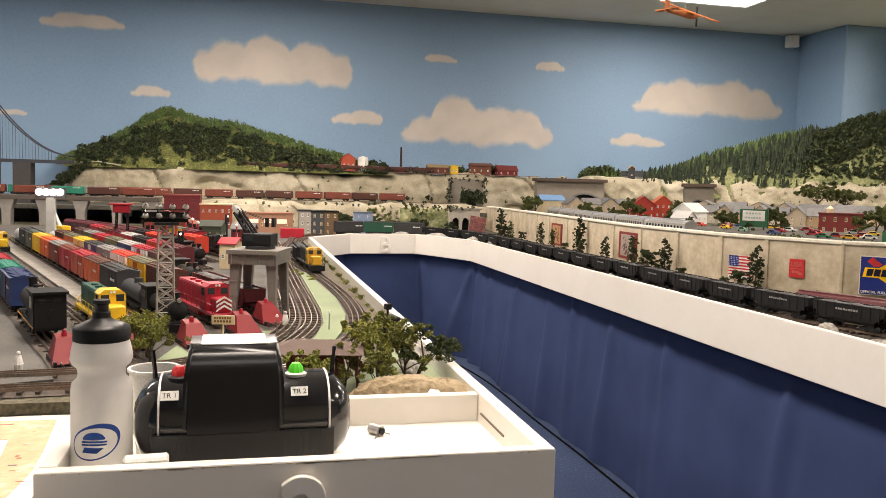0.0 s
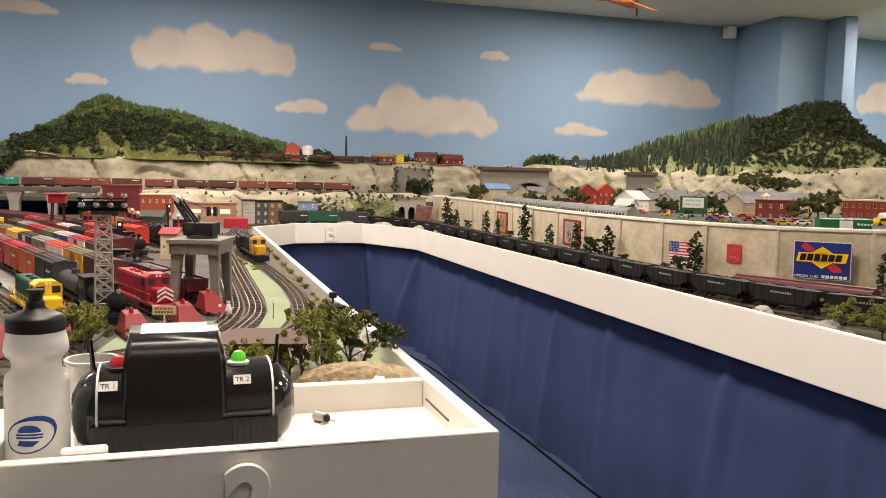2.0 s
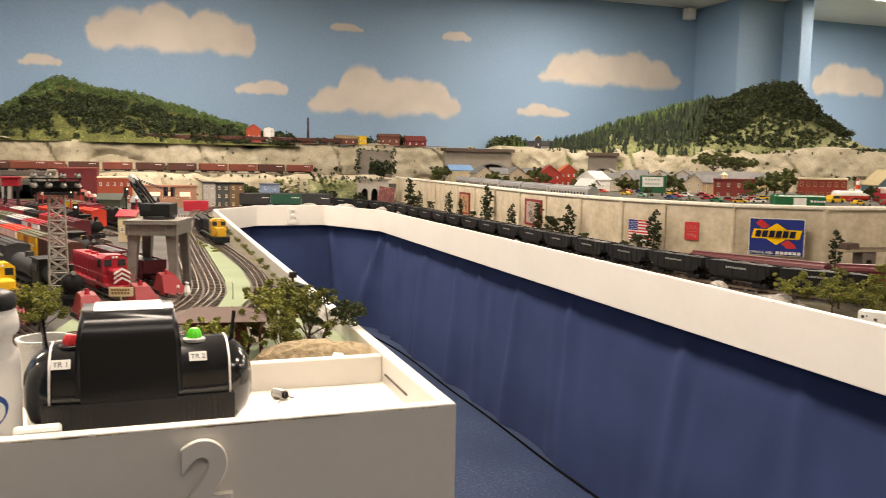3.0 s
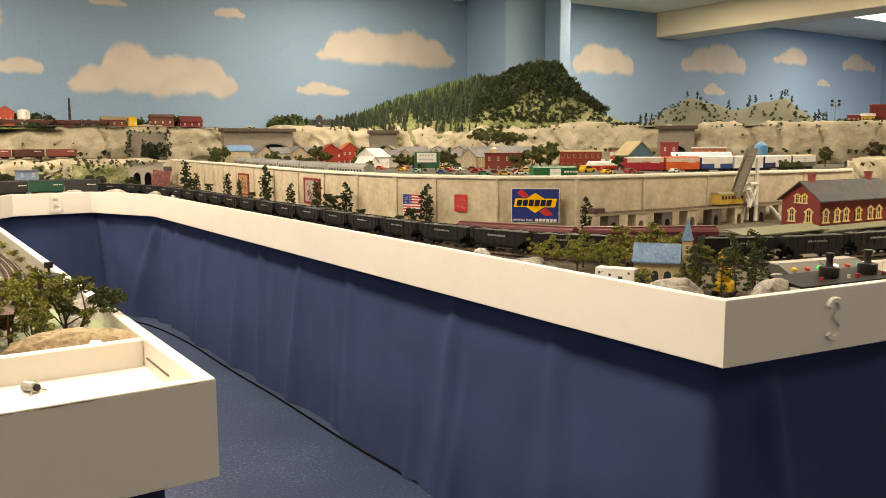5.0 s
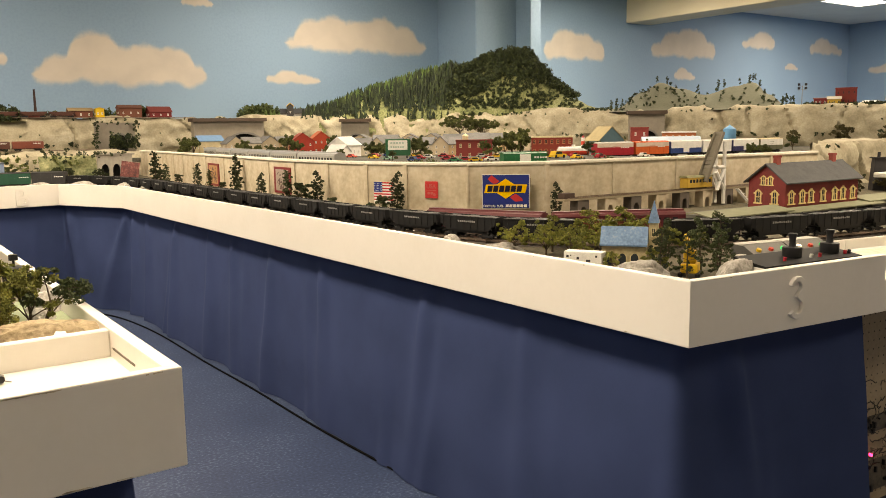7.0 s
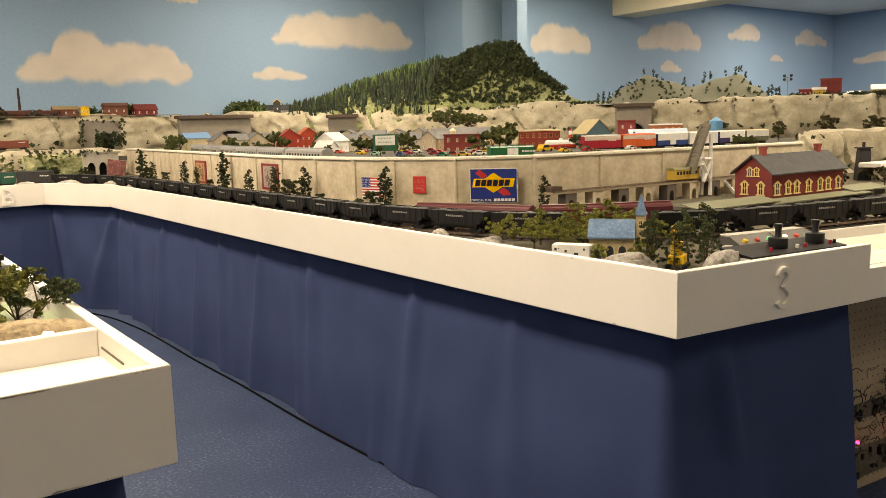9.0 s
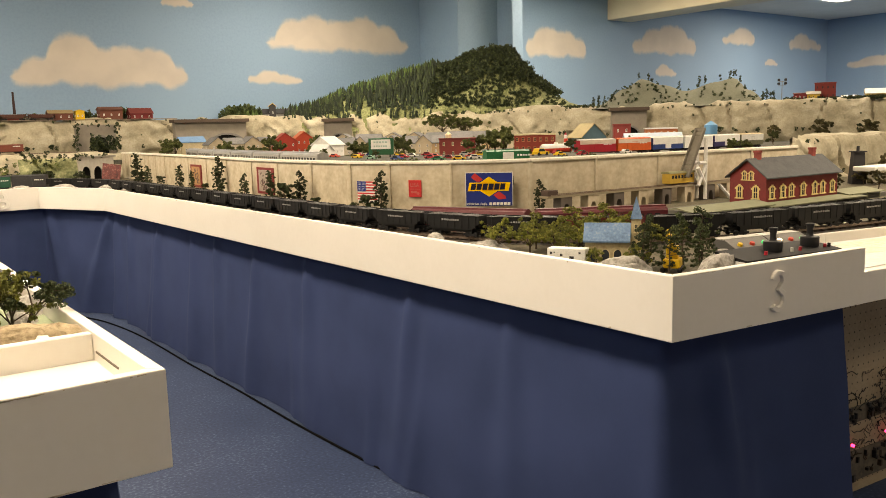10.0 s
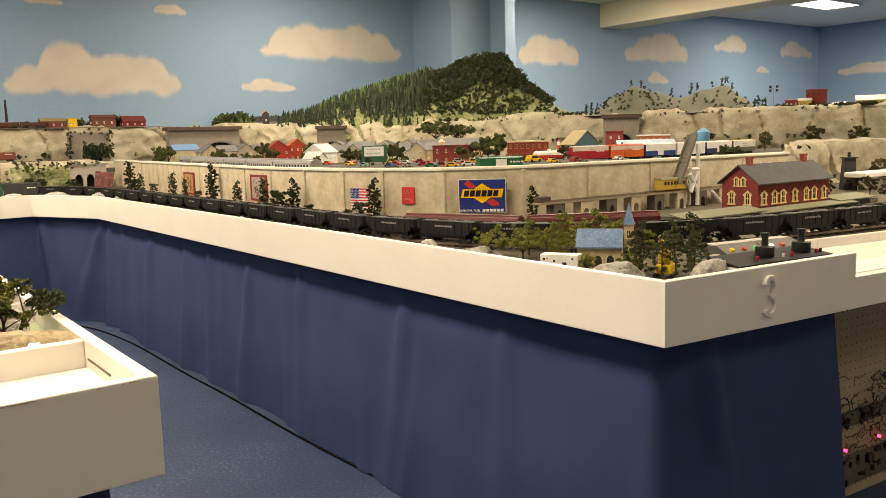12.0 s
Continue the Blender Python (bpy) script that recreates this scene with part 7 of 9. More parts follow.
block((1.0, 6.42, TOP), 0, 0.14, 0.1, 0.165, paint(0.22, 0.3, 0.46, 0.7), "pale blue town building with white windows", 2, 3, paint(0.13, 0.15, 0.2, 0.7))
b = bmn()
box(b, 0.34, 5.7, TOP, 0.5, 5.78, TOP + 0.07, bev=0.002)
tagged(link("loading_shed", b, RED), "low red loading shed by the track", "shed")

# buildings on top of the tall cliff
ZC = 1.286
house((1.118, 8.56, ZC), 0, 0.14, 0.12, 0.13, paint(0.45, 0.08, 0.04, 0.6), paint(0.3, 0.06, 0.04, 0.7), "orange-red grain shed on the cliff top", 0.7, "y")
tk = thing("storage_tank", (1.275, 8.55, ZC), 0, "white cylindrical storage tank on the cliff top", "tank")
b = bmn()
lathe(b, [(0.055, 0), (0.055, 0.13), (0.045, 0.15), (0.0, 0.16)], 24)
part("shell", b, WHITE, tk, smooth=True)
b = bmn()
cyl(b, (0.02, -0.056, 0.03), (0.02, -0.056, 0.13), 0.002, n=6)
part("ladder", b, MGREY, tk)
sk = thing("smokestack", (1.677, 8.56, ZC), 0, "tall dark brick factory smokestack", "chimney")
b = bmn()
cyl(b, (0, 0, 0), (0, 0, 0.27), 0.014, 0.009, 14)
part("shaft", b, paint(0.045, 0.026, 0.026, 0.8), sk, smooth=True)
b = bmn()
box(b, -0.07, -0.03, 0, 0.05, 0.03, 0.05)
part("boiler_house", b, BRICKM, sk)
house((0.637, 8.56, ZC), 0, 0.07, 0.08, 0.07, paint(0.7, 0.36, 0.03, 0.5), paint(0.6, 0.3, 0.03, 0.6), "small yellow-orange shed on the cliff top", 0.5, "y", cols=1, gcols=1)
house((2.08, 8.6, ZC), 0, 0.22, 0.1, 0.07, paint(0.16, 0.055, 0.035, 0.7), paint(0.26, 0.19, 0.1, 0.7), "brick mill building with a tan roof", 0.5)
house((2.25, 8.56, ZC), 0, 0.08, 0.08, 0.085, YELLOW, paint(0.6, 0.42, 0.03, 0.6), "bright yellow tower house on the cliff top", 0.3, "y", cols=2)
house((2.55, 8.6, ZC), 0, 0.22, 0.12, 0.1, paint(0.15, 0.055, 0.035, 0.7), paint(0.12, 0.05, 0.035, 0.7), "brown brick station on the cliff top", 0.4, "x")
house((2.84, 8.58, ZC), 0, 0.22, 0.14, 0.06, paint(0.17, 0.022, 0.022, 0.7), paint(0.13, 0.025, 0.022, 0.7), "dark red barn on the cliff top", 0.7, "x")
house((4.66, 8.5, 1.262), -24, 0.34, 0.14, 0.045, LGREY, MGREY, "pale grey coal mine shed", 0.4, "x", rows=1)
house((4.35, 8.55, 1.27), -20, 0.3, 0.16, 0.06, MGREY, DGREY, "grey coal mine tipple building", 0.6, "x", rows=1)
house((4.28, 8.5, 1.27), -20, 0.07, 0.07, 0.14, DGREY, YELLOW, "narrow grey mine tower with a yellow top", 0.8, "y", cols=1, gcols=1)
house((7.66, 4.16, ZC), -60, 0.15, 0.1, 0.062, paint(0.2, 0.03, 0.035, 0.7), paint(0.15, 0.04, 0.04, 0.7), "low maroon shed on the far cliff", 0.12, cols=4)
house((7.70, 4.07, ZC), -60, 0.11, 0.15, 0.055, paint(0.55, 0.36, 0.05, 0.6), paint(0.36, 0.33, 0.28, 0.7), "yellow station with a pale grey roof on the far cliff", 0.3, "x", paint(0.5, 0.42, 0.2, 0.6))
block((7.83, 4.03, ZC), -60, 0.18, 0.12, 0.155, paint(0.2, 0.035, 0.03, 0.75), "square red brick block on the far cliff", 4, 2, paint(0.26, 0.05, 0.04, 0.75), paint(0.16, 0.04, 0.04, 0.6))
house((7.92, 3.84, ZC), -60, 0.13, 0.1, 0.02, paint(0.6, 0.58, 0.52, 0.6), WHITE, "long low white shed on the far cliff", 0.25)
house((8.06, 3.62, ZC), -60, 0.26, 0.16, 0.045, paint(0.55, 0.4, 0.1, 0.6), WHITE, "yellow building with a white roof on the far cliff", 0.5)
fm = thing("floodlight_mast", (7.58, 4.32, 1.27), -60, "slim grey floodlight mast on the far cliff", "floodlight mast")
b = bmn()
cyl(b, (0, 0, 0), (0, 0, 0.2), 0.0045, 0.003, 8)
part("pole", b, MGREY, fm)
b = bmn()
box(b, -0.035, -0.003, 0.165, 0.035, 0.003, 0.17)
box(b, -0.035, -0.003, 0.2, 0.035, 0.003, 0.205)
part("crossbar", b, MGREY, fm)
for fx in (-0.03, 0.03):
    for fz in (0.172, 0.207):
        b = bmn()
        box(b, fx - 0.012, -0.012, fz, fx + 0.012, 0.004, fz + 0.022, bev=0.002)
        part("lamp_head", b, DGREY, fm)

# town on the upper deck
ZD = DECK
SID = [paint(0.5, 0.42, 0.3, 0.7), paint(0.56, 0.5, 0.38, 0.7), paint(0.34, 0.35, 0.36, 0.7), paint(0.5, 0.36, 0.2, 0.7)]
house((3.5, 6.65, ZD), -15, 0.2, 0.16, 0.12, paint(0.36, 0.04, 0.025, 0.6), paint(0.26, 0.045, 0.03, 0.7), "red gambrel town house", 0.7, "y", rows=2)
house((3.7, 6.68, ZD), -15, 0.15, 0.16, 0.145, paint(0.42, 0.055, 0.025, 0.6), paint(0.44, 0.12, 0.05, 0.7), "tall orange-red town house", 0.75, "y", rows=2)
house((3.22, 5.34, ZD), 30, 0.2, 0.16, 0.1, WHITE, paint(0.66, 0.66, 0.64, 0.6), "white house with a pale roof", 0.7, "x", rows=1)
house((3.05, 5.12, ZD), 30, 0.12, 0.12, 0.06, WHITE, paint(0.6, 0.6, 0.58, 0.6), "low white annex with a pale roof", 0.7, "y", rows=1, cols=2)


def condo_row(p, q, n, label, h=0.105):
    """Attached grey-roofed houses in a line; every second one turns its gable to the front."""
    p, q = Vector(p), Vector(q)
    tn = math.degrees(math.atan2(q.y - p.y, q.x - p.x))
    w = (q - p).length / n
    for k in range(n):
        c = p + (q - p) * ((k + 0.5) / n)
        house((c.x, c.y, ZD), tn, w * 0.995, 0.17 if k % 2 else 0.2, h, SID[(0, 1, 0, 3)[k % 4]], ROOFM, label, 0.62 if k % 2 else 0.62 * 0.2 / w, "x" if k % 2 else "y", rows=2, cols=2, gcols=1)["group"] = "attached town houses"


condo_row((3.05, 7.35), (3.72, 7.3), 4, "grey-roofed attached town house with pale walls")
condo_row((4.25, 7.1), (4.8, 6.62), 3, "grey-roofed attached town house with pale walls")
condo_row((4.72, 6.5), (5.4, 5.7), 5, "grey-roofed attached town house with pale walls")
condo_row((3.55, 6.0), (4.5, 5.1), 10, "grey-roofed tan attached town house with pale gables", 0.085)
house((3.06, 7.77, ZD), 0, 0.24, 0.16, 0.13, CREAM, paint(0.14, 0.26, 0.45, 0.6), "cream house with a bright blue roof", 0.6, "x")
sch = block((3.64, 4.3, ZD), -38, 0.24, 0.18, 0.125, paint(0.22, 0.04, 0.035, 0.7), "red brick school with a small cupola", 4, 2, paint(0.16, 0.035, 0.03, 0.7), CREAM)
b = bmn()
cyl(b, (-0.06, 0, 0.13), (-0.06, 0, 0.155), 0.02, n=8)
cyl(b, (-0.06, 0, 0.155), (-0.06, 0, 0.175), 0.024, 0.0, n=8)
part("cupola", b, CREAM, sch, "cream cupola")
block((4.46, 4.41, ZD), -45, 0.3, 0.18, 0.135, paint(0.26, 0.045, 0.03, 0.7), "dark red shop with an arcade front", 7, 2, CREAM, paint(0.5, 0.2, 0.1), win=(0.02, 0.03))
house((4.2, 5.0, ZD), -40, 0.2, 0.16, 0.12, paint(0.3, 0.06, 0.04, 0.7), ROOFM, "red brick town house with a grey roof", 0.6, "x", rows=2)
house((5.08, 4.47, ZD), -10, 0.24, 0.18, 0.1, paint(0.1, 0.18, 0.22, 0.7), paint(0.30, 0.25, 0.14, 0.7), "teal house with a tan gabled roof", 0.85, "y", rows=1)
block((5.61, 4.58, ZD), -45, 0.14, 0.14, 0.19, paint(0.26, 0.045, 0.04, 0.7), "square red brick shop", 2, 2)
block((5.87, 4.38, ZD), -45, 0.26, 0.14, 0.15, paint(0.42, 0.14, 0.06, 0.7), "orange brick shop with white trim", 5, 2, WHITE)
house((5.3, 4.0, ZD), -45, 0.42, 0.14, 0.09, paint(0.2, 0.34, 0.5, 0.6), paint(0.42, 0.5, 0.6, 0.6), "long pale blue freight shed", 0.4, "x", cols=8)
wt = thing("water_tower", (5.78, 3.82, ZD), 0, "pale blue water tower on the upper deck", "water tower")
b = bmn()
lathe(b, [(0.045, 0.08), (0.05, 0.1), (0.05, 0.17), (0.0, 0.205)], 16)
part("tank", b, paint(0.12, 0.30, 0.52, 0.5), wt, smooth=True)
for k in range(4):
    b = bmn()
    a = k * math.tau / 4 + 0.4
    cyl(b, (0.05 * math.cos(a), 0.05 * math.sin(a), 0), (0.035 * math.cos(a), 0.035 * math.sin(a), 0.09), 0.004, n=6)
    part("leg", b, MGREY, wt)
lh = thing("lighthouse", (5.12, 4.75, ZD), 0, "small red and white striped tower", "tower")
for k in range(4):
    b = bmn()
    cyl(b, (0, 0, 0.05 * k), (0, 0, 0.05 * k + 0.05), 0.034 - 0.003 * k, 0.031 - 0.003 * k, 14)
    part("band", b, WHITE if k % 2 else BRIGHTRED, lh)
b = bmn()
cyl(b, (0, 0, 0.2), (0, 0, 0.235), 0.022, 0.0, 12)
part("cap", b, RED, lh)
lh.scale = (0.6, 0.6, 0.6)
# green billboard with unreadable writing
bb = thing("billboard", (2.66, 3.72, ROAD), -47, "green billboard with a white sign panel", "billboard")
b = bmn()
box(b, -0.07, -0.008, 0.02, 0.07, 0.008, 0.15, bev=0.002)
part("board", b, paint(0.02, 0.1, 0.045, 0.5), bb)
b = bmn()
box(b, -0.055, -0.0105, 0.065, 0.055, -0.0075, 0.14)
part("panel", b, WHITE, bb)
for z, n in ((0.11, 5), (0.078, 6)):
    for k in range(n):
        b = bmn()
        box(b, -0.04 + 0.08 * k / n, -0.0118, z + 0.003, -0.04 + 0.08 * (k + 0.7) / n, -0.0104, z + 0.016)
        part("lettering", b, paint(0.35, 0.46, 0.4), bb)
for x in (-0.05, 0.05):
    b = bmn()
    cyl(b, (x, 0, 0), (x, 0, 0.03), 0.005, n=6)
    part("post", b, DGREY, bb)


bb.scale = (1, 1, 0.7)


def toy_car(at, turn, m, label):
    t = thing("toy_car", at, turn, label, "car")
    t.scale = (0.66, 0.66, 0.66)

    def body():
        b = bmn()
        vprism(b, [(-0.019, 0.006), (0.019, 0.006), (0.02, 0.017), (-0.02, 0.017)], -0.05, 0.05)
        prism(b, [(-0.034, 0.017), (0.026, 0.017), (0.014, 0.031), (-0.024, 0.031)], -0.017, 0.017, Matrix.Rotation(radians(90), 4, "X"))
        return b, m, False

    def glass():
        b = bmn()
        prism(b, [(-0.03, 0.018), (0.022, 0.018), (0.0125, 0.029), (-0.0225, 0.029)], -0.0176, 0.0176, Matrix.Rotation(radians(90), 4, "X"))
        return b, GLASSB, False

    def wheel():
        b = bmn()
        cyl(b, (0, -0.0025, 0), (0, 0.0025, 0), 0.0075, n=12)
        return b, BLACK, False
    share("body", cached(("car_body", id(m)), body), t)
    share("cabin_glass", cached(("car_glass",), glass), t)
    for x in (-0.03, 0.03):
        for y in (-0.018, 0.018):
            share("wheel", cached(("car_wheel",), wheel), t, pose(x, y, 0.0075))
    return t


for x, y, tn, m, lab in ((3.1, 2.92, 8, YELLOW, "yellow toy estate car on the upper deck"), (2.72, 3.3, -50, BRIGHTRED, "bright red toy car on the upper deck"), (2.62, 3.05, -45, RED, "red toy car on the upper deck"), (2.75, 3.55, -60, WHITE, "white toy car on the upper deck"), (2.86, 3.85, -60, YELLOW, "yellow toy car on the upper deck"), (2.8, 3.1, -40, BRIGHTRED, "bright red toy car on the upper deck"),
        (3.0, 3.4, -50, LGREY, "silver toy car on the upper deck"), (2.6, 7.5, -80, YELLOW, "yellow toy van near the tunnel"), (2.68, 7.6, -80, BRIGHTRED, "bright red toy truck near the tunnel"), (3.3, 3.0, 0, RED, "dark red toy car on the upper deck"), (2.52, 3.0, -60, GREEN, "green toy car on the upper deck"), (2.55, 4.05, -70, BRIGHTRED, "bright red toy van on the upper deck"), (2.46, 3.5, -80, paint(0.2, 0.36, 0.26), "pale green toy car on the upper deck"), (2.9, 3.62, -50, RED, "dark red toy car on the upper deck"), (3.1, 3.2, -30, WHITE, "white toy car on the upper deck"), (2.7, 2.95, -30, WHITE, "white toy car on the upper deck"), (2.74, 2.75, 0, BRIGHTRED, "bright red toy car on the upper deck"), (3.2, 2.72, 5, RED, "dark red toy car on the upper deck"), (3.45, 2.66, 5, WHITE, "white toy car on the upper deck")):
    one = toy_car((x, y, (ROAD if y < 4.3 else ZD) + 0.001), tn, m, lab)
    if "estate" in lab:
        one.scale = (1.05, 1.05, 1.15)
r12 = random.Random(77)
lanes = [(2.45, 3.25, -75), (2.58, 2.92, -40), (2.62, 3.45, -62), (2.52, 3.75, -75), (2.75, 3.25, -50), (2.95, 3.05, -20), (2.88, 2.85, 0), (3.1, 2.78, 5), (3.3, 2.82, 5), (3.05, 2.92, 10), (2.68, 4.0, -70), (2.8, 4.05, -65), (2.98, 3.25, -35), (2.62, 3.2, -50), (3.25, 3.1, -10), (2.48, 4.15, -75)]
for x, y, tn in lanes:
    m, nm = r12.choice(((BRIGHTRED, "bright red"), (RED, "dark red"), (WHITE, "white"), (YELLOW, "yellow"), (BLUE, "dark blue"), (LGREY, "silver"), (GREEN, "green"), (BLACK, "black")))
    if all((x - p.x) ** 2 + (y - p.y) ** 2 > 0.009 for p in [o.matrix_basis.translation for o in scene.objects if o.name.startswith("toy_car")]):
        toy_car((x, y, ROAD + 0.001), tn + r12.uniform(-8, 8), m, nm + " toy car parked on the model street")["group"] = "cars on the model street"

# ---- yard structures ----
def bumper(off, s):
    t = thing("track_bumper", (0, 0, 0), 0, "red sloped track bumper at the end of the line", "bumper", "track bumpers")
    q = yard(off, s)
    t.matrix_basis = pose(q[0], q[1], RT - 0.004, 0, 0, -70)
    b = bmn()
    a = [b.verts.new(c) for c in ((-0.05, -0.027, 0), (0.05, -0.033, 0), (0.05, 0.033, 0), (-0.05, 0.027, 0))]
    c = [b.verts.new(c) for c in ((-0.036, -0.017, 0.048), (-0.004, -0.017, 0.042), (-0.004, 0.017, 0.042), (-0.036, 0.017, 0.048))]
    b.faces.new(a[::-1])
    b.faces.new(c)
    for k in range(4):
        b.faces.new((a[k], a[(k + 1) % 4], c[(k + 1) % 4], c[k]))
    part("body", b, paint(0.2, 0.012, 0.015, 0.6), t)
    b = bmn()
    box(b, -0.045, -0.03, -0.004, 0.055, -0.024, 0.006)
    box(b, -0.045, 0.024, -0.004, 0.055, 0.03, 0.006)
    part("base_rail", b, BLACK, t)
    b = bmn()
    cyl(b, (-0.02, 0, 0.045), (-0.02, 0, 0.056), 0.006, 0.004, 10)
    part("lamp", b, RED, t)


for off, s in ((0.37, 1.66), (0.5, 1.75), (0.645, 1.73), (0.785, 1.8), (0.905, 1.95)):
    bumper(off, s)

# lattice floodlight tower
GT = paint(0.33, 0.31, 0.27, 0.6)
lt = thing("floodlight_tower", (-0.06, 1.99, TOP), 8, "grey lattice floodlight tower with eight lamps", "floodlight tower")
H = 0.266
for sx in (-1, 1):
    for sy in (-1, 1):
        b = bmn()
        cyl(b, (sx * 0.021, sy * 0.021, 0), (sx * 0.016, sy * 0.016, H), 0.0022, n=6)
        part("leg", b, GT, lt)
for k in range(9):
    z0, z1 = H * k / 9, H * (k + 1) / 9
    w = 0.021 - 0.005 * k / 9
    for ang in range(4):
        b = bmn()
        m = Matrix.Rotation(ang * math.pi / 2, 4, "Z")
        for p, q in (((-w, -w, z0), (w, -w, z1)), ((w, -w, z0), (-w, -w, z1)), ((-w, -w, z1), (w, -w, z1))):
            cyl(b, m @ Vector(p), m @ Vector(q), 0.0016, n=4, caps=False)
        part("brace", b, GT, lt)
b = bmn()
box(b, -0.028, -0.028, 0, 0.028, 0.028, 0.008, bev=0.001)
part("base", b, DGREY, lt)
b = bmn()
box(b, -0.026, -0.026, H, 0.026, 0.026, H + 0.006)
part("platform", b, BLACK, lt)
b = bmn()
for z in (H + 0.016, H + 0.036):
    box(b, -0.056, -0.003, z - 0.0015, 0.056, 0.003, z + 0.0015)
for x in (-0.05, -0.018, 0.018, 0.05):
    box(b, x - 0.0015, -0.002, H, x + 0.0015, 0.002, H + 0.045)
part("lamp_frame", b, BLACK, lt)
b = bmn()
box(b, -0.05, 0.003, H + 0.006, 0.05, 0.006, H + 0.03)
part("back_plate", b, BLACK, lt, "black plate behind the lamps")
for z in (H + 0.016, H + 0.038):
    for k in range(4):
        b = bmn()
        x = -0.045 + 0.03 * k
        lathe(b, [(0.003, 0.008), (0.0065, 0.005), (0.0078, 0.0), (0.007, 0.0), (0.0, 0.003)], 14)
        bmesh.ops.transform(b, matrix=pose(x, -0.008, z + 0.004, 40, 0, 0), verts=b.verts)
        part("lamp", b, STEEL, lt, "bright metal lamp hood")

# gantry crane over the yard track
gc = thing("gantry_crane", (0.163, 2.26, TOP), -16, "grey girder gantry crane with a black cab on top", "crane")
GG = paint(0.2, 0.183, 0.162, 0.65)
for sx in (-1, 1):
    for sy in (-1, 1):
        b = bmn()
        x0, x1, y0, y1 = sx * 0.062, sx * 0.054, sy * 0.07, sy * 0.06
        a = [b.verts.new((x0 + dx, y0 + dy, 0)) for dx, dy in ((-0.0085, -0.0085), (0.0085, -0.0085), (0.0085, 0.0085), (-0.0085, 0.0085))]
        c = [b.verts.new((x1 + dx, y1 + dy, 0.135)) for dx, dy in ((-0.0145, -0.013), (0.0145, -0.013), (0.0145, 0.013), (-0.0145, 0.013))]
        b.faces.new(a[::-1])
        b.faces.new(c)
        for k in range(4):
            b.faces.new((a[k], a[(k + 1) % 4], c[(k + 1) % 4], c[k]))
        leg = part("leg", b, GG, gc)
        for f in (0.2, 0.45, 0.7, 0.95):
            b = bmn()
            w = 0.009 + 0.006 * f
            cx, cy = x0 + (x1 - x0) * f, y0 + (y1 - y0) * f
            box(b, cx - w, cy - w, 0.135 * f - 0.002, cx + w, cy + w, 0.135 * f + 0.002)
            part("plate_joint", b, GG, leg)
b = bmn()
prism(b, ribbed(-0.072, 0.072, -0.08, 0.08, [-0.064 + 0.021 * k for k in range(7)], 0.002, 0.0025), 0.135, 0.16)
part("girder", b, GG, gc, "ribbed grey steel girder deck")
b = bmn()
box(b, -0.077, -0.086, 0.16, 0.077, 0.086, 0.169)
part("deck", b, GG, gc)
part("cab", (lambda q: (box(q, -0.046, -0.038, 0.176, 0.042, 0.043, 0.206, bev=0.003, seg=2), q)[1])(bmn()), BLACK, gc, "black crane house")
b = bmn()
cyl(b, (0, 0, 0.168), (0, 0, 0.177), 0.045, n=24)
part("turntable", b, DGREY, gc)
b = bmn()
for y in (-0.014, 0.014):
    cyl(b, (-0.03, y, 0.196), (-0.078, y, 0.256), 0.0042, n=6)
    cyl(b, (-0.014, y, 0.205), (-0.068, y, 0.264), 0.0035, n=6)
for k in range(5):
    f = (k + 0.5) / 5
    cyl(b, (-0.03 - 0.048 * f, -0.014, 0.196 + 0.06 * f), (-0.03 - 0.048 * f, 0.014, 0.196 + 0.06 * f), 0.003, n=5)
part("boom", b, BLACK, gc, "black lattice boom")
b = bmn()
box(b, -0.012, -0.018, -0.006, 0.012, 0.018, 0.006, pose(-0.073, 0, 0.262, 0, 40, 0), bev=0.002)
part("sheave_block", b, LGREY, gc, "pale grey sheave block")
b = bmn()
box(b, -0.038, -0.0395, 0.188, -0.012, -0.0375, 0.202)
part("window", b, GLASSB, gc)
b = bmn()
for x, z in ((0.02, 0.222), (0.04, 0.222)):
    box(b, x - 0.004, -0.01, z, x + 0.004, 0.01, z + 0.022)
part("winch", b, BLACK, gc)
b = bmn()
for y in (-0.012, 0.012):
    cyl(b, (0.03, y, 0.235), (-0.066, y, 0.262), 0.0008, n=4)
part("cable", b, DGREY, gc)
gc.scale = (0.9, 1.0, 1.13)
# yard sign
ys = thing("yard_sign", (0.075, 1.93, TOP), -12, "small cream yard sign on a post", "sign")
b = bmn()
box(b, -0.027, -0.0015, 0.036, 0.027, 0.0015, 0.058, bev=0.0006)
part("board", b, CREAM, ys)
b = bmn()
cyl(b, (0, 0, 0), (0, 0, 0.037), 0.002, n=6)
part("post", b, CREAM, ys)
for z, n in ((0.049, 7), (0.041, 6)):
    for k in range(n):
        b = bmn()
        box(b, -0.021 + 0.042 * k / n, -0.0022, z, -0.021 + 0.042 * (k + 0.7) / n, -0.0014, z + 0.005)
        part("lettering", b, paint(0.25, 0.12, 0.04), ys)
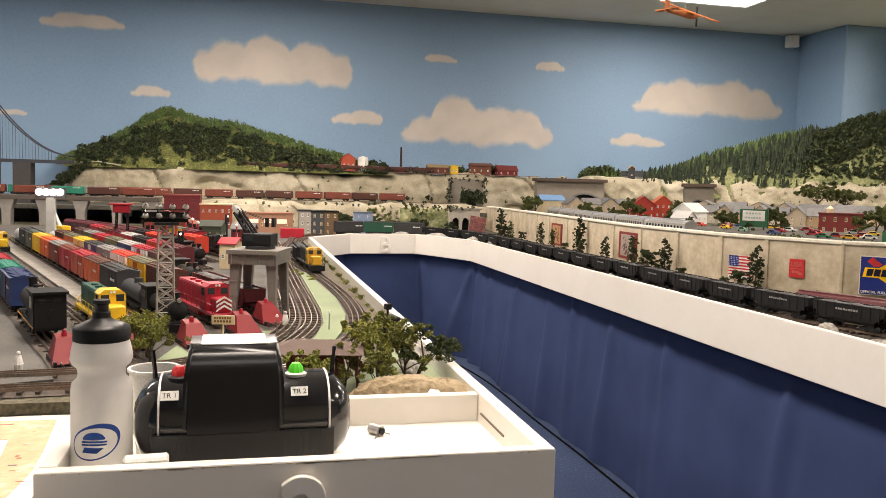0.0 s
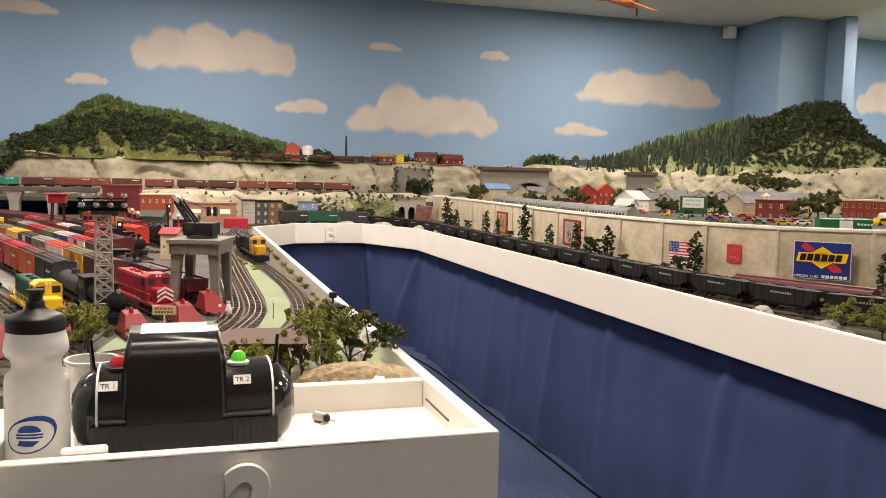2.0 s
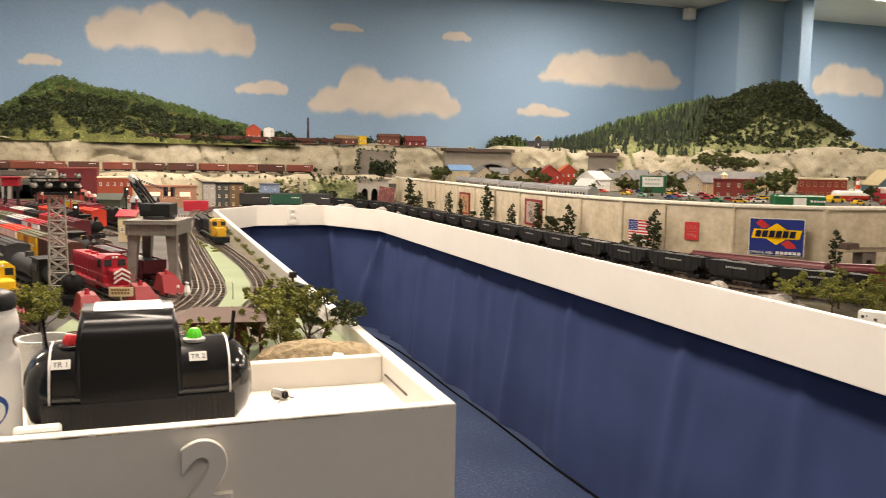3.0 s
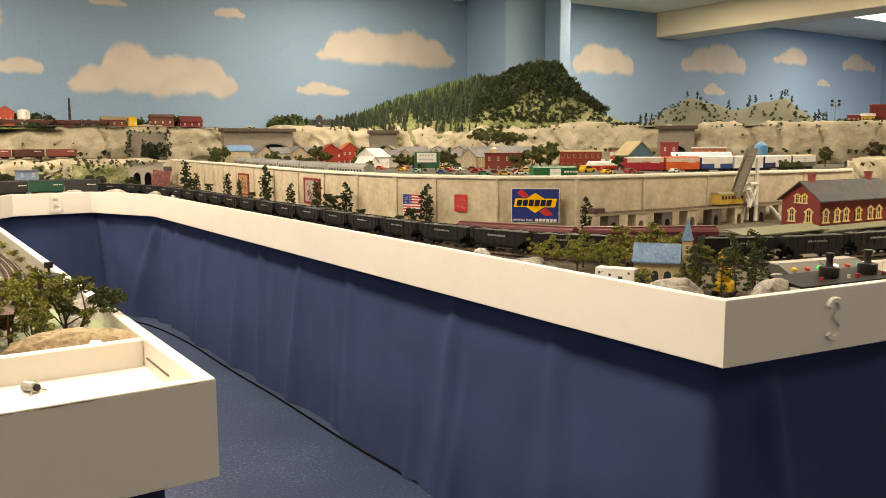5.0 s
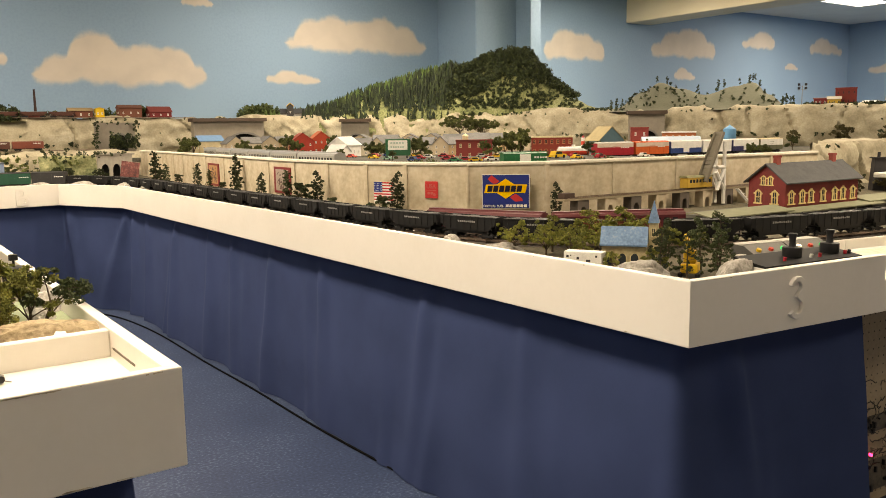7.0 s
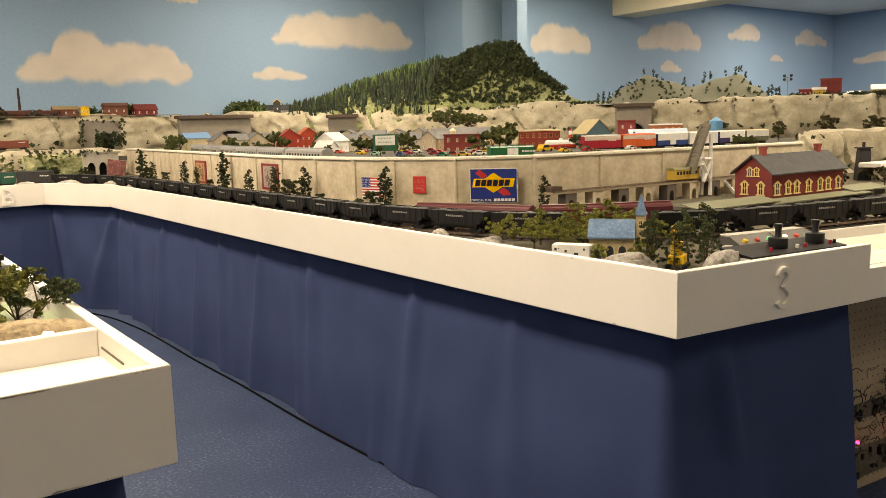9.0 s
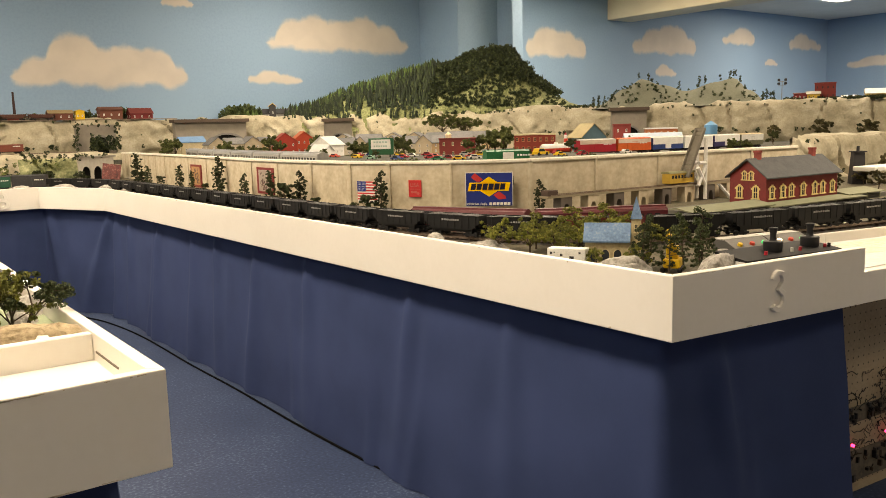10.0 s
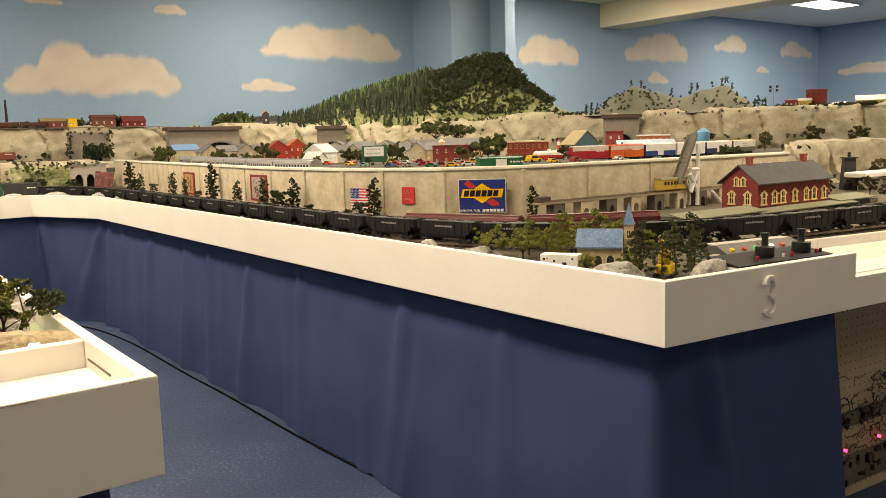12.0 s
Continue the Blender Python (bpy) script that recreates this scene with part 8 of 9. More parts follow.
# small station canopy behind the tray
sc = thing("station_shelter", (0.25, 1.40, TOP), -8, "brown open station shelter with a hipped roof", "shelter")
b = bmn()
a = [b.verts.new(c) for c in ((-0.085, -0.04, 0.075), (0.085, -0.04, 0.075), (0.085, 0.055, 0.075), (-0.085, 0.055, 0.075))]
r1, r2 = b.verts.new((-0.04, 0.008, 0.094)), b.verts.new((0.04, 0.008, 0.094))
for q in ((a[0], a[1], r2, r1), (a[1], a[2], r2), (a[2], a[3], r1, r2), (a[3], a[0], r1), tuple(a[::-1])):
    b.faces.new(q)
part("roof", b, paint(0.13, 0.09, 0.075, 0.75), sc, "brown hipped roof")
b = bmn()
box(b, -0.05, -0.012, 0, 0.05, 0.03, 0.074)
part("wall", b, paint(0.13, 0.035, 0.03, 0.7), sc)
for x in (-0.075, -0.03, 0.03, 0.075):
    b = bmn()
    cyl(b, (x, -0.034, 0), (x, -0.034, 0.0755), 0.0022, n=6)
    part("post", b, paint(0.09, 0.03, 0.025, 0.7), sc)
# trackside signal box
sb = thing("signal_box", (0.478, 1.98, TOP), 10, "small black trackside relay box with fittings", "signal box")
b = bmn()
box(b, -0.022, -0.03, 0, 0.022, 0.03, 0.045, bev=0.002)
part("case", b, BLACK, sb)
b = bmn()
cyl(b, (0, 0.01, 0.045), (0, 0.01, 0.07), 0.003, n=8)
box(b, -0.008, 0.002, 0.06, 0.008, 0.018, 0.074)
part("signal_head", b, BLACK, sb)
# crossing figures of the scenery: plain tiny posts with lamps
for x, y in ((0.20, 1.95), (0.245, 1.62), (0.33, 2.0)):
    p = thing("lamp_post", (x, y, TOP), 0, "thin grey model lamp post", "lamp post", "yard lamp posts")
    b = bmn()
    cyl(b, (0, 0, 0), (0, 0, 0.05), 0.0016, 0.0012, 6)
    part("pole", b, MGREY, p)
    b = bmn()
    lathe(b, [(0.0, 0.048), (0.004, 0.05), (0.003, 0.055), (0.0, 0.057)], 10)
    part("lamp", b, WHITE, p)
fb = thing("figurine", (0.225, 2.07, TOP), 0, "small plain white and red figurine", "figurine")
b = bmn()
cyl(b, (0, 0, 0), (0, 0, 0.02), 0.007, 0.008, 10)
cyl(b, (0, 0, 0.02), (0, 0, 0.036), 0.009, 0.005, 10)
bmesh.ops.create_icosphere(b, subdivisions=1, radius=0.005, matrix=Matrix.Translation((0, 0, 0.041)))
part("body", b, WHITE, fb)
fb2 = copy_thing(fb, pose(-0.285, 1.60, TOP))
fb2["label"] = "small plain pale figurine by the yard road"
# bright floodlight stand far in the yard
fl = thing("floodlight_stand", (-0.985, 5.11, TOP), 0, "concrete pillar with a bright lit floodlight", "floodlight")
b = bmn()
box(b, -0.024, -0.024, 0, 0.024, 0.024, 0.26, bev=0.004)
part("pillar", b, LGREY, fl)
FGLOW = glow("floodlight_glow", (1.0, 0.93, 0.8), 14.0)
for x in (-0.055, -0.018, 0.018, 0.055):
    b = bmn()
    cyl(b, (x, -0.04, 0.29), (x, -0.025, 0.29), 0.019, n=16)
    part("lamp", b, FGLOW, fl, "glowing lamp")
b = bmn()
box(b, -0.08, -0.025, 0.26, 0.08, 0.02, 0.315)
part("housing", b, DGREY, fl)
# white boom crane on a yellow wagon far left
cr = thing("wagon_crane", (-1.05, 5.6, RT), -50, "yellow wagon crane with a white boom", "crane")
b = bmn()
box(b, -0.1, -0.03, 0.018, 0.1, 0.03, 0.06, bev=0.004)
part("body", b, YELLOW, cr)
b = bmn()
cyl(b, (0.03, 0, 0.05), (-0.12, 0, 0.23), 0.011, 0.006, 8)
part("boom", b, WHITE, cr)
trucks(cr, 0.06)

# concrete viaduct across the back of the yard
via = thing("viaduct", (-1.7, 7.05, TOP), 0, "concrete viaduct with a dark deck and pale piers", "viaduct")
b = bmn()
box(b, -1.2, -0.06, 0.2, 1.12, 0.14, 0.235, bev=0.003)
part("deck", b, paint(0.12, 0.10, 0.085, 0.8), via, "dark girder deck")
for k in range(9):
    b = bmn()
    x = -1.1 + 0.27 * k
    pts = [(-0.03, 0), (0.03, 0), (0.034, 0.12), (0.06, 0.199), (-0.06, 0.199), (-0.034, 0.12)]
    prism(b, pts, -0.05, 0.05, Matrix.Translation((x, 0, 0)) @ Matrix.Rotation(radians(90), 4, "X"))
    part("pier", b, paint(0.3, 0.28, 0.26, 0.8), via)
for k in range(4):
    bx = boxcar((RUST, TEAL, BROWN, RUST)[k], (RUST, TEAL, BROWN, RUST)[k], "weathered boxcar on the viaduct", H=0.05, seed=k + 40)
    bx.matrix_basis = pose(-1.55 + 0.27 * k, 7.07, TOP + 0.236)
# suspension bridge at the far left
sus = thing("suspension_bridge", (-2.0, 7.75, 1.0), 0, "dark grey model suspension bridge", "bridge")
DB = paint(0.04, 0.045, 0.055, 0.6)
b = bmn()
box(b, -1.4, -0.06, 0.262, 0.62, 0.06, 0.29)
part("deck", b, DB, sus)
for y in (-0.055, 0.055):
    b = bmn()
    pts = [Vector((0.62 * k / 24 - 0.0, y, 0.33 + 0.46 * (1 - k / 24) ** 1.9)) for k in range(25)]
    tube(b, pts, 0.006)
    part("main_cable", b, DB, sus)
    for k in range(1, 24, 2):
        b = bmn()
        cyl(b, (pts[k].x, y, 0.285), pts[k], 0.0016, n=4, caps=False)
        part("hanger", b, DB, sus)
    b = bmn()
    box(b, -0.03, y - 0.015, -0.23, 0.03, y + 0.015, 0.82)
    part("tower_leg", b, DB, sus)
b = bmn()
for z in (0.4, 0.6, 0.79):
    box(b, -0.02, -0.05, z, 0.02, 0.05, z + 0.03)
part("cross_beam", b, DB, sus)
b = bmn()
box(b, 0.16, -0.08, -0.235, 0.3, 0.08, 0.262)
part("pier", b, paint(0.06, 0.055, 0.055, 0.8), sus)


# tunnel portals
def portal(at, turn, w, h, label, aw, ah, ax=0.0, roof=True):
    t = thing("tunnel_portal", at, turn, label, "tunnel portal", kind="structure")
    b = bmn()
    pts = [(-w / 2, 0), (ax - aw / 2, 0), (ax - aw / 2, ah * 0.5)]
    pts += [(ax + aw / 2 * math.cos(math.pi - k * math.pi / 10), ah * 0.5 + ah * 0.5 * math.sin(k * math.pi / 10)) for k in range(1, 10)]
    pts += [(ax + aw / 2, ah * 0.5), (ax + aw / 2, 0), (w / 2, 0), (w / 2, h), (-w / 2, h)]
    prism(b, pts, -0.02, 0.06, Matrix.Rotation(radians(90), 4, "X"))
    part("face", b, paint(0.27, 0.24, 0.2, 0.85), t, "grey stone face")
    # flat black panel in the arch stands for the shade of the tunnel
    b = bmn()
    box(b, ax - aw / 2, -0.015, 0, ax + aw / 2, -0.01, ah)
    part("bore", b, BLACK, t, "flat black panel for the shade inside the tunnel")
    b = bmn()
    for k in range(10):
        a0, a1 = math.pi - k * math.pi / 10, math.pi - (k + 1) * math.pi / 10
        q = [(ax + aw / 2 * f * math.cos(a), ah * 0.5 + ah * 0.5 * f * math.sin(a)) for a, f in ((a0, 1.0), (a1, 1.0), (a1, 1.18), (a0, 1.18))]
        b.faces.new([b.verts.new((x, -0.064, z)) for x, z in q])
    part("arch_ring", b, paint(0.2, 0.19, 0.18, 0.85), t)
    if roof:
        b = bmn()
        box(b, -w / 2 - 0.02, -0.1, h - 0.012, w / 2 + 0.02, 0.05, h + 0.022)
        part("coping", b, paint(0.09, 0.065, 0.05, 0.8), t, "dark brown overhanging coping")


portal((3.45, 8.27, 0.92), 0, 0.76, 0.33, "wide grey stone tunnel portal with a dark coping", 0.34, 0.19, 0.16)
portal((2.33, 8.36, 0.95), 0, 0.36, 0.285, "grey stone tunnel portal in the cliff", 0.15, 0.17, 0.04, False)
portal((6.62, 5.38, 0.92), -40, 0.34, 0.33, "grey stone tunnel portal in the far cliff", 0.2, 0.16)
portal((4.72, 7.82, 0.92), -25, 0.3, 0.31, "small grey stone tunnel portal behind the town", 0.16, 0.16)
# arched stone bridge and greenery on the low cliff
ab = thing("arch_bridge", (2.0, 7.1, TOP), -10, "pale stone arch bridge at the low cliff", "bridge")
b = bmn()
pts = [(-0.26, 0)]
for cx in (-0.15, 0.02):
    pts += [(cx - 0.06, 0), (cx - 0.06, 0.07)] + [(cx - 0.06 * math.cos(k * math.pi / 8), 0.07 + 0.06 * math.sin(k * math.pi / 8)) for k in range(1, 8)] + [(cx + 0.06, 0.07), (cx + 0.06, 0)]
pts += [(0.26, 0), (0.26, 0.21), (-0.26, 0.21)]
prism(b, pts, -0.05, 0.05, Matrix.Rotation(radians(90), 4, "X"))
part("arch_wall", b, paint(0.44, 0.41, 0.36, 0.85), ab)
for cx in (-0.15, 0.02):
    # black sheet at the back of each arch, in place of shade
    b = bmn()
    box(b, cx - 0.06, 0.045, 0, cx + 0.06, 0.049, 0.13)
    part("bore", b, BLACK, ab, "flat black panel for the shade inside the arch")
b = bmn()
box(b, -0.3, -0.06, 0.21, 0.3, 0.06, 0.225)
part("parapet", b, paint(0.35, 0.33, 0.29, 0.85), ab)
ab.scale = (0.52, 1, 0.9)
# mossy rock face beside the arches
b = bmn()
g = []
for i in range(31):
    row = []
    for j in range(13):
        x, z = 1.44 + 0.44 * i / 30, TOP - 0.01 + 0.2 * j / 12
        row.append(b.verts.new((x, 7.2 - 0.02 * noise.noise((x * 9, z * 9, 3)) - 0.012 * noise.noise((x * 24, z * 24, 5)) + 0.04 * (j / 12) ** 2, z + 0.01 * noise.noise((x * 14, 0, 6)) * j / 12)))
    g.append(row)
for i in range(30):
    for j in range(12):
        b.faces.new((g[i][j], g[i + 1][j], g[i + 1][j + 1], g[i][j + 1]))
structure("mossy_rock_face", b, mat("mossy_plaster", (0.30, 0.31, 0.16), (0.085, 0.11, 0.045), 0.9, 9, 50, 0.6, mixf=0.45, depth=0.01, third=(0.46, 0.44, 0.25), third_at=0.62), "yellow-green mossy rock face at the low cliff", "rock face", True)
rb = thing("leaning_panel", (1.975, 6.6, TOP), -20, "weathered red brick panel leaning by the track", "panel")
b = bmn()
box(b, -0.09, -0.006, 0, 0.09, 0.006, 0.17, pose(0, 0, 0, -12, 8, 0))
part("panel", b, mat("weathered_red", (0.2, 0.06, 0.055), (0.06, 0.03, 0.03), 0.85, 22, 120, 0.5, third=(0.34, 0.24, 0.2), third_at=0.64), rb)
rb.scale = (0.75, 1, 0.85)
# black coaling tower and long white platform behind the depot
ct = thing("coaling_tower", (4.6, 2.06, TOP), 0, "tapered black wooden tower behind the depot", "tower")
b = bmn()
cyl(b, (0, 0, 0), (0, 0, 0.168), 0.05, 0.037, 4)
part("body", b, paint(0.03, 0.028, 0.03, 0.7), ct)
b = bmn()
cyl(b, (0, 0, 0.168), (0, 0, 0.174), 0.05, n=4)
cyl(b, (0, 0, 0.172), (0, 0, 0.2), 0.008, n=8)
part("cap", b, paint(0.03, 0.028, 0.03, 0.7), ct)
lp = thing("long_platform", (5.2, 1.9, TOP), -4, "long white platform canopy", "platform")
b = bmn()
box(b, -0.75, -0.06, 0.075, 0.75, 0.06, 0.1, bev=0.004)
part("roof", b, WHITE, lp)
for k in range(6):
    b = bmn()
    cyl(b, (-0.6 + 0.24 * k, 0, 0), (-0.6 + 0.24 * k, 0, 0.076), 0.005, n=6)
    part("post", b, LGREY, lp)

# small sheds, tanks and signal posts in the far yard
for k, (x, y, w, d, h, m, lab) in enumerate(((-0.3, 5.75, 0.22, 0.12, 0.08, RUST, "red freight shed in the yard"), (0.1, 5.4, 0.14, 0.12, 0.08, MAROON, "maroon sanding house in the yard"), (-0.4, 5.6, 0.26, 0.14, 0.11, RUST, "rust-red freight shed in the yard"), (0.055, 3.62, 0.07, 0.08, 0.11, CREAM, "cream signal cabin with a red roof"))):
    house((x, y, TOP), -20 + 8 * (k % 3), w, d, h, m, RED if k == 3 else (ROOFM if k % 2 else m), lab, 0.5, "x" if k % 2 else "y", rows=1, cols=2, name="yard_shed", category="shed")
for k, (x, y, h) in enumerate(((-0.15, 3.6, 0.16), (-0.22, 4.2, 0.2), (0.0, 5.1, 0.18), (-0.33, 4.9, 0.2), (-0.5, 5.3, 0.2), (0.12, 4.1, 0.14))):
    sg = thing("signal_mast", (x, y, TOP), 20 * k, "red and black railway signal mast", "signal", "yard signal masts")
    b = bmn()
    cyl(b, (0, 0, 0), (0, 0, h), 0.005, 0.004, 8)
    part("mast", b, RED if k % 2 else BLACK, sg)
    b = bmn()
    box(b, -0.012, -0.008, h - 0.045, 0.012, 0.004, h)
    part("head", b, BLACK, sg)
    b = bmn()
    cyl(b, (0, -0.0085, h - 0.012), (0, -0.0115, h - 0.012), 0.005, n=10)
    part("lens", b, glow("signal_lens", (1.0, 0.75, 0.6), 2.5), sg, "lit signal lens")
house((-0.09, 5.3, TOP), -18, 0.14, 0.1, 0.1, paint(0.06, 0.075, 0.05, 0.7), paint(0.05, 0.06, 0.045, 0.7), "olive green engine shed in the yard", 0.6, "x", paint(0.3, 0.28, 0.2), rows=1, cols=3, name="yard_shed", category="shed")
for x, y, h in ((-0.392, 4.67, 0.15), (-0.145, 4.7, 0.14), (-0.62, 5.5, 0.2), (-0.2, 5.1, 0.14), (0.06, 4.85, 0.12), (-0.27, 5.45, 0.16)):
    cl = thing("crossing_beacon", (x, y, TOP), 0, "red crossing post with a small white lamp", "signal", "red posts of the yard")
    b = bmn()
    box(b, -0.011, -0.011, 0, 0.011, 0.011, 0.02, bev=0.002)
    cyl(b, (0, 0, 0.02), (0, 0, h), 0.006, 0.005, 8)
    part("post", b, RED, cl)
    b = bmn()
    lathe(b, [(0.0, 0.0), (0.009, 0.002), (0.009, 0.01), (0.004, 0.016), (0.0, 0.017)], 12, (0, 0, h))
    part("lamp", b, WHITE, cl)
    b = bmn()
    box(b, -0.022, -0.004, h * 0.72, 0.022, 0.004, h * 0.86, bev=0.001)
    part("arm", b, BLACK, cl)
rt = thing("red_signal_tower", (-0.52, 4.55, TOP), 0, "red signal tower with a bright beacon", "tower")
for sx in (-1, 1):
    for sy in (-1, 1):
        b = bmn()
        cyl(b, (sx * 0.035, sy * 0.035, 0), (sx * 0.025, sy * 0.025, 0.2), 0.004, n=6)
        part("leg", b, BLACK, rt)
b = bmn()
box(b, -0.04, -0.04, 0.2, 0.04, 0.04, 0.24, bev=0.003)
part("cabin", b, RED, rt)
b = bmn()
box(b, -0.055, -0.05, 0.24, 0.055, 0.05, 0.247)
part("roof", b, RED, rt)

# ---- things in and by the control tray ----
TRAYZ = 0.752
bo = thing("water_bottle", (-0.044, 1.02, TRAYZ), 0, "frosted white sports bottle with a black cap", "bottle")
FROST = mat("frosted_plastic", (0.93, 0.92, 0.89), (0.89, 0.88, 0.85), 0.38, 12, 80, 0.05)
FROST.node_tree.nodes["Principled BSDF"].inputs["Subsurface Weight"].default_value = 0.55
FROST.node_tree.nodes["Principled BSDF"].inputs["Subsurface Radius"].default_value = (0.02, 0.02, 0.02)
_fp = FROST.node_tree.nodes["Principled BSDF"]
_fp.inputs["Transmission Weight"].default_value, _fp.inputs["IOR"].default_value, _fp.inputs["Roughness"].default_value = 0.3, 1.12, 0.5
b = bmn()
lathe(b, [(0.0, 0.002), (0.033, 0.0), (0.0365, 0.004), (0.0365, 0.118), (0.0345, 0.128), (0.0285, 0.134), (0.0278, 0.139), (0.029, 0.146), (0.0345, 0.151), (0.0368, 0.157), (0.0355, 0.168), (0.0325, 0.1805), (0.032, 0.182)], 48)
part("body", b, FROST, bo, smooth=True)
b = bmn()
lathe(b, [(0.0325, 0.18), (0.0338, 0.181), (0.0338, 0.195), (0.0325, 0.1975), (0.026, 0.2005), (0.015, 0.205), (0.0115, 0.208)], 48)
part("cap", b, paint(0.01, 0.01, 0.011, 0.4), bo, "ribbed black screw cap", True)
b = bmn()
lathe(b, [(0.011, 0.205), (0.0105, 0.215), (0.008, 0.217), (0.0085, 0.224), (0.0105, 0.226), (0.01, 0.23), (0.0, 0.231)], 24)
part("spout", b, paint(0.02, 0.02, 0.022, 0.4), bo, "black pull spout", True)
LB = paint(0.015, 0.07, 0.32, 0.4)


def wrap(bm, quads, r):
    """Lay quads given as (angle, height) on the bottle's side; angle 0 faces -y."""
    fine = []
    for q in quads:
        n = max(1, int(abs(q[1][0] - q[0][0]) / 0.06))
        for i in range(n):
            f, g = i / n, (i + 1) / n
            mix = lambda a, c, u: (a[0] + (c[0] - a[0]) * u, a[1] + (c[1] - a[1]) * u)
            fine.append([mix(q[0], q[1], f), mix(q[0], q[1], g), mix(q[3], q[2], g), mix(q[3], q[2], f)])
    for q in fine:
        vs = [bm.verts.new((r * math.sin(a), -r * math.cos(a), z)) for a, z in q]
        bm.faces.new(vs)


b = bmn()
qs = []
for k in range(40):
    a0, a1 = k * math.tau / 40, (k + 1) * math.tau / 40
    t0, t1 = [0.0009 + 0.0024 * max(0.0, math.cos(a - 0.9)) ** 2 for a in (a0, a1)]
    ell = lambda a, o: ((0.029 + o) / 0.0368 * math.cos(a) - 0.08, 0.06 + (0.0205 + o) * math.sin(a) + 0.16 * 0.0275 * math.cos(a))
    qs.append([ell(a0, -t0), ell(a1, -t1), ell(a1, t1), ell(a0, t0)])
wrap(b, qs, 0.0369)
part("printed_ring", b, LB, bo, "printed blue oval ring")
b = bmn()
qs = []
for k in range(10):
    x0, x1 = -0.013 + 0.0026 * k, -0.013 + 0.0026 * (k + 1)
    h0, h1 = [0.009 * math.sqrt(max(0.0, 1 - (x / 0.0135) ** 2)) for x in (x0, x1)]
    qs.append([(x0 / 0.0369 - 0.1, 0.064), (x1 / 0.0369 - 0.1, 0.064), (x1 / 0.0369 - 0.1, 0.064 + h1), (x0 / 0.0369 - 0.1, 0.064 + h0)])
for z, a0, a1 in ((0.06, -0.5, 0.32), (0.0565, -0.5, 0.3)):
    qs.append([(a0, z), (a1, z), (a1, z + 0.0022), (a0, z + 0.0022)])
qs.append([(-0.48, 0.048), (0.0, 0.047), (0.22, 0.0535), (-0.4, 0.0545)])
wrap(b, qs, 0.0371)
part("printed_emblem", b, LB, bo, "printed blue emblem of plain shapes")

# black toy transformer
tf = thing("toy_transformer", (0.13, 1.065, TRAYZ), 1.5, "glossy black toy train transformer with labels", "transformer")
GB = mat("black_bakelite", (0.012, 0.012, 0.013), (0.008, 0.008, 0.009), 0.14, 20, 300, 0.03, coat=0.5)
GB2 = mat("black_bakelite_dull", (0.014, 0.014, 0.015), (0.009, 0.009, 0.01), 0.4, 20, 300, 0.05)
GB3 = mat("black_bakelite_satin", (0.008, 0.008, 0.009), (0.006, 0.006, 0.0065), 0.3, 20, 300, 0.03, spec=0.35)
# body: rounded section along x with domed ends
b = bmn()
rings = []
for x, f in ((-0.142, 0.12), (-0.139, 0.45), (-0.131, 0.72), (-0.118, 0.9), (-0.1, 1.0), (0.1, 1.0), (0.118, 0.9), (0.131, 0.72), (0.139, 0.45), (0.142, 0.12)):
    ring = []
    for k in range(28):
        a = k * math.tau / 28
        y, z = 0.062 * math.copysign(abs(math.cos(a)) ** 0.75, math.cos(a)), 0.058 * math.copysign(abs(math.sin(a)) ** 0.8, math.sin(a))
        ring.append(b.verts.new((x, y * f, 0.066 + z * f)))
    rings.append(ring)
for r1, r2 in zip(rings, rings[1:]):
    for k in range(28):
        b.faces.new((r1[k], r1[(k + 1) % 28], r2[(k + 1) % 28], r2[k]))
b.faces.new(rings[0][::-1])
b.faces.new(rings[-1])
part("body", b, GB, tf, smooth=True)
b = bmn()
ribs = [-0.062 - 0.006 * k for k in range(8, -1, -1)] + [0.05 + 0.006 * k for k in range(9)]
prism(b, ribbed(-0.115, 0.112, -0.068, 0.066, ribs, 0.0012, 0.0018), 0.0, 0.061)
part("base", b, GB2, tf, "dull black ribbed base")
b = bmn()
prof = [(-0.07, 0.062), (0.066, 0.062), (0.066, 0.125)]
arch = []
for k in range(17):
    a = k * math.pi / 16
    arch.append((0.066 * math.copysign(abs(math.cos(a)) ** 0.62, math.cos(a)) - 0.002, 0.125 + 0.047 * math.sin(a) ** 0.7))
prof += arch[1:-1] + [(-0.07, 0.125)]
vprism(b, prof, -0.078, 0.048)
ends = [e for e in b.edges if abs(abs(e.verts[0].co.x - e.verts[1].co.x)) < 1e-6]
bmesh.ops.bevel(b, geom=ends, offset=0.006, segments=3, affect="EDGES")
for v in b.verts:
    if v.co.z > 0.1:
        v.co.x = -0.015 + (v.co.x + 0.015) * (1 - 0.13 * ((v.co.z - 0.1) / 0.072) ** 2)
hood = part("hood", b, GB3, tf, "tall glossy black hood", True)
hood.data.set_sharp_from_angle(angle=radians(60))
# thin pale sheet that follows the curve of the hood top
b = bmn()
up = [q for q in arch if -0.045 < q[0] < 0.045]
vprism(b, [(y, z + 0.0004) for y, z in up] + [(y, z + 0.0016) for y, z in reversed(up)], -0.056, 0.026)
part("name_plate", b, paint(0.6, 0.58, 0.55, 0.3), tf, "pale curved sheet on top of the hood", True)
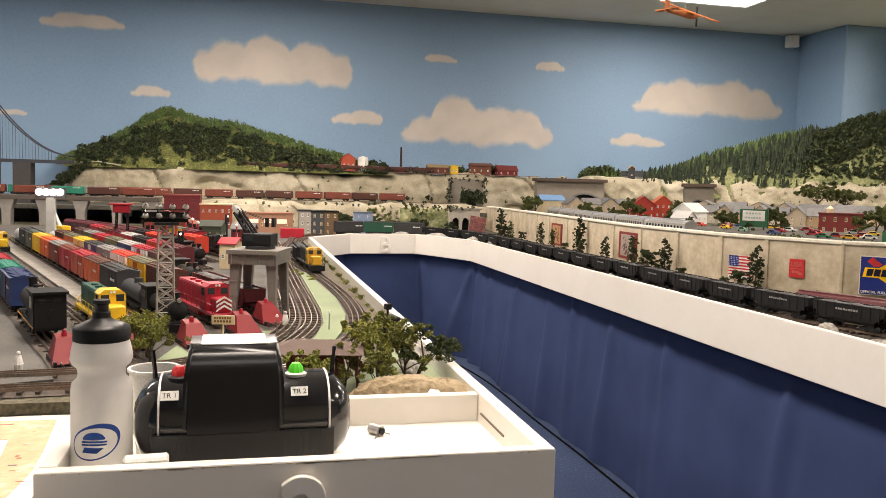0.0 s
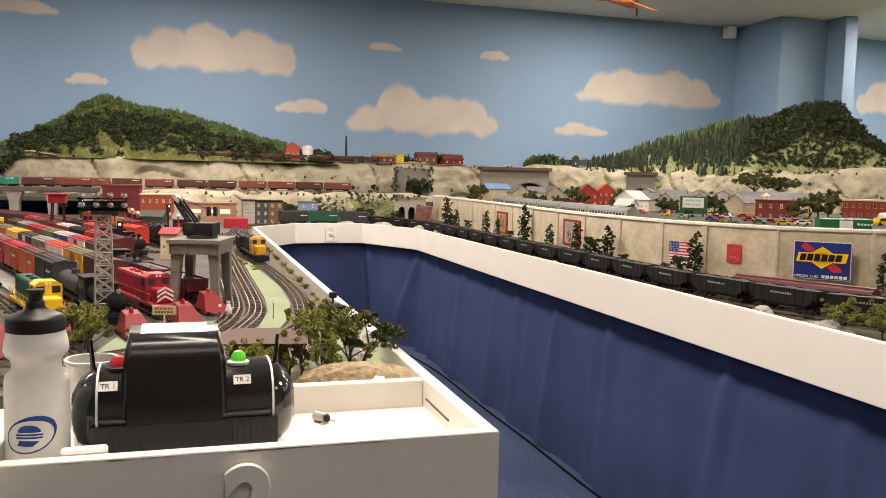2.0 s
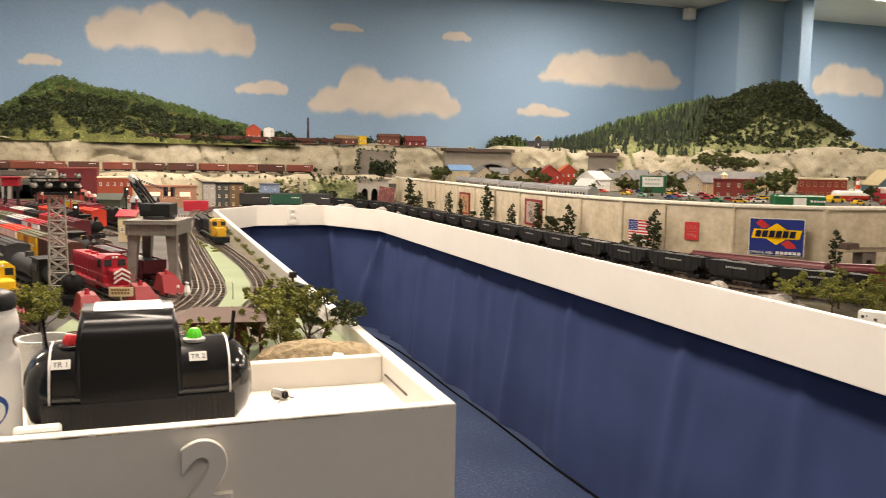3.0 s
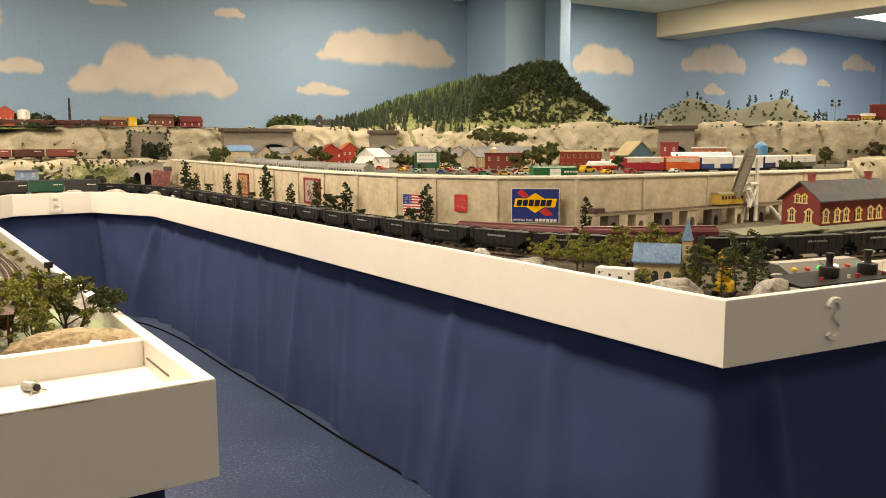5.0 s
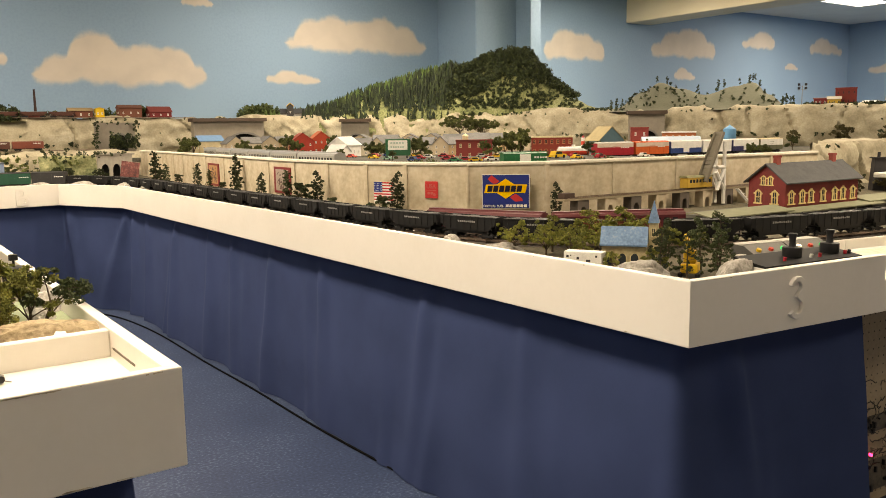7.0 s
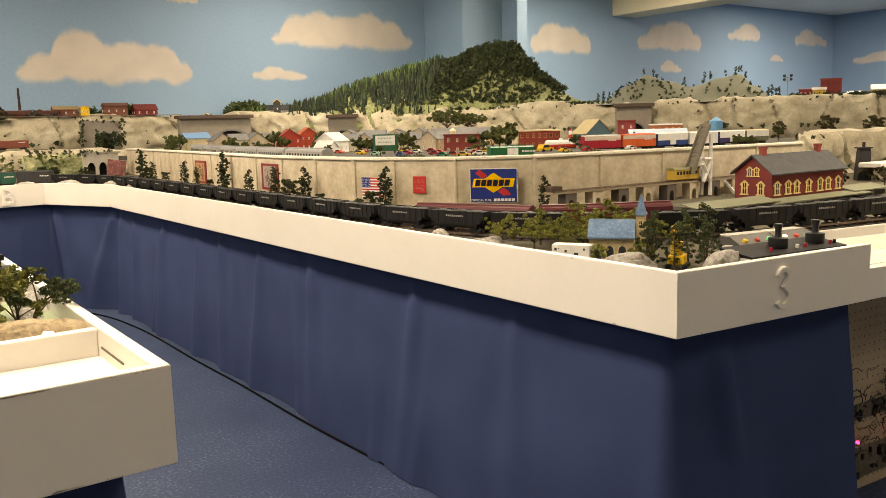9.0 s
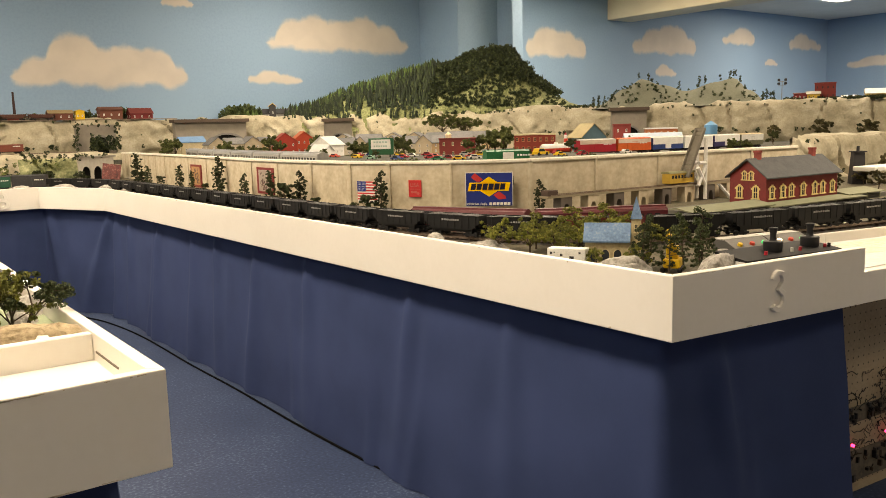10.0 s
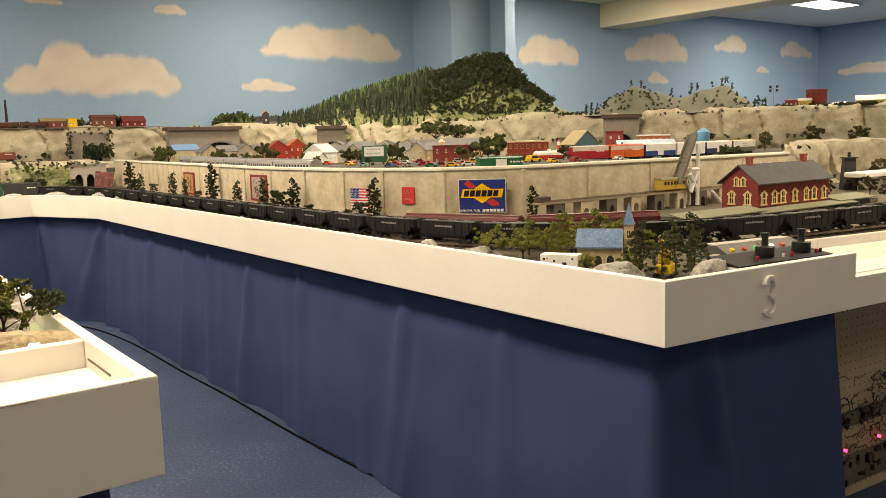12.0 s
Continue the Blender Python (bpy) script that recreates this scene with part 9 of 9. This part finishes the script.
for s in (-1, 1):
    b = bmn()
    ring_a, ring_b = [], []
    for k in range(28):
        a = k * math.tau / 28
        y, z = 0.0615 * math.copysign(abs(math.cos(a)) ** 0.75, math.cos(a)), 0.0575 * math.copysign(abs(math.sin(a)) ** 0.8, math.sin(a))
        for lst, dx, f in ((ring_a, -0.0014, 1.03), (ring_b, 0.0014, 1.03)):
            lst.append(b.verts.new((s * 0.107 + dx, y * f * 0.985, 0.066 + z * f * 0.985)))
    for k in range(28):
        b.faces.new((ring_a[k], ring_a[(k + 1) % 28], ring_b[(k + 1) % 28], ring_b[k]))
    part("trim_band", b, paint(0.75, 0.74, 0.72, 0.3), tf, "bright trim band")
    lx = -0.094 if s < 0 else 0.068
    lab = part("label", (lambda q: (box(q, -0.011, -0.0006, -0.0065, 0.011, 0.0006, 0.0065), q)[1])(bmn()), WHITE, tf, "white sticker with printed letters")
    lab.matrix_basis = pose(lx, -0.0512, 0.1085, -40, 0, 0)
    tm = text_mesh("TR 1" if s < 0 else "TR 2", 0.0092, 0.0002, DGREY, "letters")
    share("letters", tm, lab, pose(0, -0.001, -0.0033))
for x, m, nm in ((-0.084, glow("red_pilot_lens", (0.5, 0.02, 0.02), 0.25), "red"), (0.066, glow("green_pilot_lens", (0.08, 0.5, 0.02), 0.5), "green")):
    b = bmn()
    lathe(b, [(0.009, 0.0), (0.0098, 0.002), (0.0085, 0.008), (0.0055, 0.0125), (0.0, 0.0138)], 20, (x, -0.015, 0.126))
    for v in b.verts:
        a = math.atan2(v.co.y + 0.015, v.co.x - x)
        f = 1 + 0.07 * math.cos(10 * a)
        v.co.x, v.co.y = x + (v.co.x - x) * f, -0.015 + (v.co.y + 0.015) * f
    part("pilot_lamp", b, m, tf, nm + " ribbed domed pilot lamp", True)
    b = bmn()
    lathe(b, [(0.0, 0.0), (0.0145, 0.0), (0.0145, 0.0035), (0.0095, 0.005), (0.0, 0.005)], 24, (x, -0.015, 0.1215))
    part("lamp_socket", b, paint(0.6, 0.59, 0.56, 0.4) if nm == "green" else GB2, tf)
for x in (-0.115, 0.117):
    b = bmn()
    cyl(b, (x, 0.01, 0.11), (x + math.copysign(0.004, x), 0.012, 0.155), 0.0035, 0.0025, 8)
    part("binding_post", b, GB, tf)
b = bmn()
for x in (0.117, 0.122, -0.119):
    cyl(b, (x, -0.05, 0.006), (x + 0.012, -0.062, 0.003), 0.003, n=8)
part("terminal", b, STEEL, tf, "small brass and steel terminals")

# foam cup behind the bottle
cu = thing("foam_cup", (0.008, 1.12, TRAYZ), 0, "white disposable cup behind the bottle", "cup")
b = bmn()
lathe(b, [(0.0, 0.0), (0.024, 0.0), (0.0335, 0.117), (0.0355, 0.118), (0.0355, 0.122), (0.0315, 0.122), (0.0225, 0.006), (0.0, 0.006)], 32)
part("body", b, WHITE, cu, smooth=True)
# small metal coupling on the tray
cp = thing("metal_connector", (0.325, 1.165, TRAYZ), 35, "small grey metal cable connector with clips", "connector")
b = bmn()
cyl(b, (0, -0.014, 0.010), (0, 0.014, 0.010), 0.010, n=20)
part("barrel", b, STEEL, cp, smooth=True)
b = bmn()
cyl(b, (0, -0.018, 0.010), (0, -0.013, 0.010), 0.0065, n=16)
part("plug", b, BLACK, cp)
for s in (-1, 1):
    b = bmn()
    cyl(b, (s * 0.007, -0.012, 0.006), (s * 0.02, -0.018, 0.001), 0.0013, n=5)
    part("clip", b, STEEL, cp)
cp.scale = (0.8, 0.8, 0.8)
wb2 = thing("white_adaptor", (0.012, 0.975, TRAYZ), 4, "low white plastic adaptor beside the bottle", "adaptor")
b = bmn()
box(b, -0.025, -0.012, 0, 0.028, 0.012, 0.044, bev=0.003)
part("case", b, WHITE, wb2)
# raised characters on the boards
def stroke(bm, pts, wide, thick):
    """A flat cut-out bar along x-z points, standing proud towards -y."""
    pts = [Vector((x, 0, z)) for x, z in pts]
    prev = None
    for i, p in enumerate(pts):
        d = (pts[min(i + 1, len(pts) - 1)] - pts[max(i - 1, 0)]).normalized()
        n = Vector((-d.z, 0, d.x)) * wide / 2
        c = 0.0016
        m = n * (1 - 2 * c / wide)
        cur = [bm.verts.new(q) for q in (p + n, p + n + Vector((0, -thick + c, 0)), p + m + Vector((0, -thick, 0)), p - m + Vector((0, -thick, 0)), p - n + Vector((0, -thick + c, 0)), p - n)]
        if prev:
            for k in range(6):
                bm.faces.new((prev[k], prev[(k + 1) % 6], cur[(k + 1) % 6], cur[k]))
        else:
            bm.faces.new(cur)
        prev = cur
    bm.faces.new(prev[::-1])


def arc(cx, cz, rx, rz, a0, a1, n=14):
    return [(cx + rx * math.cos(radians(a0 + (a1 - a0) * k / n)), cz + rz * math.sin(radians(a0 + (a1 - a0) * k / n))) for k in range(n + 1)]


t = thing("raised_numeral", (1.858, 0.8422, 0.682), -6.8, "white raised wooden numeral on the front board", "numeral")
b = bmn()
stroke(b, arc(0.0, 0.074, 0.0175, 0.0175, 170, -60) + [(0.002, 0.053)] + arc(0.001, 0.029, 0.0205, 0.0215, 65, -150), 0.0125, 0.0085)
part("character", b, WHITEP, t)
for ch2, size, turn, at, bold in (("2", 0.113, 0, (0.202, 0.9175, 0.7), 0.0042), ("B", 0.155, 3.6, (1.068, 5.735, 0.674), 0.0012)):
    t = thing("raised_numeral" if ch2 != "B" else "raised_letter", at, turn, "white raised wooden character on the edge board", "numeral")
    share("character", text_mesh(ch2, size, 0.0035, WHITEP, "character", bold, 0.0015), t, pose(0, -0.0049, 0))
# map on the desk left of the tray
PAPER = mat("printed_map", (0.66, 0.45, 0.28), (0.58, 0.35, 0.2), 0.75, 10, 55, 0.05, mixf=0.4, third=(0.72, 0.62, 0.5), third_at=0.66)
mp_ = thing("track_plan", (-0.42, 1.16, 0.7425), 3, "orange-tinted printed track plan on white paper", "paper")
b = bmn()
box(b, -0.26, -0.2, 0, 0.275, 0.2, 0.0012)
part("sheet", b, WHITE, mp_)
b = bmn()
m = Matrix.Rotation(radians(-3), 4, "Z") @ Matrix.Translation((0.42, -1.16, 0))
prism(b, [(-0.66, 1.345), (-0.165, 1.345), (-0.148, 1.176), (-0.143, 1.096), (-0.15, 1.0), (-0.66, 1.0), (-0.66, 1.07), (-0.187, 1.07), (-0.21, 1.245), (-0.66, 1.23)], 0.0013, 0.0017, m)
part("print", b, PAPER, mp_)
rr = random.Random(8)
for k in range(26):
    b = bmn()
    x, y = rr.uniform(0.235, 0.262) if k % 2 else rr.uniform(-0.1, 0.22), rr.uniform(-0.12, 0.15) if k % 2 else rr.uniform(0.1, 0.16)
    w = rr.uniform(0.004, 0.012) if k % 2 else rr.uniform(0.008, 0.05)
    box(b, x, y, 0.0018, x + w, y + rr.choice((0.002, 0.003, 0.006)), 0.0021, pose(0, 0, 0))
    part("mark", b, rr.choice((paint(0.4, 0.16, 0.08), MGREY, WHITE)), mp_)
mp2 = thing("track_plan", (2.62, 0.875, 0.734), -6, "white desk sheet with a faded tan printed track plan", "paper")
m = Matrix.Rotation(radians(6), 4, "Z") @ Matrix.Translation((-2.62, -0.875, 0))
b = bmn()
prism(b, [(2.215, 0.85), (3.5, 0.71), (3.56, 1.01), (3.3, 1.04), (2.88, 1.086), (2.6, 1.138), (2.42, 1.166), (2.26, 1.188)], 0, 0.0012, m)
part("sheet", b, WHITE, mp2)
b = bmn()
prism(b, [(2.47, 0.965), (3.0, 0.78), (3.45, 0.77), (3.5, 0.99), (2.95, 1.055), (2.62, 1.1), (2.44, 1.06)], 0.0013, 0.0017, m)
part("print", b, mat("faded_map", (0.78, 0.68, 0.5), (0.72, 0.58, 0.4), 0.75, 7, 45, 0.05, mixf=0.4, third=(0.8, 0.75, 0.66), third_at=0.55), mp2)
for k in range(14):
    b = bmn()
    x, y = rr.uniform(-0.02, 0.4), rr.uniform(-0.02, 0.1)
    box(b, x, y, 0.0018, x + rr.uniform(0.02, 0.12), y + 0.0018, 0.0021, Matrix.Rotation(radians(rr.choice((0, 0, -4))), 4, "Z"))
    part("mark", b, paint(0.5, 0.42, 0.3), mp2)
sf = thing("desk_edge_strip", (2.6, 1.148, 0.7335), -11, "white raised strip along the desk back", "trim")
for x0, y0, x1, y1 in ((2.245, 1.2, 2.42, 1.174), (2.42, 1.174, 2.6, 1.146), (2.6, 1.146, 2.88, 1.094), (2.88, 1.094, 3.4, 1.036)):
    b = bmn()
    m = Matrix.Rotation(radians(11), 4, "Z") @ Matrix.Translation((x0 - 2.6, y0 - 1.148, 0)) @ Matrix.Rotation(math.atan2(y1 - y0, x1 - x0), 4, "Z")
    box(b, 0, -0.012, 0, math.hypot(x1 - x0, y1 - y0), 0.0, TOP + 0.003 - 0.7335, m, bev=0.0015)
    part("strip", b, WHITEP, sf)

# control panel with buttons and two throttles
GREENB = glow("green_button", (0.02, 0.55, 0.15), 0.6)
for cx, cy, cols in ((2.05, 1.045, (YELLOW, BRIGHTRED, GREENB)), (2.185, 1.02, (glow("lit_cream_lamp", (1.0, 0.78, 0.45), 2.2), BRIGHTRED, GREENB))):
    cpn = thing("control_panel", (cx, cy, TOP + 0.001), -12, "grey sloped control panel with coloured buttons", "control panel", "control panels on the desk")
    b = bmn()
    vprism(b, [(-0.05, 0), (0.05, 0), (0.05, 0.044), (0.012, 0.048), (-0.05, 0.02)], -0.065, 0.065)
    part("case", b, paint(0.07, 0.068, 0.064, 0.85), cpn)
    b = bmn()
    box(b, -0.065, 0.014, 0.0478, 0.065, 0.05, 0.0505)
    part("top", b, paint(0.5, 0.48, 0.44, 0.8), cpn, "white top plate")
    b = bmn()
    vprism(b, [(-0.0495, 0.0206), (0.0115, 0.0482), (0.011, 0.0494), (-0.05, 0.0218)], -0.0648, 0.0648)
    part("face", b, paint(0.19, 0.18, 0.165, 0.75), cpn, "grey sloped face plate")
    for k, m in enumerate(cols):
        b = bmn()
        cyl(b, (-0.04 + 0.04 * k, -0.016, 0.033), (-0.04 + 0.04 * k, -0.02, 0.042), 0.0075, 0.006, 12)
        part("button", b, m, cpn)
tp = thing("throttle_panel", (2.0, 0.925, TOP + 0.002), -8, "black throttle panel with two large knobs", "throttle")
b = bmn()
vprism(b, [(-0.045, 0), (0.05, 0), (0.05, 0.042), (-0.045, 0.03)], -0.16, 0.17)
part("case", b, BLACK, tp)
for x in (-0.016, 0.116):
    b = bmn()
    lathe(b, [(0.021, 0.034), (0.0225, 0.037), (0.0225, 0.057), (0.0222, 0.0585), (0.021, 0.0592), (0.0205, 0.0594), (0.01, 0.0597), (0.0095, 0.06), (0.0082, 0.062), (0.0072, 0.07), (0.0075, 0.078), (0.0105, 0.089), (0.0105, 0.0905), (0.0098, 0.0915), (0.009, 0.0918), (0.0, 0.092)], 28, (x, 0.005, 0))
    part("knob", b, paint(0.016, 0.016, 0.018, 0.4), tp, "large black throttle knob", True)
for x, m in ((-0.07, RED), (0.02, WHITE), (0.05, RED), (0.14, RED), (0.155, BLACK)):
    b = bmn()
    cyl(b, (x, -0.02, 0.033), (x, -0.021, 0.042), 0.004, n=10)
    part("button", b, m, tp)
b = bmn()
box(b, -0.163, -0.04, 0.008, -0.16, -0.01, 0.026)
part("label", b, WHITE, tp, "small white sticker")
# yellow toy machine half hidden by trees
ym = thing("toy_excavator", (1.76, 1.05, TOP), 30, "bright yellow toy excavator among trees", "toy machine")
b = bmn()
box(b, -0.022, -0.018, 0.01, 0.022, 0.018, 0.03, bev=0.002)
part("chassis", b, YELLOW, ym)
b = bmn()
box(b, -0.014, -0.013, 0.03, 0.008, 0.013, 0.058, bev=0.002)
part("cab", b, YELLOW, ym)
b = bmn()
cyl(b, (-0.004, 0, 0.05), (-0.016, 0.006, 0.078), 0.006, 0.004, 8)
cyl(b, (-0.016, 0.006, 0.078), (-0.002, 0.01, 0.09), 0.007, 0.005, 8)
part("arm", b, YELLOW, ym)
for s in (-1, 1):
    b = bmn()
    box(b, -0.026, s * 0.018 - 0.005, 0, 0.026, s * 0.018 + 0.005, 0.012, bev=0.003)
    part("track", b, BLACK, ym)

ym.scale = (1.08, 1.08, 1.08)

# ---- aisle and under the desk ----
# black cable along the skirt
cc = bpy.data.curves.new("floor_cable", "CURVE")
cc.dimensions, cc.bevel_depth, cc.bevel_resolution = "3D", 0.0045, 3
sp_ = cc.splines.new("NURBS")
cab_pts = [(1.15, 5.62), (1.42, 5.3), (1.505, 4.8), (1.53, 4.3), (1.52, 3.7), (1.545, 3.2), (1.535, 2.6), (1.56, 2.1), (1.575, 1.7), (1.565, 1.3), (1.57, 0.9), (1.75, 0.83), (2.1, 0.8)]
sp_.points.add(len(cab_pts) - 1)
for q, (x, y) in zip(sp_.points, cab_pts):
    q.co = (x - 0.012, y, 0.0045, 1)
sp_.use_endpoint_u = True
cc.materials.append(mat("black_cable", (0.006, 0.006, 0.007), None, 0.95, spec=0.05))
tagged(new("floor_cable", cc), "thin black cable lying along the skirt", "cable")
# pegboard panel with wiring under the desk
PEG = mat("pegboard_brown", (0.33, 0.27, 0.19), (0.27, 0.21, 0.14), 0.8, 6, 90, 0.1)
pg = thing("pegboard", (2.42, 0.98, 0.0), -5, "brown perforated pegboard with wiring under the desk", "pegboard")
b = bmn()
box(b, -0.26, 0, 0.02, 1.3, 0.008, 0.7)
part("board", b, PEG, pg)
# flat dark discs on the uncut board stand for shade in its holes
b = bmn()
for i in range(40):
    for j in range(26):
        x, z = -0.245 + 0.0254 * i, 0.05 + 0.0254 * j
        b.faces.new([b.verts.new((x + 0.0026 * math.cos(k * math.tau / 6), -0.0006, z + 0.0026 * math.sin(k * math.tau / 6))) for k in range(6)])
part("perforation", b, paint(0.03, 0.022, 0.018, 0.9), pg, "flat dark discs for the shaded holes")["kind"] = "stuff"
WDARK = (BLACK, DGREY, BLACK, paint(0.05, 0.035, 0.025, 0.7), paint(0.12, 0.1, 0.08, 0.7))
for z0, hgt, deep in ((0.235, 0.05, 0.004), (0.055, 0.095, 0.004)):
    b = bmn()
    box(b, -0.2, -deep, z0, 0.5, -0.001, z0 + hgt, bev=0.001)
    bd = part("circuit_board", b, mat("dusty_circuit_board", (0.1, 0.085, 0.065), (0.05, 0.045, 0.038), 0.8, 20, 120, 0.2), pg, "dark circuit board with wiring")
    for k in range(46):
        b = bmn()
        x, z = rr.uniform(-0.195, 0.46), z0 + rr.uniform(0.0, hgt * 0.85)
        box(b, x, -deep - rr.uniform(0.004, 0.012), z, x + rr.uniform(0.003, 0.012), -deep, z + rr.uniform(0.004, 0.022))
        part("component", b, rr.choice(WDARK), bd)
for k in range(110):
    b = bmn()
    x, z = rr.uniform(-0.2, 0.4), rr.choice((0.38, 0.33, 0.29, 0.26, 0.2, 0.17, 0.1)) + rr.uniform(-0.02, 0.02)
    pts = [Vector((x, -0.006, z))]
    drift = rr.uniform(-0.012, 0.012)
    for _ in range(8):
        p = pts[-1] + Vector((drift + rr.uniform(-0.012, 0.012), rr.uniform(-0.008, 0.006), rr.uniform(-0.014, 0.01)))
        p.y = min(p.y, -0.004)
        pts.append(p)
    tube(b, pts, 0.0013, 5)
    part("wire", b, rr.choice(WDARK), pg)
for x, z in ((0.052, 0.176), (0.222, 0.182)):
    b = bmn()
    cyl(b, (x, -0.02, z), (x, -0.012, z), 0.0045, n=10)
    lamp_ = part("indicator", b, glow("red_indicator", (1.0, 0.03, 0.12), 6.0), pg, "small lit red indicator")
    b = bmn()
    cyl(b, (x, -0.012, z), (x, 0.0, z), 0.0025, n=8)
    part("holder", b, BLACK, lamp_)
# thin dark strip on the tray side, coloured as the shade in a narrow slot
sl = thing("tray_slot", (0.5005, 1.074, 0.768), 0, "narrow dark strip for the shaded slot in the tray side board", "slot")
b = bmn()
box(b, -0.0012, 0, 0, 0.0005, 0.124, 0.003)
part("opening", b, paint(0.16, 0.13, 0.1, 0.9), sl)
# hanging toy aeroplane
ap = thing("toy_aeroplane", (1.56, 2.55, 1.745), 25, "small orange toy aeroplane hanging from the ceiling", "toy aeroplane")
OR = paint(0.62, 0.2, 0.06, 0.5)
b = bmn()
cyl(b, (-0.085, 0, 0), (0.05, 0, 0.004), 0.005, 0.014, 12)
cyl(b, (0.05, 0, 0.004), (0.085, 0, 0.004), 0.014, 0.009, 12)
part("fuselage", b, OR, ap, smooth=True)
b = bmn()
box(b, 0.015, -0.12, 0.012, 0.055, 0.12, 0.016, pose(0, 0, 0, 24, 0, 0), bev=0.0015)
part("wing", b, OR, ap)
b = bmn()
box(b, -0.09, -0.04, 0.002, -0.066, 0.04, 0.005)
box(b, -0.092, -0.0015, 0.0, -0.066, 0.0015, 0.034)
part("tail", b, OR, ap)
b = bmn()
box(b, 0.085, -0.003, -0.03, 0.088, 0.003, 0.038)
part("propeller", b, DGREY, ap)
b = bmn()
cyl(b, (0.02, 0, 0.016), (0.02, 0, CEIL - 1.745), 0.0006, n=4, caps=False)
part("string", b, LGREY, ap)


# worn paint along the edge boards
def paint_chips(board, p, q, z, n, seed, low=False):
    rc = random.Random(seed)
    m = at_end(p, q)
    length = (Vector(q) - Vector(p)).length
    for _ in range(n):
        x, w, h = rc.uniform(0.01, length - 0.035), rc.uniform(0.002, 0.012 if length > 1 else 0.028), rc.uniform(0.0012, 0.004 if length > 1 else 0.0028)
        b = bmn()
        top = [(x + w * k / 5, rc.uniform(0.3, 1.0) * h) for k in range(6)]
        pts = [(x, 0.0)] + top + [(x + w, 0.0)]
        sgn = 1 if low else -1
        b.faces.new([b.verts.new(m @ Vector((u, -0.0005, z + sgn * (v + 0.0022)))) for u, v in pts])
        part("paint_chip", b, RAWEDGE, board)


for nm, p, q, n in (("fascia_1", (-0.1, 0.918), (0.521, 0.918), 44), ("fascia_2", EDGE[0], EDGE[1], 30), ("fascia_6", EDGE[4], EDGE[5], 26), ("fascia_7", EDGE[5], EDGE[6], 12)):
    paint_chips(bpy.data.objects[nm], p, q, RAIL, n, len(nm) + n)
    paint_chips(bpy.data.objects[nm], p, q, RAIL - FH, n // 2, n + 3, True)
